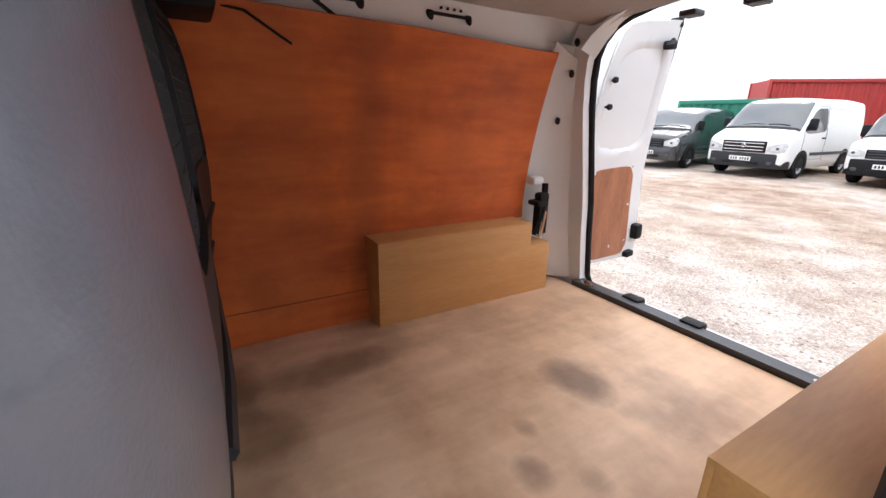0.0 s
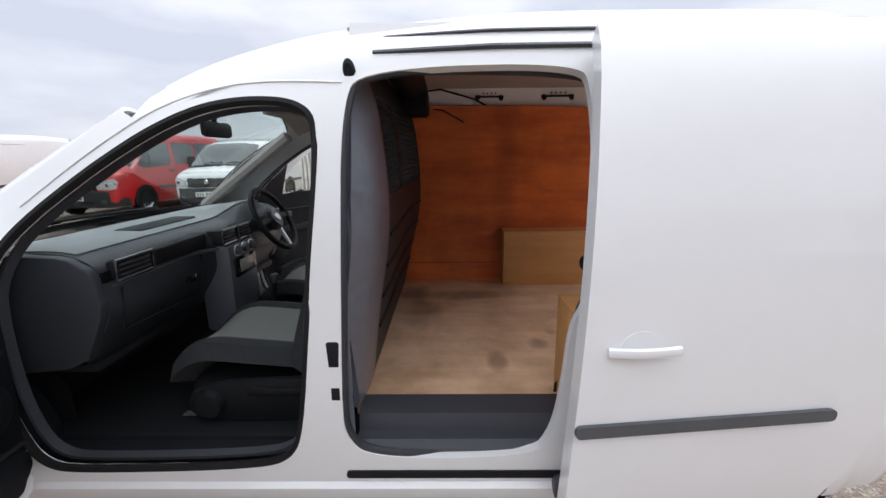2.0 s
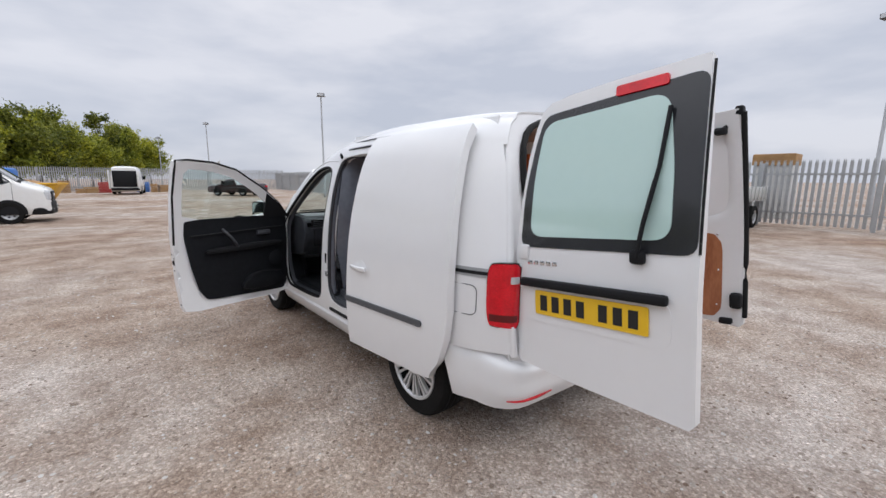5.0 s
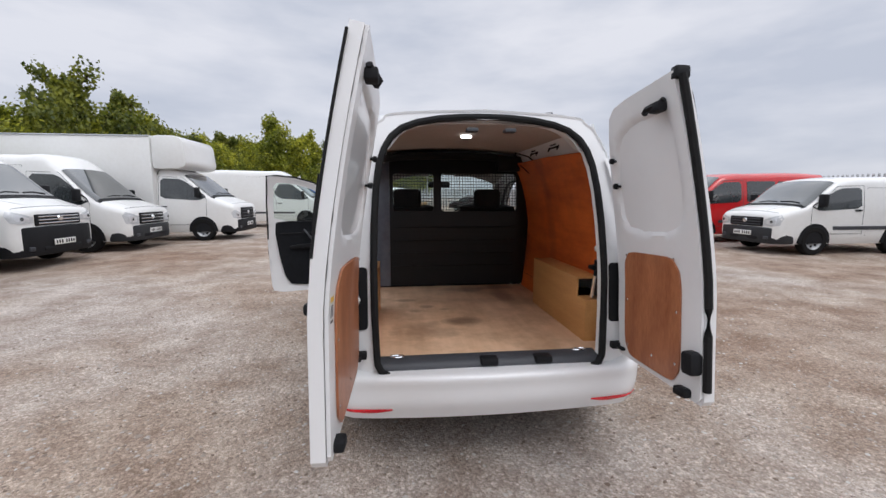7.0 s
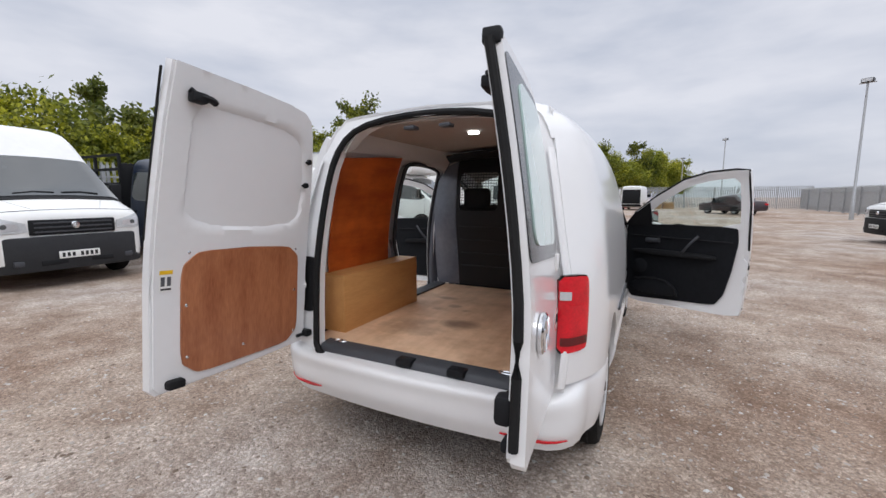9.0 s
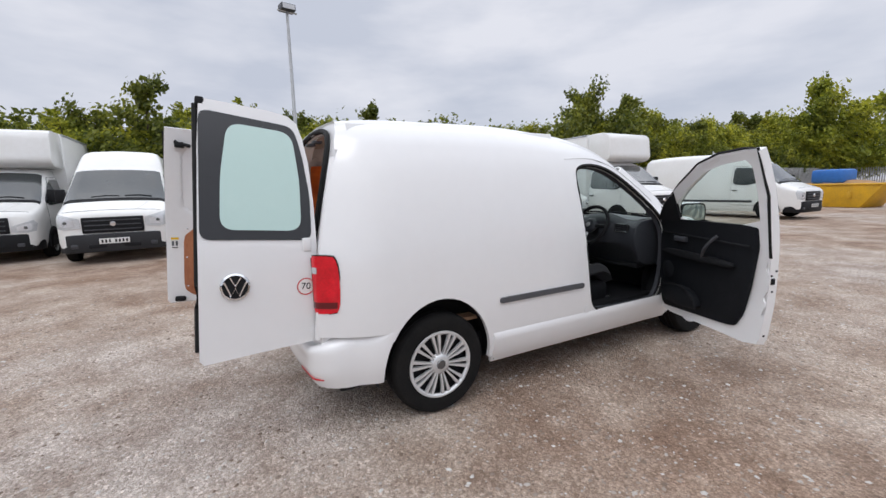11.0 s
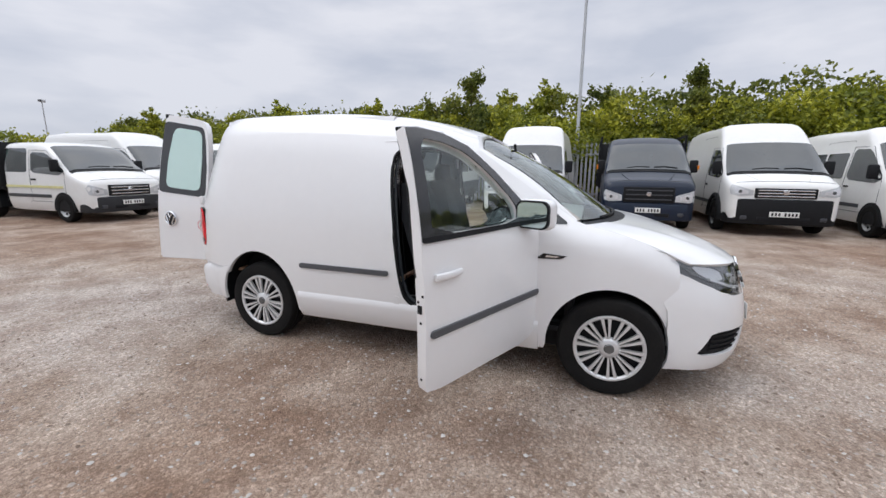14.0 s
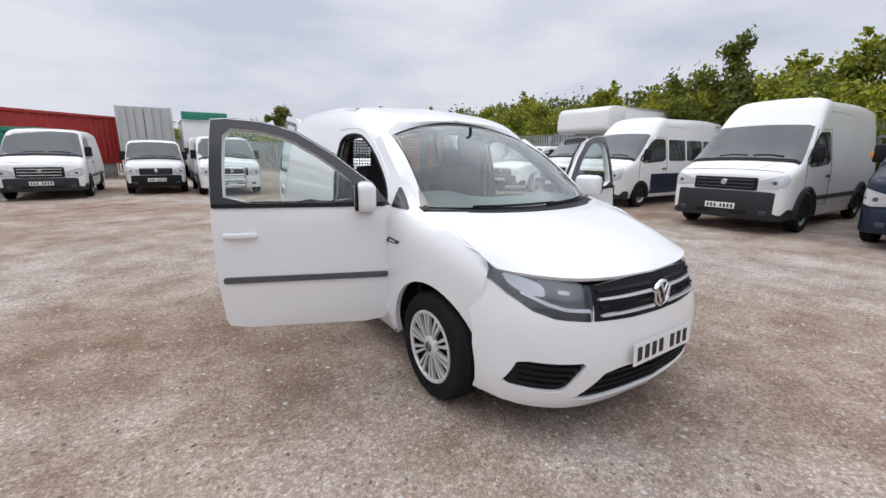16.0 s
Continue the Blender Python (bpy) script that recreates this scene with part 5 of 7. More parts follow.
# wide door: plate, handle bar, lettering, wiper and high lamp
number_plate(rdl, facing((XL(0.385), yl(0.88, 0.006), 0.885), 0), YELLOWPL)
part("handle_bar", box(min(XL(0.05), XL(0.715)), yl(0.98, 0.035), 0.955, max(XL(0.05), XL(0.715)), yl(0.98, 0.0), 0.995, 0.012), BLACK, rdl, "black handle bar above the plate")
part("plate_recess", panel(rounded(0.05, 0.79, 0.72, 0.97, 0.05, 4), PL(0.0025), (), 0.003, 0.1, (0, -1, 0)), PAINT, rdl)
for i in range(5):
    u = 0.075 + i * 0.034
    part("letter_bar", box(min(XL(u), XL(u + 0.026)), yl(1.07, 0.004), 1.055, max(XL(u), XL(u + 0.026)), yl(1.07, 0.0), 1.075, 0.002), CHROME, rdl)
wp = part("wiper_pivot", box(XL(0.60) - 0.03, yl(1.12, 0.03), 1.095, XL(0.60) + 0.03, yl(1.12, 0.0), 1.15, 0.014), BLACK, rdl)
part("wiper_arm", tube([PL(0.03)(0.60, 1.12), PL(0.04)(0.625, 1.25), PL(0.035)(0.655, 1.40)], 0.009, 6), BLACK, wp)
part("wiper_blade", tube([PL(0.022)(0.61, 1.22), PL(0.022)(0.66, 1.45), PL(0.02)(0.68, 1.66)], 0.008, 6), BLACK, wp)
part("high_brake_lamp", panel(rounded(0.46, 1.745, 0.66, 1.785, 0.008, 2), PL(0.012), (), 0.015, 0.05, (0, -1, 0)), REDLENS, rdl, "red high-level brake lamp")
part("info_sticker", panel([(0.722, 0.935), (0.772, 0.935), (0.772, 1.02), (0.722, 1.02)], PL(-0.0595), (), 0.001, 0.1, (0, 1, 0)), WHITEPL, rdl)
part("sticker_band", panel([(0.722, 1.005), (0.772, 1.005), (0.772, 1.021), (0.722, 1.021)], PL(-0.0605), (), 0.001, 0.1, (0, 1, 0)), YELLOWPL, rdl)
for u0 in (0.728, 0.752):
    part("sticker_figure", panel([(u0, 0.958), (u0 + 0.015, 0.958), (u0 + 0.015, 0.995), (u0, 0.995)], PL(-0.0605), (), 0.001, 0.1, (0, 1, 0)), TRIM, rdl)
part("sticker_text", panel([(0.727, 0.942), (0.767, 0.942), (0.767, 0.949), (0.727, 0.949)], PL(-0.0605), (), 0.001, 0.1, (0, 1, 0)), INK, rdl)
badge(rdr, facing((XR(0.405), yr(0.905, 0.002), 0.905), 0), 0.068)
# speed sticker
st = part("speed_sticker", moved(lathe([(0, 0.0015), (0.048, 0.0015), (0.048, 0)], 30, "z"), facing((XR(0.06), yr(0.885, 0.001), 0.885), 0)), WHITEPL, rdr, "round white 70 sticker with a red ring")
part("sticker_ring", moved(lathe([(0.041, 0.0022), (0.047, 0.0022), (0.047, 0.0015)], 30, "z"), facing((XR(0.06), yr(0.885, 0.001), 0.885), 0)), material("sticker_red", (0.55, 0.03, 0.04), 0.5), st)
text_mesh("70", 0.052, INK, st, facing((XR(0.06), yr(0.885, 0.0035), 0.885), 0), "figures")
part("pull_handle", box(XR(0.52) - 0.04, -0.69, 0.64, XR(0.52) + 0.025, -0.63, 0.735, 0.018), BLACK, rdr)
part("top_lock", box(XR(0.545) - 0.02, yr(1.79, 0.0) - 0.0, 1.775, XR(0.545) + 0.02, yr(1.79, 0.0) + 0.06, 1.825, 0.010), BLACK, rdr)

# ---- load bay
part("load_floor", box(-0.735, -0.60, 0.515, 0.735, 1.14, 0.54, 0.002), PLYFLOOR, van, "worn tan plywood floor with dark stains")
wall_r = [(0.462, 0.54), (0.462, 0.89), (-0.375, 0.89), (-0.375, 0.95), (-0.375, 1.30), (-0.375, 1.50), (-0.37, 1.635), (0.3, 1.66), (0.9, 1.665), (1.09, 1.665), (1.13, 0.54)]
part("wall_lining", panel(wall_r, lambda y, z: (SX(y, z) - 0.175 + 0.045 * min(1, max(0, (z - 0.56) / 0.4)) - 0.0, y, z), (), 0.008, 0.07, (-1, 0, 0)), PLYWALL, van, "varnished red-brown plywood wall lining")
part("wall_lining_seam", tube([(SX(y, 0.665) - 0.166, y, 0.665) for y in np.linspace(0.45, 1.08, 6)], 0.0012, 5), BLACK, van)
part("wall_lining", panel([(-0.40, 0.89), (-0.40, 1.60), (0.27, 1.65), (0.27, 0.89)], lambda y, z: (-(SX(y, z) - 0.165 + 0.04 * min(1, max(0, (z - 0.56) / 0.4))), y, z), (), 0.008, 0.07, (1, 0, 0)), PLYWALL, van, "varnished red-brown plywood wall lining")
bx = [(0.465, 0.54), (0.465, 0.885), (-0.32, 0.885), (-0.32, 0.785), (-0.445, 0.78), (-0.445, 0.54)]
part("wheel_box", extrude(bx, 0.606, 0.618, "yz", 0.001), PLYBOX, van, "pale plywood wheel-arch box")
part("box_top", box(0.606, -0.32, 0.885, 0.78, 0.465, 0.897, 0.002), PLYBOX, van)
part("box_end", box(0.618, 0.455, 0.54, 0.78, 0.465, 0.885, 0.002), PLYBOX, van)
part("box_shelf", box(0.618, -0.445, 0.775, 0.76, -0.32, 0.785, 0.002), PLYBOX, van)
part("box_back", box(0.618, -0.445, 0.54, 0.76, -0.435, 0.775, 0.002), PLYBOX, van)
part("wheel_box", extrude([(0.435, 0.54), (0.435, 0.885), (-0.445, 0.885), (-0.445, 0.54)], -0.612, -0.60, "yz", 0.001), PLYBOX, van, "pale plywood wheel-arch box")
part("box_top", panel(soften([(-0.60, 0.435), (-0.60, -0.445), (-0.78, -0.445), (-0.775, 0.10), (-0.765, 0.435)], 0, 0.1), lambda x, y: (x, y, 0.897), (), 0.012, 0.2, (0, 0, 1)), PLYBOX, van)
part("box_end", box(-0.765, 0.425, 0.54, -0.612, 0.435, 0.885, 0.002), PLYBOX, van)
part("box_back", box(-0.76, -0.445, 0.54, -0.612, -0.435, 0.885, 0.002), PLYBOX, van)
part("jack", join(box(0.66, -0.47, 0.81, 0.71, -0.41, 1.02, 0.01), tube([(0.68, -0.40, 0.81), (0.665, -0.44, 0.93), (0.70, -0.47, 1.06)], 0.016, 8), box(0.64, -0.44, 0.96, 0.72, -0.38, 0.985, 0.008)), BLACK, van, "black jack clipped to the pillar")
part("jack_cap", box(0.675, -0.44, 1.06, 0.735, -0.37, 1.10, 0.015), PAINT_IN, van)
part("jack_bar", tube([(0.655, -0.42, 0.80), (0.66, -0.445, 0.93)], 0.012, 8), CHROME, van)
part("load_ceiling", grid(16, 16, lambda u, v: ((u - 0.5) * (1.20 - 0.22 * max(0, 0.2 - v) / 0.2), -0.46 + 1.59 * v, 1.76 + 0.03 * (1 - (2 * u - 1) ** 2) - 0.03 * max(0, 0.15 - v) / 0.15), (0, 0, -1), 0.008), CEIL, van, "beige-grey ceiling lining")
for s in (1, -1):
    part("upper_rail", grid(14, 4, lambda u, v: (s * (0.60 + 0.045 * v), -0.44 + 1.56 * u, 1.775 - 0.125 * v), (-s, 0, 0), 0.008), PAINT_IN, van)
part("rear_header", grid(20, 3, lambda u, v: ((u - 0.5) * 1.02, -0.50 + 0.09 * v, 1.775 - 0.01 * v - 0.16 * abs(2 * u - 1) ** 5 * (1 - 0.25 * v)), (0, 0, -1), 0.01), PAINT_IN, van)
for s in (1, -1):
    part("rear_post", panel([(-0.67, 0.55), (-0.62, 1.1), (-0.57, 1.35), (-0.50, 1.6), (-0.36, 1.68), (-0.36, 1.3), (-0.36, 0.95), (-0.40, 0.55)], lambda y, z: (s * (SX(y, z) - 0.10 - 0.06 * max(0, (-0.5 - y) / 0.16) ** 1), y, z), (), 0.01, 0.06, (-s, 0, 0)), PAINT_IN, van)
    for y, z in ((-0.47, 1.36), (-0.46, 1.56), (-0.44, 1.68)):
        part("grommet", moved(lathe([(0, 0.004), (0.014, 0.003), (0.017, 0)], 12, "x"), Matrix.Translation((s * (SX(y, z) - (0.118 if z < 1.6 else 0.10)), y, z)) @ Matrix.Rotation(math.pi if s > 0 else 0, 4, "Z")), BLACK, van)
for y0, y1 in ((0.243, 0.08), (0.64, 0.50)):
    for yy_ in (y0, y1):
        part("slot_end", moved(lathe([(0, 0.005), (0.013, 0.004), (0.016, 0)], 12, "x"), Matrix.Translation((0.619, yy_, 1.715)) @ Matrix.Rotation(math.pi, 4, "Z") @ Matrix.Rotation(radians(-20), 4, "Y") @ Matrix.Diagonal((1, 1, 1.7, 1))), BLACK, van)
    part("slot", tube([(0.616, y0, 1.715), (0.616, y1, 1.715)], 0.006, 6), BLACK, van)
    for k in range(4):
        part("rail_hole", box(0.607, y0 + (y1 - y0) * (0.25 + 0.17 * k) - 0.004, 1.73, 0.625, y0 + (y1 - y0) * (0.25 + 0.17 * k) + 0.004, 1.738), BLACK, van)
part("loose_cable", tube([(0.60, 1.02, 1.74), (0.55, 0.86, 1.75), (0.60, 0.66, 1.70), (0.63, 0.52, 1.63)], 0.006, 6), BLACK, van, "loose black cable")
part("loose_cable", tube([(0.62, 1.03, 1.66), (0.60, 0.85, 1.64), (0.63, 0.72, 1.57)], 0.004, 6), BLACK, van, "loose black cable")
part("module_box", box(0.42, 0.93, 1.60, 0.66, 1.07, 1.73, 0.015), BLACK, van)
lp = part("bay_lamp", box(-0.036, 0.13, 1.768, 0.036, 0.16, 1.786, 0.006), LAMPW, van, "lit white load-bay lamp")
for x in (-0.08, 0.12):
    part("roof_striker", box(x - 0.03, -0.53, 1.71, x + 0.03, -0.47, 1.73, 0.006), GREYP, van)

# bulkhead with mesh windows
bulk_y = curve_at((0.5, 0.61, 0.83, 0.99, 1.21, 1.39, 1.55, 1.75), (1.12, 1.10, 1.05, 1.01, 0.99, 1.0, 1.02, 1.09))
bulk_off = curve_at((-0.86, -0.80, -0.74, -0.67, -0.50, -0.31, -0.10, 0.10, 0.30, 0.48, 0.63, 0.70, 0.74), (0.15, 0.125, 0.092, 0.062, 0.042, 0.034, 0.036, 0.036, 0.03, 0.014, 0.002, 0.02, 0.05))
WIN_L, WIN_R = rounded(-0.50, 1.245, -0.14, 1.585, 0.03, 3), rounded(-0.07, 1.245, 0.61, 1.585, 0.03, 3)
bk_out = [(-0.53, 0.555), (-0.53, 1.1), (-0.53, 1.73), (-0.4, 1.765), (0.4, 1.765), (0.62, 1.70), (0.70, 1.5), (0.735, 1.25), (0.735, 0.9), (0.72, 0.555)]
bk_f = lambda off: (lambda x, z: (x, bulk_y(z) + bulk_off(x) * min(1, max(0.2, (z - 0.5) / 0.45)) - off, z))
bk = part("bulkhead", panel(bk_out, bk_f(0), [WIN_L, WIN_R], 0.02, 0.045, (0, -1, 0)), BULKM, van, "dark grey moulded bulkhead with mesh windows")
# side post set off in the paler colour, for daylight from the side opening
part("bulkhead_post", panel([(-0.76, 0.555), (-0.80, 0.9), (-0.79, 1.25), (-0.745, 1.5), (-0.62, 1.70), (-0.532, 1.728), (-0.532, 1.1), (-0.532, 0.555)], bk_f(0.003), (), 0.02, 0.04, (0, -1, 0)), BULKLIT, bk, "smooth moulded side post, paled for the daylight on it")
for z in (0.74, 0.86, 0.98, 1.10):
    part("bulkhead_rib", tube([bk_f(0.002)(x, z) for x in np.linspace(-0.5, 0.6, 12)], 0.008, 6), BULKM, bk)
for wx0, wx1 in ((-0.50, -0.14), (-0.07, 0.61)):
    bars = []
    for x in np.arange(wx0 + 0.02, wx1, 0.025):
        bars.append(tube([bk_f(-0.010)(x, z) for z in (1.245, 1.36, 1.48, 1.585)], 0.0028, 4))
    for z in np.arange(1.26, 1.585, 0.025):
        bars.append(tube([bk_f(-0.010)(wx0 + (wx1 - wx0) * q / 5, z) for q in range(6)], 0.0028, 4))
    part("wire_mesh", join(*bars), BULKM, bk, "dark grey perforated mesh")
part("bulkhead_header", grid(16, 3, lambda u, v: ((u - 0.5) * 1.16, 0.93 + 0.18 * v, 1.745 - 0.05 * math.sin(math.pi * v) - 0.03 * abs(2 * u - 1) ** 3), (0, 0, -1), 0.01), BULKM, bk)
# trim post between opening and bulkhead, in the same daylight-paled colour
part("pillar_trim", grid(8, 24, lambda u, v: (-(SX(1.13, 0.52 + 1.08 * v) - 0.022 - 0.075 * u), 1.138 + 0.035 * u - 0.03 * math.sin(u * math.pi), 0.52 + 1.08 * v), (0.5, -1, 0), 0.008), BULKLIT, van)

# ---- cab
part("cab_floor", box(-0.80, 1.16, 0.36, 0.80, 2.45, 0.40, 0.01), BLACK, van)
part("firewall", box(-0.78, 2.40, 0.38, 0.78, 2.46, 0.95, 0.02), BLACK, van)
part("headliner", grid(12, 10, lambda u, v: ((u - 0.5) * (1.26 - 0.10 * v), 1.10 + 0.62 * v, roof_z(1.10 + 0.62 * v) - 0.055 - 0.10 * abs(2 * u - 1) ** 3), (0, 0, -1), 0.01), HEADL, van, "pale grey roof lining")
for s in (1, -1):
    part("pillar_lining", tube([(s * (0.615 + 0.13 * t), 1.80 + 0.64 * t, 1.50 - 0.43 * t) for t in np.linspace(0, 1, 9)], 0.038, 8), HEADL, van)
    part("sun_visor", box(s * 0.33 - 0.19, 1.60, 1.585, s * 0.33 + 0.19, 1.74, 1.605, 0.008), HEADL, van)


def dash_map(u, v):
    x = (u - 0.5) * 1.44
    prof_y = curve_at((0, 0.25, 0.5, 0.62, 0.8, 1.0), (2.46, 2.25, 2.03, 1.96, 1.94, 2.05))
    prof_z = curve_at((0, 0.25, 0.5, 0.62, 0.8, 1.0), (1.06, 1.085, 1.075, 1.03, 0.90, 0.70))
    hood_ = math.exp(-((x - 0.37) / 0.20) ** 4)
    y = prof_y(v) - 0.06 * math.exp(-((x) / 0.16) ** 4) * (v > 0.55) - 0.05 * hood_ * (0.3 < v < 0.85)
    z = prof_z(v) + 0.055 * hood_ * max(0, 1 - abs(v - 0.5) / 0.3)
    return (x, y, z)


dash = part("dashboard", grid(48, 28, dash_map, (0, -1, 1), 0.02), DASHM, van, "dark moulded dashboard")
for s in (1, -1):
    part("dash_end", extrude(soften([(2.46, 1.06), (2.25, 1.09), (2.03, 1.078), (1.955, 1.03), (1.935, 0.90), (2.03, 0.70), (2.46, 0.66)], 1, 0.15), s * 0.70, s * 0.755, "yz", 0.008), DASHM, dash)
part("dash_top", grid(40, 12, lambda u, v: tuple(Vector(dash_map(0.012 + 0.976 * u, 0.50 * v)) + Vector((0, 0, 0.005))), (0, 0, 1), 0.006), DASHTOP, dash, "grey dash top coloured paler for windscreen glare")
part("dash_ledge", tube([(x, dash_map(x / 1.44 + 0.5, 0.64)[1] - 0.006 - 0.03 * max(0, (x + 0.25) / 0.12) * (x > -0.25), 0.968) for x in np.linspace(-0.69, -0.14, 14)], 0.008, 6), DASHFACE, dash)
part("dash_underside", box(-0.72, 2.02, 0.665, 0.72, 2.44, 0.70, 0.01), BLACK, dash)
part("dash_band", grid(30, 2, lambda u, v: ((u - 0.5) * 1.40 * 0.5 - 0.37, dash_map(0.24, 0.66)[1] - 0.006, 0.985 + 0.035 * v), (0, -1, 0), 0.01), GLOSSBLK, dash)
for x, w in ((-0.60, 0.085), (-0.075, 0.06), (0.075, 0.06), (0.63, 0.06)):
    v_ = part("air_vent", box(x - w, 1.862 if abs(x) < 0.2 else 1.925, 0.985, x + w, 1.96, 1.05, 0.01), BLACK, dash)
    for k in range(3):
        part("vent_slat", box(x - w * 0.85, 1.856 if abs(x) < 0.2 else 1.919, 1.0 + 0.017 * k - 0.003, x + w * 0.85, 1.93, 1.0 + 0.017 * k + 0.003), GREYP, v_)
    part("vent_rim", tube([(x + a * w, 1.860 if abs(x) < 0.2 else 1.923, 1.0175 + b * 0.033) for a, b in ((-1.06, -1), (1, -1), (1.06, 1), (-1, 1))], 0.006, 5, True), LAMPGREY, v_)
cs = part("dash_console", box(-0.135, 1.84, 0.55, 0.135, 2.0, 0.98, 0.025), DASHFACE, dash)
for x in (-0.07, 0.0, 0.07):
    part("control_knob", moved(lathe([(0, 0.022), (0.021, 0.02), (0.024, 0)], 16, "z"), facing((x, 1.84, 0.945), 0)), GREYP, cs)
    part("knob_ring", tube([(x + 0.026 * math.cos(a), 1.837, 0.945 + 0.026 * math.sin(a)) for a in np.linspace(0, 6.283, 15)[:-1]], 0.003, 5, True), LAMPBRIGHT, cs)
part("radio", box(-0.105, 1.832, 0.815, 0.105, 1.85, 0.91, 0.006), GLOSSBLK, cs)
part("radio_screen", box(-0.065, 1.829, 0.835, 0.065, 1.834, 0.895, 0.003), material("screen_grey", (0.42, 0.40, 0.36), 0.2), cs)
part("console_tray", box(-0.10, 1.70, 0.42, 0.10, 1.95, 0.62, 0.03), DASHM, dash)
gl = part("gear_lever", tube([(0.0, 1.74, 0.60), (0.0, 1.71, 0.72), (0.0, 1.70, 0.77)], 0.014, 8), BLACK, van)
part("gear_knob", moved(lathe([(0, 0.05), (0.018, 0.045), (0.024, 0.025), (0.018, 0.0), (0, 0)], 14, "z"), Matrix.Translation((0, 1.70, 0.76))), GREYP, gl)
part("glove_line", tube([(-0.66, 1.935, 0.955), (-0.66, 1.955, 0.80), (-0.22, 1.955, 0.78), (-0.20, 1.935, 0.955)], 0.004, 5), BLACK, dash)
part("dash_shelf", box(-0.50, 1.915, 0.985, -0.17, 1.965, 1.05, 0.012), BLACK, dash)
part("airbag_switch", box(-0.36, 1.898, 0.87, -0.30, 1.91, 0.90, 0.004), GLOSSBLK, dash)
part("dash_tray", box(-0.34, 2.08, 1.068, 0.05, 2.20, 1.096, 0.012), BLACK, dash)
# steering wheel
sw_m = Matrix.Translation((0.37, 1.83, 1.03)) @ Matrix.Rotation(radians(62), 4, "X")
sw = part("steering_wheel", moved(tube([(0.185 * math.cos(a), 0.185 * math.sin(a), 0) for a in np.linspace(0, 2 * math.pi, 37)[:-1]], 0.016, 8, True), sw_m), BLACK, van, "black three-spoke steering wheel")
part("wheel_boss", moved(lathe([(0, 0.025), (0.05, 0.022), (0.075, 0.0), (0.06, -0.03), (0, -0.03)], 24, "z"), sw_m), DASHM, sw)
part("boss_badge", moved(lathe([(0, 0.030), (0.022, 0.029), (0.025, 0.02)], 18, "z"), sw_m), SILVER, sw)
for a in (0, 180, 270):
    r = radians(a)
    part("wheel_spoke", moved(tube([(0.06 * math.cos(r), 0.06 * math.sin(r), 0.0), (0.18 * math.cos(r), 0.18 * math.sin(r), 0.0)], 0.018, 6, False, 0.5), sw_m), SILVER if a == 270 else BLACK, sw)
part("steering_column", tube([(0.37, 1.84, 1.02), (0.37, 2.02, 0.93)], 0.05, 10), BLACK, van)
for s in (1, -1):
    part("stalk", tube([(0.37, 1.86, 1.01), (0.37 + s * 0.16, 1.845, 1.03)], 0.009, 6), BLACK, van)


def seat(x, name="seat"):
    base = part(name, box(x - 0.25, 1.26, 0.40, x + 0.25, 1.80, 0.56, 0.04), BLACK, van, "black and grey cloth seat")
    part("cushion", grid(16, 18, lambda u, v: (x + (u - 0.5) * (0.52 - 0.05 * v ** 6), 1.30 + 0.57 * v, 0.662 + 0.05 * v - 0.115 * (max(0, v - 0.62) / 0.38) ** 2.6 + 0.035 * abs(2 * u - 1) ** 3 - 0.09 * (max(0, abs(2 * u - 1) - 0.72) / 0.28) ** 2.5 - 0.02 * math.cos(math.pi * (2 * u - 1))), (0, 0, 1), 0.09), SEATB, base)
    part("cushion_centre", grid(10, 14, lambda u, v: (x + (u - 0.5) * 0.32, 1.34 + 0.50 * v, 0.672 + 0.05 * (0.07 + 0.88 * v) - 0.115 * (max(0, 0.07 + 0.88 * v - 0.62) / 0.38) ** 2.6 - 0.014 * math.cos(math.pi * (u - 0.5)) + 0.006), (0, 0, 1), 0.02), SEATG, base)
    back = part("backrest", grid(14, 18, lambda u, v: (x + (u - 0.5) * (0.50 - 0.10 * v ** 3), 1.36 - 0.19 * v + 0.05 * abs(2 * u - 1) ** 3, 0.64 + 0.66 * v), (0, 1, 0), 0.11), SEATB, base)
    part("backrest_centre", grid(8, 12, lambda u, v: (x + (u - 0.5) * 0.28, 1.365 - 0.17 * v, 0.70 + 0.52 * v), (0, 1, 0), 0.02), SEATB, base)
    part("headrest", box(x - 0.125, 1.10, 1.265, x + 0.125, 1.19, 1.445, 0.042, 4), SEATB, base)
    for s in (1, -1):
        part("headrest_stem", tube([(x + s * 0.05, 1.14, 1.26), (x + s * 0.05, 1.14, 1.38)], 0.007, 6), CHROME, base)
    part("side_cover", extrude(soften([(1.27, 0.42), (1.27, 0.60), (1.60, 0.585), (1.76, 0.56), (1.80, 0.48), (1.74, 0.42)], 2, 0.2), x - 0.275, x - 0.24, "yz", 0.01), BLACK, base)
    part("recline_knob", moved(lathe([(0, 0.03), (0.045, 0.028), (0.055, 0.0)], 20, "x"), Matrix.Translation((x - 0.275, 1.70, 0.50)) @ Matrix.Rotation(math.pi, 4, "Z")), BLACK, base)
    part("height_lever", box(x - 0.29, 1.34, 0.535, x - 0.265, 1.56, 0.565, 0.01), BLACK, base)
    part("seat_rail", box(x - 0.24, 1.22, 0.385, x - 0.20, 1.85, 0.42, 0.004), STEEL, base)
    part("seat_rail", box(x + 0.20, 1.22, 0.385, x + 0.24, 1.85, 0.42, 0.004), STEEL, base)


seat(-0.37)
seat(0.37)
part("rear_view_mirror", box(-0.12, 1.88, 1.47, 0.12, 1.915, 1.54, 0.02), BLACK, van)
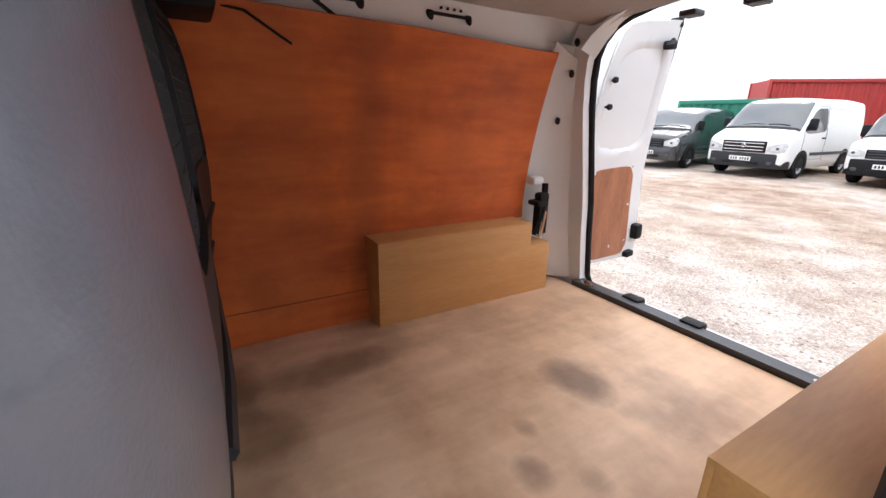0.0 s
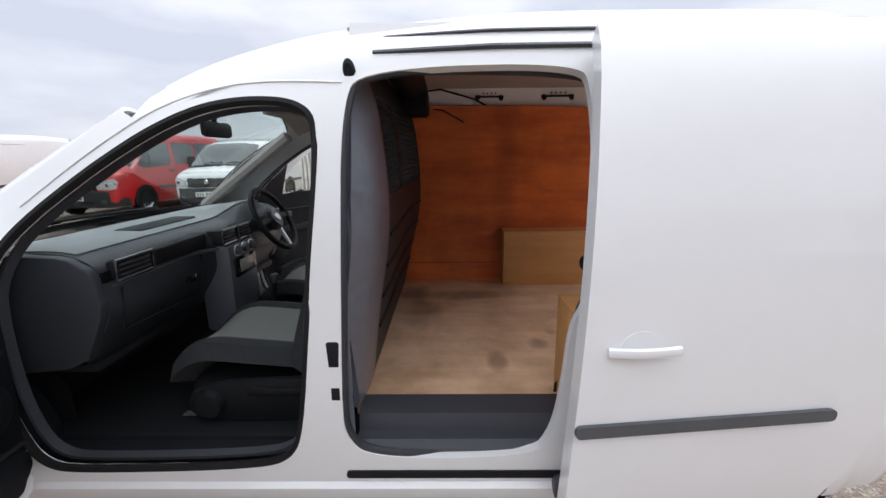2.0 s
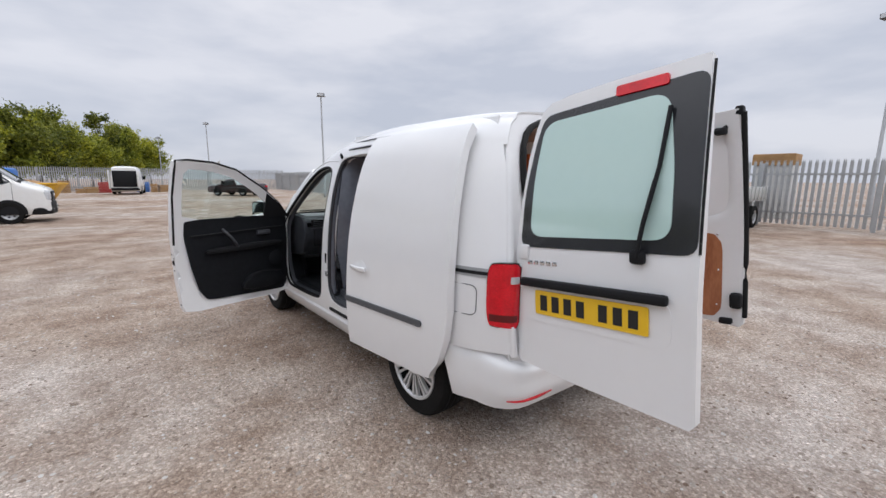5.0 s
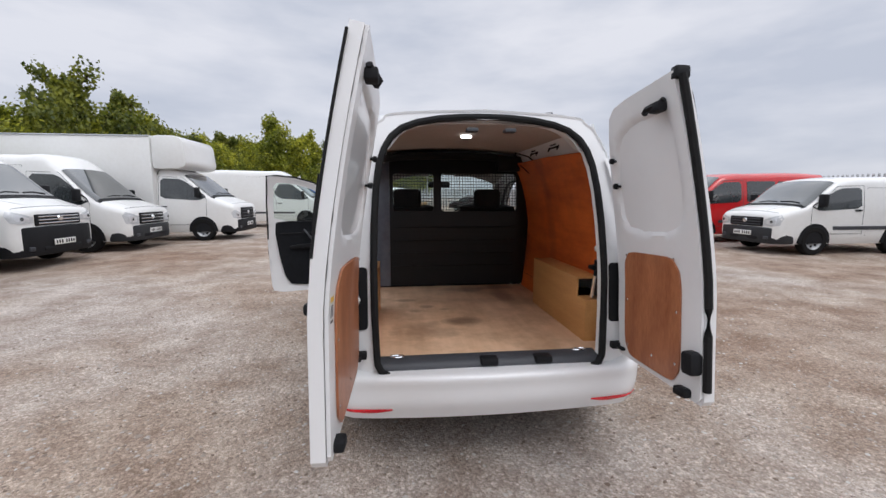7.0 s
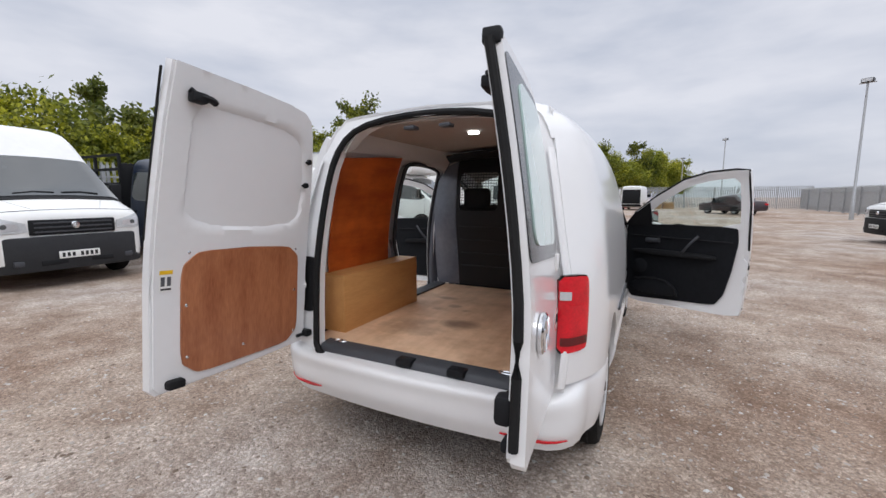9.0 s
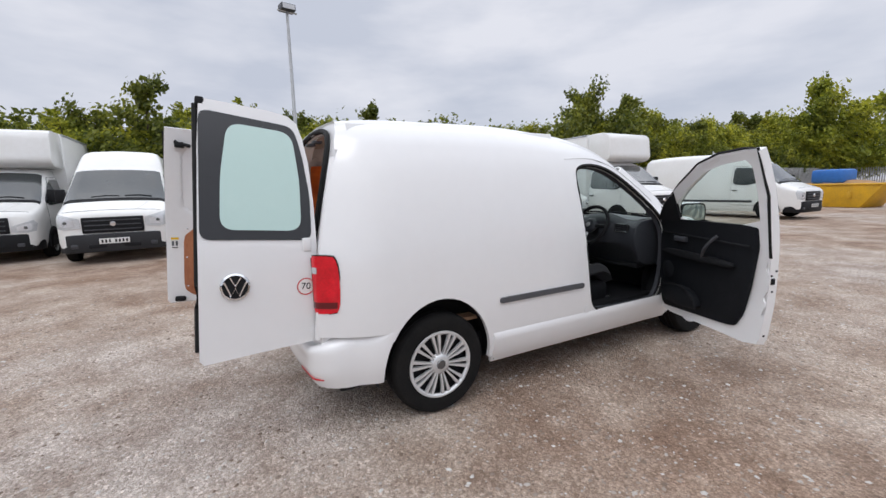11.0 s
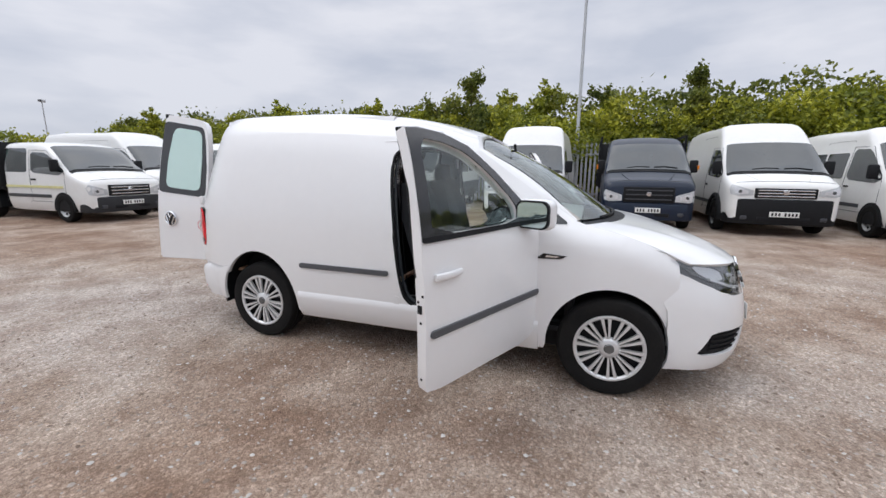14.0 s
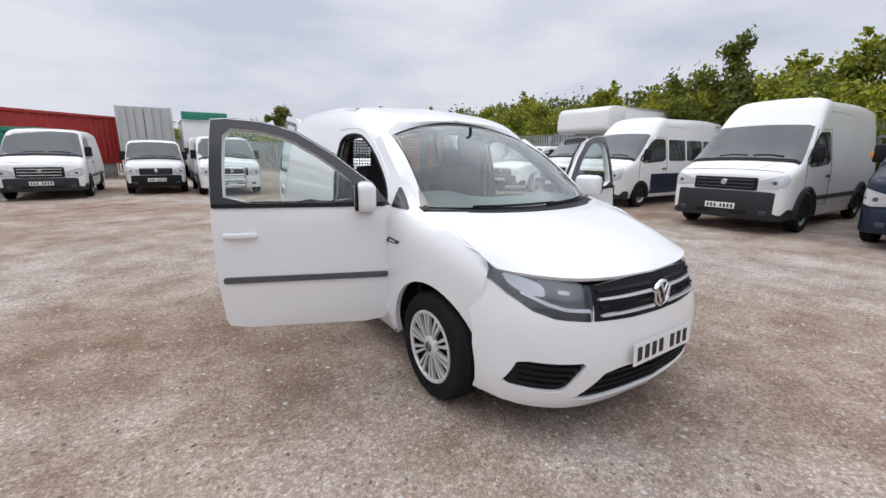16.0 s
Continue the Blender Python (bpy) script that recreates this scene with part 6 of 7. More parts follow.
part("mirror_stem", tube([(0, 1.91, 1.51), (0, 1.90, 1.60)], 0.012, 6), BLACK, van)
for s in (1, -1):
    part("belt_strap", tube([(s * 0.70, 1.20, 1.40), (s * 0.69, 1.21, 0.9), (s * 0.68, 1.24, 0.50)], 0.022, 6, False, 0.1), BLACK, van)
    part("indicator_badge", panel([(2.215, 0.86), (2.26, 0.895), (2.40, 0.885), (2.36, 0.865)], lambda y, z: (s * (SX(y, z) + 0.006), y, z), (), 0.008, 0.05, (s, 0, 0)), GLOSSBLK, van, "black wing badge")
    part("badge_mark", panel([(2.27, 0.872), (2.28, 0.886), (2.36, 0.881), (2.34, 0.872)], lambda y, z: (s * (SX(y, z) + 0.009), y, z), (), 0.004, 0.05, (s, 0, 0)), CHROME, van)

# ---------------------------------------------------------------- the yard
def ground_height(x, y):
    r = max(abs(x - 0.5), abs(y - 1.5))
    return (0.012 * noise.noise(Vector((x * 0.6, y * 0.6, 0))) + 0.006 * noise.noise(Vector((x * 3, y * 3, 5)))) * min(1, max(0.15, (r - 1) / 3))


def ground_sheet():
    """One sheet to the horizon, finer near the van."""
    line = [-400, -150, -80, -50, -35, -25, -18, -14, -11] + list(np.arange(-9, 9.01, 0.3)) + [11, 14, 18, 25, 35, 50, 80, 150, 400]
    bm = bmesh.new()
    vs = [[bm.verts.new((x, y + 1.5, ground_height(x, y + 1.5) if abs(x) < 12 and abs(y) < 12 else 0.0)) for y in line] for x in line]
    for i in range(len(line) - 1):
        for j in range(len(line) - 1):
            bm.faces.new((vs[i][j], vs[i + 1][j], vs[i + 1][j + 1], vs[i][j + 1]))
    return bm


gnd = part("ground", ground_sheet(), GRAVEL)
tagged(gnd, "brown and grey crushed stone yard surface", "ground", kind="structure")


def stones(count, seed, smin, smax, inner, outer):
    """Loose stones lying on the yard."""
    rng = random.Random(seed)
    vs, fs = [], []
    base = [(1, 0, 0), (0.3, 0.95, 0), (-0.8, 0.6, 0), (-0.8, -0.6, 0), (0.3, -0.95, 0), (0.2, 0.1, 0.75), (-0.25, -0.15, 0.7)]
    tri = [(0, 1, 5), (1, 2, 5), (2, 6, 5), (2, 3, 6), (3, 4, 6), (4, 0, 5), (4, 5, 6)]
    while len(vs) < count * 7:
        x, y = rng.uniform(-outer, outer) + 0.3, rng.uniform(-outer, outer) + 1.5
        d = max(abs(x) - 0.8, abs(y - 1.4) - 2.1)
        if d < inner or d > outer - 2.5 or rng.random() > math.exp(-max(0, d - 1.2) / 2.2):
            continue
        s, a = smin * (smax / smin) ** (rng.random() ** 2.2), rng.uniform(0, 6.28)
        e, h = rng.uniform(0.55, 1.0), rng.uniform(0.4, 0.8)
        k, z = len(vs), ground_height(x, y) - 0.15 * s
        for px, py, pz in base:
            px, py = px * s * rng.uniform(0.8, 1.2), py * s * e * rng.uniform(0.8, 1.2)
            vs.append((x + px * math.cos(a) - py * math.sin(a), y + px * math.sin(a) + py * math.cos(a), z + pz * s * h))
        fs += [(k + a_, k + b_, k + c_) for a_, b_, c_ in tri]
    me = bpy.data.meshes.new("loose_stones")
    me.from_pydata(vs, [], fs)
    me.materials.append(STONES)
    ob = new("loose_stones", me)
    return tagged(ob, "scattered pale and brown loose stones on the yard", "gravel", kind="stuff")


def stone_material():
    m = bpy.data.materials.new("loose_stones")
    m.use_nodes = True
    n, l = m.node_tree.nodes, m.node_tree.links
    b = n["Principled BSDF"]
    b.inputs["Roughness"].default_value = 0.9
    g, r = n.new("ShaderNodeNewGeometry"), n.new("ShaderNodeValToRGB")
    for e, (p, c) in zip((r.color_ramp.elements[0], r.color_ramp.elements.new(0.5), r.color_ramp.elements.new(0.85), r.color_ramp.elements[-1]),
                         ((0.0, (0.16, 0.112, 0.084)), (0.5, (0.32, 0.268, 0.228)), (0.85, (0.43, 0.392, 0.358)), (1.0, (0.58, 0.565, 0.545)))):
        e.position, e.color = p, (*c, 1)
    l.new(g.outputs["Random Per Island"], r.inputs[0])
    l.new(r.outputs[0], b.inputs["Base Color"])
    return m


STONES = stone_material()
stones(56000, 7, 0.006, 0.024, -0.4, 8.5)


# ---- parked vehicles: origin under the middle of the front, facing +y
class Shape:
    """A van body as cross-sections along its length."""

    def __init__(self, W, rows, tum, belt=1.05):
        self.W, self.tum, self.belt = W / 2, tum, belt
        ys = [-r[0] for r in rows]
        self.y0, self.y1 = rows[0][0], rows[-1][0]
        self.w, self.zb, self.zt = (curve_at(ys, [r[k] for r in rows]) for k in (1, 2, 3))

    def half(self, y, z):
        w, zt = self.W * self.w(-y), self.zt(-y)
        lo = 0.06 * max(0, 1 - (z - self.zb(-y)) / 0.25) ** 2
        up = self.tum * max(0.0, (z - self.belt) / max(0.4, 2.2 - self.belt)) ** 1.3
        k = max(0.0, (z - (zt - 0.16)) / 0.16)
        return w - lo - up - 0.16 * (1 - math.sqrt(max(0.0, 1 - min(k, 1) ** 2)))

    def body(self, n=46):
        ts = [0, 0.06, 0.14, 0.25, 0.4, 0.55, 0.7, 0.8, 0.87, 0.92, 0.96, 0.985, 1.0]
        bm = bmesh.new()
        rings = []
        for i in range(n + 1):
            u = i / n
            y = self.y0 + (self.y1 - self.y0) * (u ** 1.35)
            zb, zt = self.zb(-y), self.zt(-y)
            half = [(self.half(y, zb + (zt - zb) * t), zb + (zt - zb) * t) for t in ts]
            top = half[-1][0]
            half += [(top * 0.66, zt + 0.015), (top * 0.33, zt + 0.025)]
            ring = [bm.verts.new((x, y, z)) for x, z in half] + [bm.verts.new((0, y, zt + 0.028))] + [bm.verts.new((-x, y, z)) for x, z in reversed(half)]
            rings.append(ring)
        for a, b in zip(rings, rings[1:]):
            for k in range(len(a) - 1):
                bm.faces.new((a[k], a[k + 1], b[k + 1], b[k]))
            bm.faces.new((a[-1], a[0], b[0], b[-1]))
        bm.faces.new(rings[0]), bm.faces.new(rings[-1])
        bmesh.ops.recalc_face_normals(bm, faces=bm.faces[:])
        return bm

    def side(self, poly, s, off, thick=0.01, step=0.25):
        return panel(poly, lambda y, z: (s * (self.half(y, z) + off), y, z), (), thick, step, (s, 0, 0))

    def surf(self, y, x):
        """Height of the upper skin over a point of the plan."""
        x, zt = abs(x), self.zt(-y)
        top = self.half(y, zt)
        if x <= top:
            return zt + 0.028 * (1 - (x / max(top, 0.01)) ** 2)
        a, b = zt - 0.17, zt
        for _ in range(12):
            m = (a + b) / 2
            a, b = (m, b) if self.half(y, m) > x else (a, m)
        return a

    def front(self, x, z):
        """How far forward the skin reaches at a point of the front view."""
        a, b = -0.9, 0.0
        for _ in range(14):
            m = (a + b) / 2
            a, b = (m, b) if z <= self.zt(-m) + 0.02 and self.half(m, z) >= x else (a, m)
        return a

    def top(self, ya, yb, ka, kb, off, nu=18, nv=6):
        """A sheet laid on the upper skin; ka and kb: its share of the width at both ends."""
        def f(u, v):
            y = ya + (yb - ya) * v
            x = (u - 0.5) * 2 * (self.half(y, self.zt(-y) - 0.12) - 0.01) * (ka + (kb - ka) * v)
            return (x, y + off, self.surf(y, x) + off)
        return grid(nu, nv, f, (0, 1, 1), 0.01)


def car_wheel(parent, x, y, r, s, rim=STEEL):
    w = part("wheel", lathe([(r * 0.6, -0.1), (r * 0.93, -0.1), (r, -0.07), (r, 0.07), (r * 0.93, 0.1), (r * 0.66, 0.1), (r * 0.6, 0.08)], 26, "x", True), TYRE, parent, loc=Matrix.Translation((x, y, r)) @ Matrix.Rotation(0 if s > 0 else math.pi, 4, "Z"))
    part("rim", lathe([(0, 0.055), (r * 0.2, 0.06), (r * 0.25, 0.035), (r * 0.5, 0.05), (r * 0.6, 0.085), (r * 0.64, 0.085)], 20, "x"), rim, w)
    for k in range(7):
        a = 2 * math.pi * k / 7
        part("rim_hole", moved(lathe([(0, 0.058), (r * 0.085, 0.055), (r * 0.09, 0.04)], 8, "x"), Matrix.Translation((0, r * 0.4 * math.cos(a), r * 0.4 * math.sin(a)))), BLACK, w)


def plate_small(parent, y, z, s=1, mat=None):
    p = part("number_plate", box(-0.26, y - 0.006, z - 0.055, 0.26, y + 0.006, z + 0.055, 0.003), mat or WHITEPL, parent)
    for i in range(7):
        x = -0.21 + i * 0.062 + (0.045 if i > 3 else 0)
        part("plate_bar", box(x - 0.018, y + s * 0.0065 - 0.001, z - 0.033, x + 0.018, y + s * 0.0065 + 0.001, z + 0.033), INK, p, smooth=False)


def parked_van(name, label, m, W=2.0, L=5.3, H=2.35, hood=1.12, hood_y=-0.68, belt=1.27, ws_y=-1.50, paint=None, bumper=None, grille="slats", windows=0, high=False, wheel_r=0.34, fw=-0.95, rw=None,
               cab_only=False, category="van", group="parked vehicles", skirt=None, lamp=(0.62, 0.86), bullbar=False, rack=False, orange=False, tail=True, clad=False, bump=0.64, boot=False):
    paint, bumper = paint or PAINT_FAR, bumper or BLACK
    cab = min(H, 2.25) if cab_only else H
    end = -(2.25 if cab_only else L)
    roof_y = ws_y - (0.55 if H > 2.4 and not cab_only else 0.35)
    rows = [(0.0, 0.84, 0.30, hood - 0.17), (-0.05, 0.91, 0.28, hood - 0.09), (-0.15, 0.955, 0.27, hood - 0.04), (-0.36, 0.98, 0.26, hood + 0.03), (hood_y, 0.985, 0.26, belt),
            (ws_y, 0.995, 0.26, min(cab, 2.12) - 0.10 if cab > 2.12 else cab - 0.10), (roof_y, 1.0, 0.26, cab - 0.02), (roof_y - 0.5, 1.0, 0.26, cab), (end + 0.25, 1.0, 0.27, cab - 0.01), (end + 0.04, 0.985, 0.3, cab - 0.05), (end, 0.95, 0.34, cab - 0.12)]
    if boot:
        rows = rows[:7] + [(end + 1.45, 1.0, 0.26, cab - 0.05), (end + 0.80, 0.99, 0.26, belt + 0.06), (end + 0.15, 0.96, 0.28, belt + 0.01), (end + 0.03, 0.93, 0.30, belt - 0.08), (end, 0.90, 0.34, belt - 0.22)]
    sh = Shape(W, rows, 0.17 if H < 2.7 else 0.24)
    rw = rw if rw is not None else -L + 1.15
    nose_w_ = W / 2
    t = thing(name, label, category, group, m=m)
    part("body", sh.body(), paint, t)
    part("windscreen", sh.top(hood_y - 0.02, ws_y + 0.02, 0.965, 0.93, 0.016), DKGLASS, t, "dark reflective windscreen")
    part("scuttle", sh.top(hood_y + 0.06, hood_y - 0.05, 0.955, 0.965, 0.010), BLACK, t)
    part("bonnet_line", sh.top(-0.115, -0.125, 0.90, 0.90, 0.004, 14, 1), GREYP, t)
    for s in (1, -1):
        part("wiper", tube([(s * x - 0.1, hood_y - 0.03 - dy, sh.surf(hood_y - 0.03 - dy, x) + 0.035) for x, dy in ((0.05, 0.03), (0.3, 0.05), (0.55, 0.02))], 0.012, 5), BLACK, t)
        part("bonnet_crease", tube([(s * nose_w_ * k, y, sh.surf(y, nose_w_ * k) + 0.004) for y, k in zip(np.linspace(-0.16, hood_y + 0.08, 6), np.linspace(0.42, 0.60, 6))], 0.008, 5), paint, t)
    nose_w = W / 2
    part("bumper", join(extrude(soften([(-nose_w * 0.98, -0.55), (-nose_w * 0.97, -0.15), (-nose_w * 0.80, 0.04), (0, 0.09), (nose_w * 0.80, 0.04), (nose_w * 0.97, -0.15), (nose_w * 0.98, -0.55), (0, -0.45)], 2, 0.2), 0.26, bump, "xy", 0.03)), bumper, t)
    part("lower_intake", box(-nose_w * 0.45, 0.0, 0.34, nose_w * 0.45, 0.078, 0.425, 0.02), BLACK, t)
    gz0, gz1 = bump + 0.02, hood - 0.17
    g = part("grille", box(-nose_w * 0.53, -0.10, gz0, nose_w * 0.53, 0.035, gz1, 0.02), BLACK, t)
    for k in range(3):
        z = gz0 + (gz1 - gz0) * (k + 0.7) / 3.4
        part("grille_bar", box(-nose_w * 0.48, 0.03, z - 0.012, nose_w * 0.48, 0.045, z + 0.012, 0.004), CHROME if grille == "chrome" else GREYP, g)
    part("emblem", moved(lathe([(0, 0.02), (0.05, 0.018), (0.06, 0)], 16, "z"), facing((0, 0.045, (gz0 + gz1) / 2 + 0.02), 180)), CHROME, g)
    for s in (1, -1):
        lx0, lx1 = nose_w * 0.55, nose_w * 0.92
        bend = lambda d: (lambda x, z: (s * x, sh.front(x, z) + 0.012 + d, z))
        lz0, lz1 = max(lamp[0], bump + 0.03), lamp[1]
        lp_ = [(lx0, lz0 + 0.02), (lx0 + 0.01, lz1 - 0.04), (lx1, lz1 + 0.08), (lx1 + 0.035, lz1), (lx1 + 0.015, lz0 + 0.03), (lx1 - 0.1, lz0)]
        hl_ = part("headlamp", panel(lp_, bend(0.0), (), 0.03, 0.05, (0, 1, 0)), CLEARLENS, t)
        mx_, mz_ = sum(p[0] for p in lp_) / 6, sum(p[1] for p in lp_) / 6
        part("lamp_bowl", panel([(mx_ + (x - mx_) * 0.62, mz_ + (z - mz_) * 0.62) for x, z in lp_], bend(0.004), (), 0.004, 0.08, (0, 1, 0)), LAMPBRIGHT, hl_)
        part("lamp_bulb", panel([(mx_ + 0.035 * math.cos(a_), mz_ + 0.035 * math.sin(a_)) for a_ in np.linspace(0, 6.283, 11)[:-1]], bend(0.008), (), 0.004, 0.08, (0, 1, 0)), LAMPGREY, hl_)
        part("fog_lamp", box(s * nose_w * 0.68 - 0.06, -0.02, 0.36, s * nose_w * 0.68 + 0.06, 0.055, 0.44, 0.015), GREYP, t)
        wtop = min(cab, 2.15) - 0.27
        win = soften([(hood_y - 0.12, belt - 0.02), (ws_y - 0.02, wtop), (ws_y - 0.62, wtop + 0.02), (ws_y - 0.62, belt - 0.06), (hood_y - 0.35, belt - 0.12)], 1, 0.12)
        part("side_window", sh.side(win, s, 0.006), DKGLASS, t)
        dl = [(hood_y - 0.16, 0.50), (hood_y - 0.14, belt - 0.08), (ws_y, wtop + 0.05), (ws_y - 0.68, wtop + 0.07), (ws_y - 0.68, 0.50)]
        part("door_line", tube([(s * (sh.half(y, z) + 0.001), y, z) for y, z in denser(dl, 0.2)], 0.006, 4, True), GREYP, t)
        part("door_handle", box(s * sh.half(ws_y - 0.55, 1.05) - 0.02, ws_y - 0.62, 1.03, s * sh.half(ws_y - 0.55, 1.05) + 0.02, ws_y - 0.44, 1.07, 0.01), BLACK, t)
        mi = part("mirror", box(s * (nose_w + 0.04) - 0.09, hood_y - 0.42, belt - 0.03, s * (nose_w + 0.04) + 0.09, hood_y - 0.30, belt + 0.27, 0.035), BLACK, t)
        part("mirror_arm", box(s * (nose_w - 0.08) - 0.06, hood_y - 0.40, belt - 0.05, s * (nose_w - 0.08) + 0.06, hood_y - 0.33, belt + 0.0, 0.01), BLACK, mi)
        part("side_strip", sh.side([(fw - 0.46, 0.60), (fw - 0.46, 0.68), (end + 0.15, 0.68), (end + 0.15, 0.60)], s, 0.014, 0.02), GREYP if skirt is None else skirt, t) if not cab_only else None
        if skirt is not None:
            part("skirt_band", sh.side([(fw - 0.45, 0.36), (fw - 0.45, 0.92), (end + 0.05, 0.92), (end + 0.05, 0.36)], s, 0.008, 0.01), skirt, t)
        if orange:
            part("indicator", box(s * (nose_w + 0.13) - 0.02, hood_y - 0.31, belt + 0.05, s * (nose_w + 0.13) + 0.02, hood_y - 0.28, belt + 0.15, 0.005), ORANGE, mi)
        for k in range(windows):
            y0 = ws_y - 0.80 - k * 1.02
            part("side_window", sh.side(rounded(y0 - 0.92, belt - 0.05, y0, belt + 0.55, 0.05, 2), s, 0.008), DKGLASS, t)
        if not cab_only:
            y0 = ws_y - 0.78
            part("panel_line", tube([(s * (sh.half(y, z) + 0.001), y, z) for y, z in ((y0, 0.45), (y0, cab - 0.25), (y0 - 1.15, cab - 0.25), (y0 - 1.15, 0.45))], 0.005, 4), GREYP, t)
        for y in (fw, rw):
            ac = [(y + (wheel_r + 0.065) * math.cos(a), wheel_r + (wheel_r + 0.065) * math.sin(a)) for a in np.linspace(-0.15, math.pi + 0.15, 15)]
            if not (cab_only and y == rw):
                part("wheel_arch", panel(ac, lambda yy, zz: (s * (nose_w * 1.003), yy, max(zz, 0.2)), (), 0.25, 0.3, (s, 0, 0)), BLACK, t)
            if clad:
                ring = [(y + (wheel_r + 0.15) * math.cos(a), wheel_r + (wheel_r + 0.15) * math.sin(a)) for a in np.linspace(-0.1, math.pi + 0.1, 17)]
                part("arch_cladding", tube([(s * (nose_w + 0.0), yy, max(zz, 0.27)) for yy, zz in ring], 0.055, 6), bumper, t)
            car_wheel(t, s * (nose_w - 0.085), y, wheel_r, s)
    plate_small(t, 0.098, 0.49)
    if bullbar:
        part("bull_bar", tube([(-0.36, 0.10, 0.24), (-0.38, 0.20, 0.36), (-0.36, 0.20, 0.84), (-0.31, 0.18, 0.90), (0.31, 0.18, 0.90), (0.36, 0.20, 0.84), (0.38, 0.20, 0.36), (0.36, 0.10, 0.24)], 0.030, 8), CHROME, t)
        for z in (0.36, 0.52, 0.70):
            part("bull_bar", tube([(-0.37, 0.20, z), (0.37, 0.20, z)], 0.022, 8), CHROME, t)
    return t, sh


def luton_box(t, W, H, y0, y1, paint, over=True, z0=0.85):
    """A box body behind the cab, with a rounded pod above it."""
    part("box_body", box(-W / 2, y1, z0, W / 2, y0, H, 0.04), paint, t)
    if over:
        part("luton_pod", extrude(fillet([(y0 + 0.02, 2.16), (y0 + 0.80, 2.18), (y0 + 0.98, 2.30), (y0 + 0.90, H - 0.12), (y0 + 0.72, H), (y0 + 0.02, H)], 0.14, 4), -W / 2 + 0.02, W / 2 - 0.02, "yz", 0.04), paint, t)
    for s in (1, -1):
        part("edge_rail", tube([(s * (W / 2 + 0.005), y0, H - 0.03), (s * (W / 2 + 0.005), y1, H - 0.03)], 0.025, 6), STEEL, t)
        part("edge_rail", tube([(s * (W / 2 + 0.005), y0, z0 + 0.05), (s * (W / 2 + 0.005), y1, z0 + 0.05)], 0.035, 6), STEEL, t)
    part("chassis", box(-0.5, y1 + 0.1, 0.45, 0.5, y0 + 0.6, z0 + 0.02, 0.02), BLACK, t)


def drop_bed(t, W, y0, y1, z0, z1, mat, cage=False):
    """A tipper or flat bed with sides."""
    part("bed_floor", box(-W / 2, y1, z0 - 0.08, W / 2, y0, z0, 0.01), mat, t)
    for s in (1, -1):
        part("bed_side", box(s * W / 2 - 0.025, y1, z0, s * W / 2 + 0.025, y0, z1, 0.01), mat, t)
        for k in range(6):
            y = y1 + (y0 - y1) * (k + 0.5) / 6
            part("bed_rib", box(s * (W / 2 + 0.04) - 0.02, y - 0.03, z0 - 0.05, s * (W / 2 + 0.04) + 0.02, y + 0.03, z1, 0.005), mat, t)
    part("bed_end", box(-W / 2, y1, z0, W / 2, y1 + 0.05, z1, 0.01), mat, t)
    part("headboard", box(-W / 2, y0 - 0.05, z0, W / 2, y0, z1 + 0.75, 0.01), mat, t)
    part("chassis", box(-0.45, y1 + 0.1, 0.45, 0.45, y0 + 0.7, z0 - 0.06, 0.02), BLACK, t)
    if cage:
        for s in (1, -1):
            for k in range(4):
                y = y1 + (y0 - y1) * k / 3
                part("cage_post", box(s * W / 2 - 0.025, y - 0.025, z1, s * W / 2 + 0.025, y + 0.025, z1 + 0.95), BLACK, t)
            for z in (z1 + 0.3, z1 + 0.62, z1 + 0.93):
                part("cage_rail", box(s * W / 2 - 0.02, y1, z - 0.03, s * W / 2 + 0.02, y0, z + 0.03), BLACK, t)


def place(x, y, heading):
    """heading: degrees the front is turned left of +y."""
    return pose(x, y, 0, 0, 0, heading)


E_, W_, N_, S_ = -90, 90, 0, 180
# row along the hedge, fronts to the yard
parked_van("parked_van", "tall white panel van with grey bumper, parked in the row", place(-7.05, 0.85, E_), 2.05, 5.6, 2.56, hood=1.20, belt=1.34, hood_y=-0.62, ws_y=-1.40, bumper=BUMPER, lamp=(0.84, 1.02), fw=-0.92, clad=True, bump=0.78)
t, sh = parked_van("tipper_truck", "navy blue tipper truck with caged bed", place(-7.05, 3.75, E_), 2.0, 5.4, 2.2, hood=1.18, belt=1.36, paint=NAVY, bumper=NAVY, cab_only=True, rw=-4.0, category="truck", orange=True)
drop_bed(t, 2.1, -2.35, -5.3, 0.95, 1.35, BLACK, True)
parked_van("parked_van", "white panel van with black bumper, parked in the row", place(-7.15, 6.35, E_), 2.05, 5.6, 2.5, hood=1.20, belt=1.34, hood_y=-0.62, ws_y=-1.40, lamp=(0.86, 1.02), grille="chrome", clad=True, bump=0.80)
parked_van("minibus", "white minibus with grey bumper, parked in the row", place(-6.95, 9.15, E_), 2.0, 5.6, 2.35, bumper=BUMPER, windows=3, category="minibus", lamp=(0.66, 0.9), grille="chrome")
t, sh = parked_van("box_truck", "white box truck with a rounded pod over the cab", place(-5.4, 11.75, E_), 2.05, 6.6, 2.2, hood=1.18, belt=1.36, cab_only=True, rw=-4.9, category="truck")
luton_box(t, 2.2, 3.15, -2.25, -6.6, PAINT_FAR)
parked_van("parked_van", "white panel van with black bumper beside the skip", place(-3.5, 17.3, E_), 2.0, 5.9, 2.45, hood=1.15, belt=1.32, lamp=(0.7, 0.95))
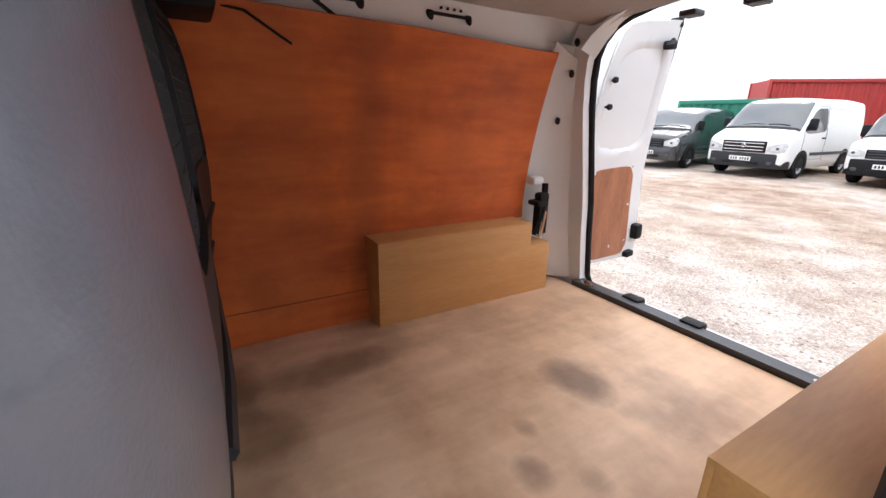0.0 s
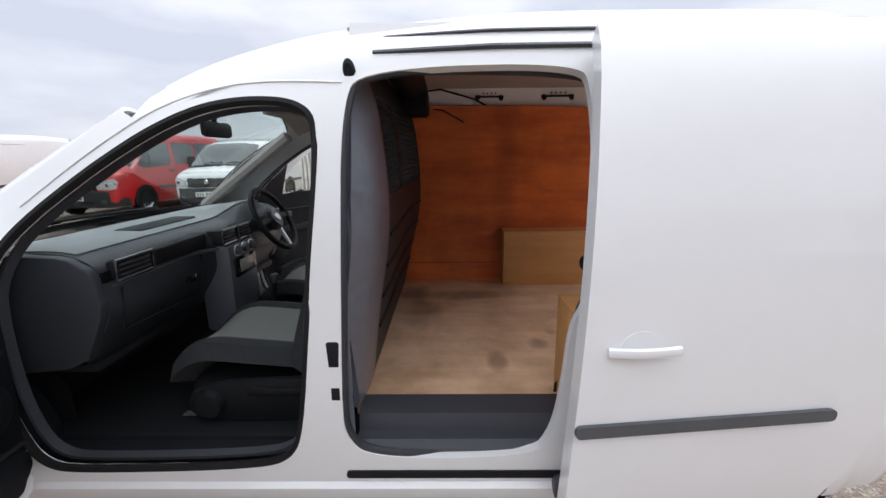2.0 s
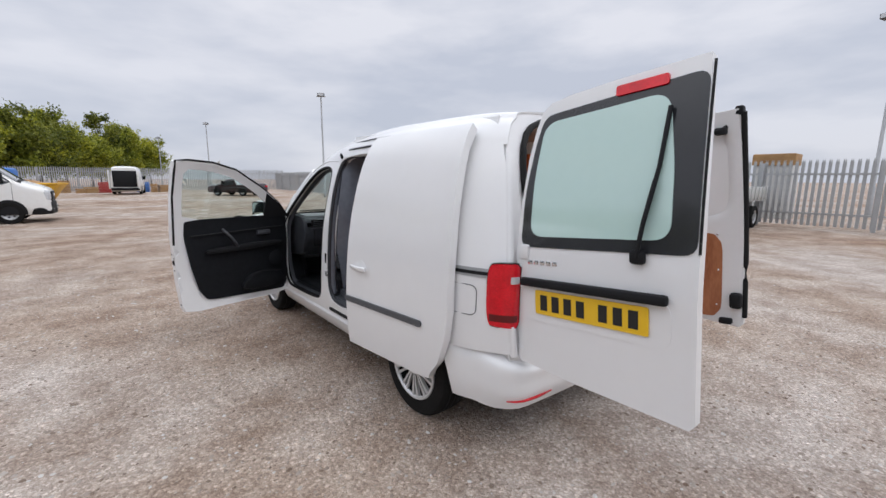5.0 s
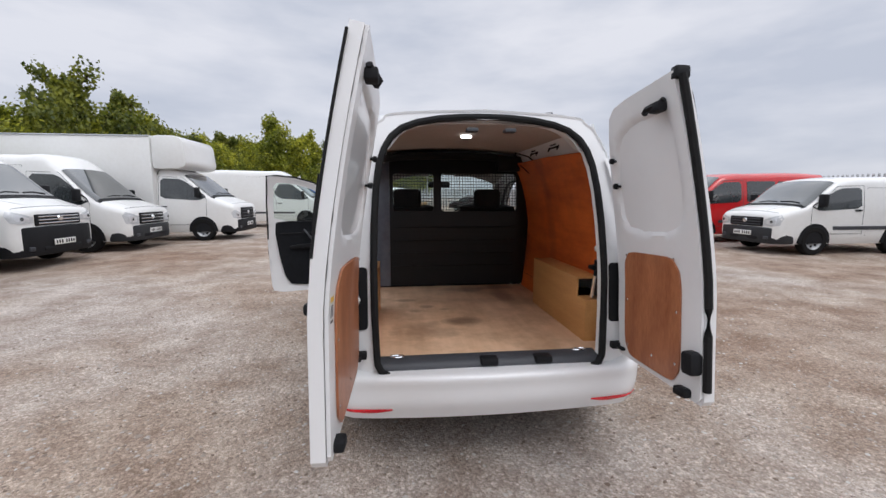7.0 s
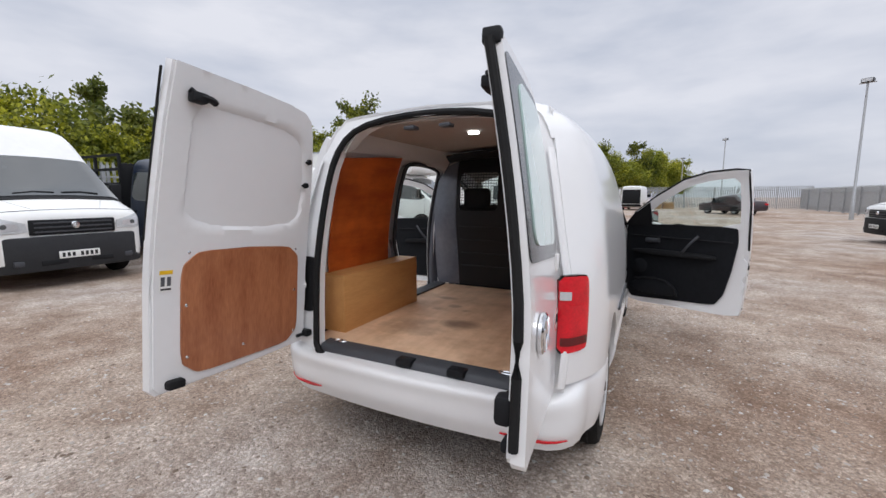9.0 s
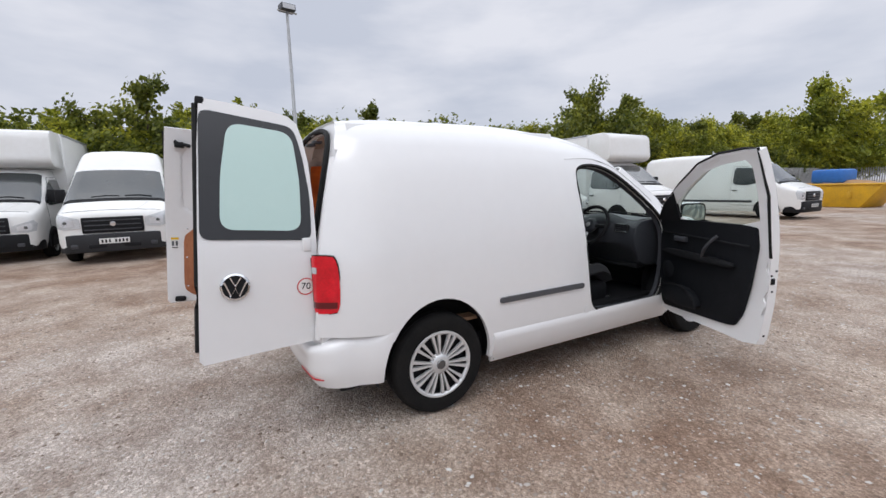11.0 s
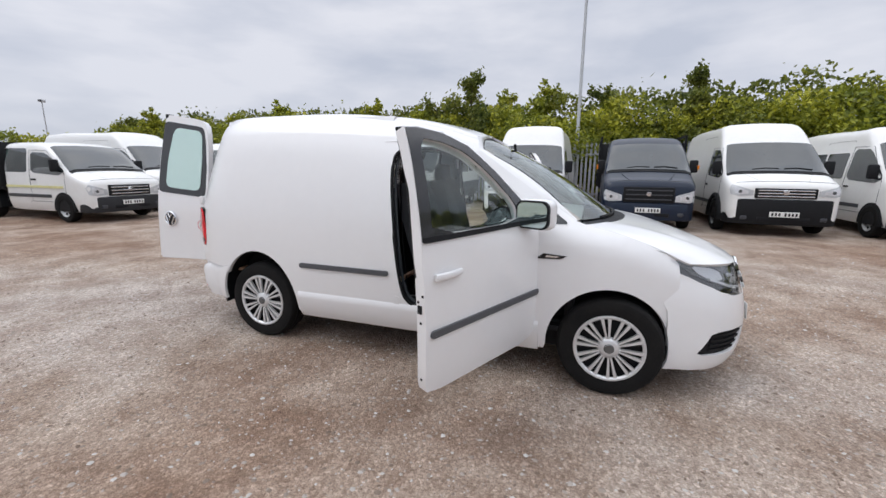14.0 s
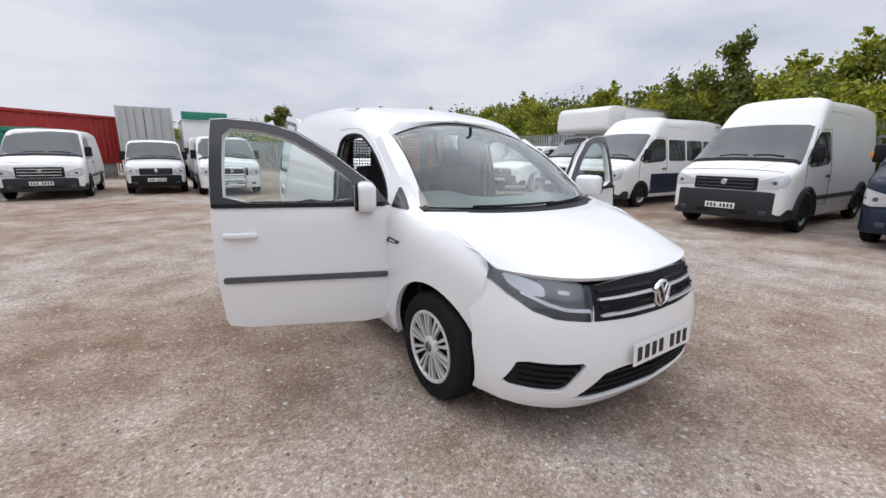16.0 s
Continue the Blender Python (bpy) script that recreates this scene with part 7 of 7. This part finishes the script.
parked_van("minibus", "white minibus with dark blue skirt, parked in the row", place(-8.1, -3.05, E_), 2.0, 5.9, 2.5, hood=1.16, belt=1.33, windows=3, skirt=NAVY, category="minibus", bumper=BUMPER, lamp=(0.75, 1.0))
t, sh = parked_van("box_truck", "white box truck with black bumper, parked in the row", place(-9.5, -5.65, E_), 2.05, 6.9, 2.2, hood=1.18, belt=1.36, cab_only=True, rw=-5.0, category="truck")
luton_box(t, 2.25, 3.1, -2.25, -6.9, PAINT_FAR, True)
parked_van("parked_van", "white panel van with black bumper at the corner of the yard", place(-8.5, -10.7, -60), 2.0, 5.2, 2.3, hood=1.14, belt=1.3)
parked_van("pickup_truck", "white pickup with dark bumper, parked in the row", place(-9.3, -8.15, -82), 1.85, 4.9, 1.78, hood=1.08, belt=1.20, hood_y=-0.95, ws_y=-1.6, category="pickup")
parked_van("parked_van", "navy blue panel van at the back of the yard", place(-14.0, -13.6, -70), 2.0, 5.2, 2.0, paint=NAVY, hood=1.1, belt=1.25)
# row at the back of the yard
parked_van("parked_van", "white panel van with black bumper, parked facing the yard", place(-6.6, -9.9, N_), 2.0, 5.6, 2.45, hood=1.15, belt=1.32, lamp=(0.7, 0.95))
t, sh = parked_van("tipper_truck", "white double-cab tipper truck with a yellow stripe", place(-4.05, -8.85, N_), 1.95, 3.3, 1.98, hood=1.1, belt=1.28, bumper=BUMPER, grille="chrome", windows=1, category="truck", rw=-4.05)
drop_bed(t, 2.0, -3.35, -5.6, 0.85, 1.25, BLACK)
for s in (1, -1):
    part("stripe", sh.side([(-0.9, 0.84), (-0.9, 0.90), (-3.2, 0.90), (-3.2, 0.84)], s, 0.018, 0.01), STRIPEY, t)
t, sh = parked_van("flatbed_truck", "white and blue flatbed truck with a grey body", place(-4.3, -14.7, -5), 1.95, 6.2, 2.1, hood=1.12, belt=1.33, cab_only=True, rw=-4.9, category="truck")
part("cab_back", box(-1.0, -2.75, 0.7, 1.0, -2.25, 2.1, 0.05), BLUEP, t)
drop_bed(t, 2.1, -2.8, -6.2, 0.95, 1.5, GREYC)
parked_van("parked_van", "white van with a chrome bull bar, parked facing the yard", place(0.1, -11.0, N_), 1.9, 4.9, 1.97, hood=1.08, belt=1.22, bumper=PAINT_FAR, bullbar=True)
parked_van("parked_van", "small white van with dark bumper, parked facing the yard", place(2.2, -12.6, N_), 1.75, 4.2, 1.82, hood=1.04, belt=1.16, hood_y=-0.9)
parked_van("parked_van", "white panel van with grey bumper, parked facing the yard", place(4.95, -11.9, N_), 2.0, 5.0, 2.08, hood=1.12, belt=1.28, bumper=BUMPER, grille="chrome")
parked_van("parked_van", "charcoal grey compact van, parked facing the yard", place(7.4, -11.3, 8), 1.82, 4.4, 1.84, hood=1.06, belt=1.18, hood_y=-0.95, ws_y=-1.75, paint=CHAR, bumper=CHAR)
t, sh = parked_van("box_truck", "white box truck with a green header board", place(-0.2, -19.7, N_), 2.1, 6.5, 2.2, hood=1.18, belt=1.36, cab_only=True, category="truck")
luton_box(t, 2.2, 3.1, -2.25, -6.5, PAINT_FAR, False)
part("header_board", box(-1.08, -2.25, 3.1, 1.08, -2.1, 3.5, 0.02), GREENC, t)
# row on the other side
parked_van("minibus", "red minibus with grey bumper, parked facing the yard", place(7.55, 9.5, W_), 2.0, 5.0, 2.05, paint=REDP, bumper=BUMPER, windows=2, category="minibus", grille="chrome")
parked_van("parked_van", "small white van with dark bumper beside the red minibus", place(8.3, 6.8, W_), 1.8, 4.3, 1.83, hood=1.05, belt=1.16, bumper=BUMPER)
parked_van("parked_van", "white van with black grille, parked facing the yard", place(7.0, 13.9, 92), 1.95, 5.0, 2.02, hood=1.14, belt=1.24, hood_y=-0.6, ws_y=-1.3, lamp=(0.82, 1.0), bump=0.72)
t, sh = parked_van("flatbed_truck", "dark grey pickup truck with a flat bed", place(9.7, 2.7, W_), 1.9, 4.9, 2.0, paint=CHAR, cab_only=True, category="truck", rw=-3.6)
drop_bed(t, 1.9, -2.3, -4.6, 0.9, 1.25, GREYC)
t, sh = parked_van("parked_car", "dark maroon saloon car at the far end of the yard", place(5.2, 37.2, 40), 1.8, 4.4, 1.42, hood=0.85, belt=0.95, hood_y=-1.15, ws_y=-1.85, paint=MAROON, bumper=MAROON, category="car", wheel_r=0.31, boot=True)
part("rear_screen", sh.top(-3.02, -3.55, 0.80, 0.84, 0.012), DKGLASS, t)
for s in (1, -1):
    part("tail_lamp", box(s * 0.64 - 0.14, -4.43, 0.70, s * 0.64 + 0.14, -4.34, 0.82, 0.02), REDLENS, t)
t, sh = parked_van("parked_van", "white panel van with its rear doors open, far off", place(0.15, 46.5, -8), 2.0, 5.0, 2.3)
# black panel on the closed tail in place of the shaded load space
part("load_opening", box(-0.82, -5.03, 0.62, 0.82, -4.93, 1.98, 0.05), BLACK, t)
for s in (1, -1):
    part("rear_door", box(s * 0.98 - 0.03, -5.75, 0.50, s * 0.98 + 0.03, -5.0, 2.0, 0.02), PAINT_FAR, t)
part("rear_bumper", box(-0.95, -5.12, 0.36, 0.95, -4.95, 0.58, 0.03), BLACK, t)
rr = random.Random(8)
for k in range(9):
    x, y, w, h = -4.6 + k * 0.95 + rr.uniform(-0.2, 0.2), 48.5 + rr.uniform(-1, 1), rr.uniform(0.5, 1.0), rr.uniform(0.5, 1.5)
    if k in (4, 5):
        continue
    p = thing("pallet_stack", "stack of worn pallets and boards at the far fence", "pallets", m=pose(x, y, 0, 0, 0, rr.uniform(-20, 20)))
    for q in range(int(h / 0.14)):
        part("pallet", box(-w / 2 + rr.uniform(-0.05, 0.05), -0.5, q * 0.14, w / 2, 0.5, q * 0.14 + 0.11, 0.01), (WOODC, GREYC, TARP, REDC)[k % 4] if k % 3 == 0 else WOODC, p)


# ---- containers, skip, fences, lamps
def container(name, label, x, y, heading, L, W, H, mat, z=0.0, door=False):
    t = thing(name, label, "container", "containers", m=pose(x, y, z, 0, 0, heading))
    n = int(L / 0.28)
    bm = bmesh.new()
    pts = []
    for k in range(n):
        y0 = -L / 2 + L * k / n
        d = L / n
        pts += [(y0, 0.0), (y0 + d * 0.35, 0.0), (y0 + d * 0.5, -0.035), (y0 + d * 0.85, -0.035)]
    for s in (1, -1):
        part("corrugated_side", grid(len(pts) - 1, 1, lambda u, v: (s * (W / 2 - 0.02 + pts[min(len(pts) - 1, round(u * (len(pts) - 1)))][1]), pts[min(len(pts) - 1, round(u * (len(pts) - 1)))][0], 0.15 + v * (H - 0.3)), (s, 0, 0), 0.01), mat, t, smooth=False)
        for z0 in (0.0, H - 0.15):
            part("rail", box(s * W / 2 - 0.05, -L / 2, z0, s * W / 2 + 0.02, L / 2, z0 + 0.15, 0.01), mat, t)
        for e in (1, -1):
            part("corner_post", box(s * W / 2 - 0.09, e * L / 2 - 0.09, 0, s * W / 2 + 0.025, e * L / 2 + 0.025, H, 0.01), mat, t)
    part("roof", box(-W / 2 + 0.03, -L / 2 + 0.03, H - 0.06, W / 2 - 0.03, L / 2 - 0.03, H - 0.02), mat, t)
    for e in (1, -1):
        part("end_wall", box(-W / 2 + 0.05, e * (L / 2 - 0.04) - 0.02, 0.05, W / 2 - 0.05, e * (L / 2 - 0.04) + 0.02, H - 0.05), mat, t)
        if door:
            for x0 in (-0.75, -0.4, 0.4, 0.75):
                part("lock_bar", tube([(x0 * W / 2.4, e * (L / 2 + 0.01), 0.1), (x0 * W / 2.4, e * (L / 2 + 0.01), H - 0.1)], 0.022, 6), STEEL, t)
            part("door_gap", box(-0.012, e * L / 2 - 0.03, 0.1, 0.012, e * L / 2 + 0.004, H - 0.1), BLACK, t)
    return t


container("shipping_container", "grey shipping container standing behind the vans", 2.5, -25.5, 0, 6.0, 2.3, 2.6, GREYC, 1.08, True)
container("shipping_container", "red corrugated shipping container behind the vans", 7.3, -25.0, -49, 6.6, 2.4, 2.6, REDC, 0.75)
container("shipping_container", "green covered container behind the vans", 7.2, -16.75, 86, 4.0, 2.2, 2.2, GREENC, 0.0)
for x, y, h, L, z in ((2.5, -25.5, 0, 6.0, 1.08), (7.3, -25.0, -49, 6.6, 0.75)):
    b = part("container_base", box(-1.1, -L / 2 + 0.1, 0, 1.1, L / 2 - 0.1, z, 0.02), GREYC, loc=pose(x, y, 0, 0, 0, h))
    tagged(b, "grey steel base under a container", "base")

sk = thing("skip", "yellow steel skip heaped with rubbish", "skip", m=pose(-5.6, 26.5, -0.14, 0, 0, 80))
part("skip_body", extrude([(-1.2, 0.15), (-2.0, 1.25), (2.0, 1.25), (1.2, 0.15)], -0.9, 0.9, "yz", 0.02), YELLOWS, sk)
part("skip_rim", tube([(-0.92, -2.0, 1.25), (0.92, -2.0, 1.25), (0.92, 2.0, 1.25), (-0.92, 2.0, 1.25)], 0.05, 6, True), YELLOWS, sk)
part("rubbish", grid(10, 14, lambda u, v: ((u - 0.5) * 1.7, (v - 0.5) * 3.7, 1.2 + 0.25 * math.sin(math.pi * u) * math.sin(math.pi * v) + 0.15 * noise.noise(Vector((u * 7, v * 9, 0)))), (0, 0, 1)), WOODC, sk, smooth=False)
part("blue_drum", box(-0.6, -0.3, 1.3, 0.6, 1.1, 2.0, 0.15), TARP, sk, "blue plastic tank")
for s in (1, -1):
    for y in (-0.8, 0.8):
        part("lug", box(s * 0.95 - 0.05, y - 0.08, 0.6, s * 0.95 + 0.05, y + 0.08, 0.9, 0.02), YELLOWS, sk)


def palisade(name, label, a, b, h=2.4, gap=0.155, each=90):
    """Steel palisade fence between two points: pales as parts while they can be told apart, posts and rails."""
    a, b = Vector(a), Vector(b)
    d = b - a
    L, ang = d.length, math.degrees(math.atan2(d.y, d.x))
    f = thing(name, label, "fence", kind="structure", m=pose(a.x, a.y, 0, 0, 0, ang))
    pale = extrude([(-0.042, 0.08), (-0.042, h - 0.12), (-0.020, h), (0, h - 0.10), (0.020, h), (0.042, h - 0.12), (0.042, 0.08)], -0.012, 0.012, "xz")
    me = bpy.data.meshes.new("pale")
    pale.to_mesh(me)
    pale.free()
    me.materials.append(STEEL)
    n = int(L / gap)
    for i in range(min(n, each)):
        o = new("pale", me)
        o.parent = f
        o.location = ((i + 0.5) * gap, 0, 0)
    if n > each:
        vs, fs = [], []
        src_v, src_f = [v.co.copy() for v in me.vertices], [tuple(p.vertices) for p in me.polygons]
        for i in range(each, n):
            k = len(vs)
            vs += [(v.x + (i + 0.5) * gap, v.y, v.z) for v in src_v]
            fs += [tuple(k + q for q in p) for p in src_f]
        m2 = bpy.data.meshes.new("pale_row")
        m2.from_pydata(vs, [], fs)
        m2.materials.append(STEEL)
        o = new("pale_row", m2)
        o.parent = f
        tagged(o, kind="stuff")
    for z in (0.45, h - 0.45):
        part("rail", box(0, 0.02, z - 0.03, L, 0.06, z + 0.03), STEEL, f)
    for i in range(int(L / 2.75) + 1):
        part("post", box(i * 2.75 - 0.05, 0.03, 0, i * 2.75 + 0.05, 0.13, h - 0.1), STEEL, f)
    return f


palisade("fence_east", "galvanised steel palisade fence along the yard", (14.7, -9, 0), (14.7, 51, 0), 2.1, each=120)
palisade("fence_north", "galvanised steel palisade fence at the far end", (15.5, 51, 0), (-22, 51, 0), each=0)
palisade("fence_west", "galvanised steel palisade fence before the hedge", (-13.6, 51, 0), (-13.6, -29.5, 0), each=0)
palisade("fence_south", "galvanised steel palisade fence behind the containers", (-13.6, -29.5, 0), (15.5, -29.5, 0), 2.3, each=0)
for x, y in ((17.2, 2.4),):
    c = thing("pallet_crate", "pale wooden crate seen over the fence", "crate", m=pose(x + 1, y, 0))
    part("steel_stand", box(-0.55, -0.6, 0, 0.55, 0.6, 2.02, 0.02), GREYC, c)
    part("crate_body", box(-0.6, -0.62, 2.02, 0.6, 0.62, 2.45, 0.02), WOODC, c)
    for z in (2.10, 2.23, 2.36):
        part("board", box(-0.63, -0.66, z - 0.07, -0.6, 0.66, z + 0.07), WOODC, c)


def lamp_post(x, y, h, heads=1, turn=0):
    t = thing("lamp_post", "tall grey steel floodlight post", "lamp post", "floodlight posts", m=pose(x, y, 0, 0, 0, turn))
    part("pole", lathe([(0.0, 0.0), (0.11, 0.0), (0.10, 1.2), (0.075, 1.25), (0.05, h), (0.0, h)], 12, "z"), STEEL, t)
    part("bracket", tube([(-0.35, 0, h - 0.02), (0.35, 0, h - 0.02)], 0.035, 6), STEEL, t)
    for k in range(heads):
        sx = 0 if heads == 1 else (-0.38 if k == 0 else 0.38)
        hd = part("floodlight", box(sx - 0.26, -0.2, h - 0.02, sx + 0.26, 0.22, h + 0.20, 0.03), GREYP, t)
        part("lamp_glass", box(sx - 0.22, 0.215, h + 0.01, sx + 0.22, 0.235, h + 0.17), CLEARLENS, hd)


lamp_post(-13.9, 1.86, 8.0, 1, -80)
lamp_post(23.2, 0.1, 8.0, 2, 75)
lamp_post(11.5, 29.4, 7.6, 1, 150)
lamp_post(8.8, 58.0, 8.0, 1, 150)
lamp_post(5.7, 78.5, 7.5, 1, 150)
lamp_post(-25.5, -53.0, 8.0, 1, 20)


# ---- hedge and trees
def tree(name, label, h, spread, leaves, seed, mat, leaf=0.19, tall=1.0, kind_="tree"):
    """A trunk with limbs and a crown of small leaves in uneven clumps."""
    rng = random.Random(seed)
    t = thing(name, label, kind_)
    limbs, clumps = [], []
    trunk = [Vector((0, 0, 0)), Vector((rng.uniform(-.1, .1), rng.uniform(-.1, .1), h * 0.3)), Vector((rng.uniform(-.25, .25), rng.uniform(-.25, .25), h * 0.62)), Vector((rng.uniform(-.3, .3), rng.uniform(-.3, .3), h * 0.93))]
    bm = bmesh.new()
    tr = tube(trunk, 0.10, 7)
    for v in tr.verts:
        k = max(0.15, 1 - v.co.z / h)
        c = trunk[0].lerp(trunk[3], min(1, v.co.z / h))
        v.co.x, v.co.y = c.x + (v.co.x - c.x) * k, c.y + (v.co.y - c.y) * k
    parts_ = [tr]
    for k in range(17):
        z = h * rng.uniform(0.16, 0.97)
        a, ln = rng.uniform(0, 6.28), spread * rng.uniform(0.5, 1.05) * (1.14 - 0.82 * (z / h) ** 1.5)
        p0 = trunk[0].lerp(trunk[3], z / h)
        p2 = p0 + Vector((ln * math.cos(a), ln * math.sin(a), ln * rng.uniform(0.15, 0.8)))
        p1 = p0.lerp(p2, 0.5) + Vector((0, 0, 0.12 * ln))
        parts_.append(tube([p0, p1, p2], 0.028, 5))
        for q in (0.45, 0.8, 1.0):
            clumps.append((p0.lerp(p2, q), rng.uniform(0.30, 0.62) * spread * 0.55 * (1.15 - 0.75 * (z / h) ** 1.5)))
    for q, w_ in ((0.5, 0.50), (0.7, 0.42), (0.85, 0.32), (0.95, 0.22), (1.03, 0.14)):
        clumps.append((trunk[0].lerp(trunk[3], q), w_ * spread * 0.8 * tall))
    shares = [r ** 1.7 for c, r in clumps]
    picks = rng.choices(clumps, shares, k=leaves)
    part("trunk", join(*parts_), BARK, t)
    vs, fs = [], []
    for i in range(leaves):
        c, r = picks[i]
        d = Vector((rng.gauss(0, 1), rng.gauss(0, 1), rng.gauss(0, 0.85)))
        p = c + d.normalized() * r * 1.25 * (rng.random() ** 0.5)
        if rng.random() < 0.12:
            p.z += r * rng.random() * 1.1
        if p.z < 0.15:
            continue
        n = Vector((rng.gauss(0, 1), rng.gauss(0, 1), rng.gauss(0.5, 1))).normalized()
        u = n.orthogonal().normalized()
        w = n.cross(u)
        s = leaf * rng.uniform(0.55, 1.25)
        k = len(vs)
        vs += [p - u * s * 0.5, p + w * s * 0.28 + n * s * 0.06, p + u * s * 0.5, p - w * s * 0.28 + n * s * 0.06]
        fs.append((k, k + 1, k + 2, k + 3))
    me = bpy.data.meshes.new("crown")
    me.from_pydata(vs, [], fs)
    me.materials.append(mat)
    o = new("crown", me)
    o.parent = t
    return t


def hedge_mass(name, label, x0, y0, y1, depth, height, count, seed, mat, leaf=0.19, rise=1.6):
    """A thick unclipped hedge: leaves in lumps, with an uneven top."""
    rng = random.Random(seed)
    vs, fs = [], []
    for i in range(count):
        y = rng.uniform(y0, y1)
        lump = noise.noise(Vector((y * 0.45, seed, 0))) * 0.7 + noise.noise(Vector((y * 1.5, seed, 3))) * 0.35
        top = height + lump + (0.4 if 3 < y < 15 else 0.0) + rise * min(1, max(0, (y - 16) / 4))
        z = 0.1 + (top - 0.1) * rng.random() ** 0.85
        face = 0.45 * noise.noise(Vector((y * 0.9, z * 0.9, seed + 7.0)))
        x = x0 - depth * rng.random() ** 1.6 + face - 0.25 * (z / top) ** 3
        if rng.random() < 0.10:
            z += rng.random() ** 2 * 0.55 * (z / top)
        n = Vector((rng.gauss(0.5, 1), rng.gauss(0, 1), rng.gauss(0.5, 1))).normalized()
        u = n.orthogonal().normalized()
        w = n.cross(u)
        u, w = u * math.cos(i) + w * math.sin(i), w * math.cos(i) - u * math.sin(i)
        s = leaf * rng.uniform(0.55, 1.25)
        p, k = Vector((x, y, z)), len(vs)
        vs += [p - u * s * 0.5, p + w * s * 0.3 + n * s * 0.06, p + u * s * 0.5, p - w * s * 0.3 + n * s * 0.06]
        fs.append((k, k + 1, k + 2, k + 3))
    me = bpy.data.meshes.new(name)
    me.from_pydata(vs, [], fs)
    me.materials.append(mat)
    return tagged(new(name, me), label, "hedge", kind="stuff")


hedge_mass("hedge", "thick olive-green unclipped hedge along the fence", -14.6, -28, 48, 1.6, 3.6, 80000, 2, LEAF)
hedge_mass("hedge", "thick darker green hedge growth behind the fence", -16.0, -28, 48, 1.6, 4.4, 48000, 5, LEAFD, 0.24)
hedge_mass("hedge", "olive-green scrub on the bank beyond the far fence", -36.0, -3, 34, 2.5, 3.5, 34000, 9, LEAF, 0.26, 0.0).matrix_basis = pose(0, 0, 0, 0, 0, 90)
far_tree = tree("round_tree", "dense dark green round tree beyond the far fence", 7.4, 3.0, 15000, 21, LEAFD, 0.34)
far_tree.matrix_basis = pose(-11.4, -54.6, 0)
HEDGE = "leafy green hedge tree behind the parked vans"
protos = [tree("hedge_tree", HEDGE, 4.8, 2.0, 9500, 11, LEAF), tree("hedge_tree", HEDGE, 5.7, 1.8, 9000, 12, LEAFD, tall=0.8), tree("hedge_tree", HEDGE, 4.2, 2.2, 9500, 13, LEAF), tree("hedge_tree", HEDGE, 5.4, 1.7, 8000, 14, LEAF, tall=0.7), tree("hedge_tree", HEDGE, 4.7, 2.2, 9500, 15, LEAFD)]
spots = []
rng = random.Random(3)
for k in range(52):
    y = -27 + k * 1.5 + rng.uniform(-0.4, 0.4)
    spots.append((-16.2 + rng.uniform(-0.9, 0.9), y, rng.uniform(0.78, 1.05) * (1.36 if y > 19 else 1.18 if y > 15 else 0.98)))
for k in range(15):
    y = -20 + k * 4.5 + rng.uniform(-0.5, 0.5)
    spots.append((-18.8 + rng.uniform(-0.8, 0.8), y, rng.uniform(0.85, 1.08)))
for k in range(17):
    spots.append((-17 + k * 1.35 + rng.uniform(-1, 1), 46 + k * 3.0 + rng.uniform(-1, 1), rng.uniform(1.7, 2.1)))
for k in range(36):
    spots.append((-14.9 + rng.uniform(-0.3, 0.3), -24 + k * 2.1, rng.uniform(0.62, 0.78)))
for i, (x, y, s) in enumerate(spots):
    src = protos[rng.choice((0, 0, 1, 2, 2, 3, 4))]
    m = pose(x, y, 0, 0, 0, rng.uniform(0, 360)) @ Matrix.Diagonal((s, s, s * rng.uniform(0.92, 1.1), 1))
    if i < 5:
        protos[i].matrix_basis = m
    else:
        copy_thing(src, Matrix.Identity(4)).matrix_basis = m
for p in bpy.data.objects:
    if p.name.startswith("hedge_tree"):
        p["group"] = "hedge"
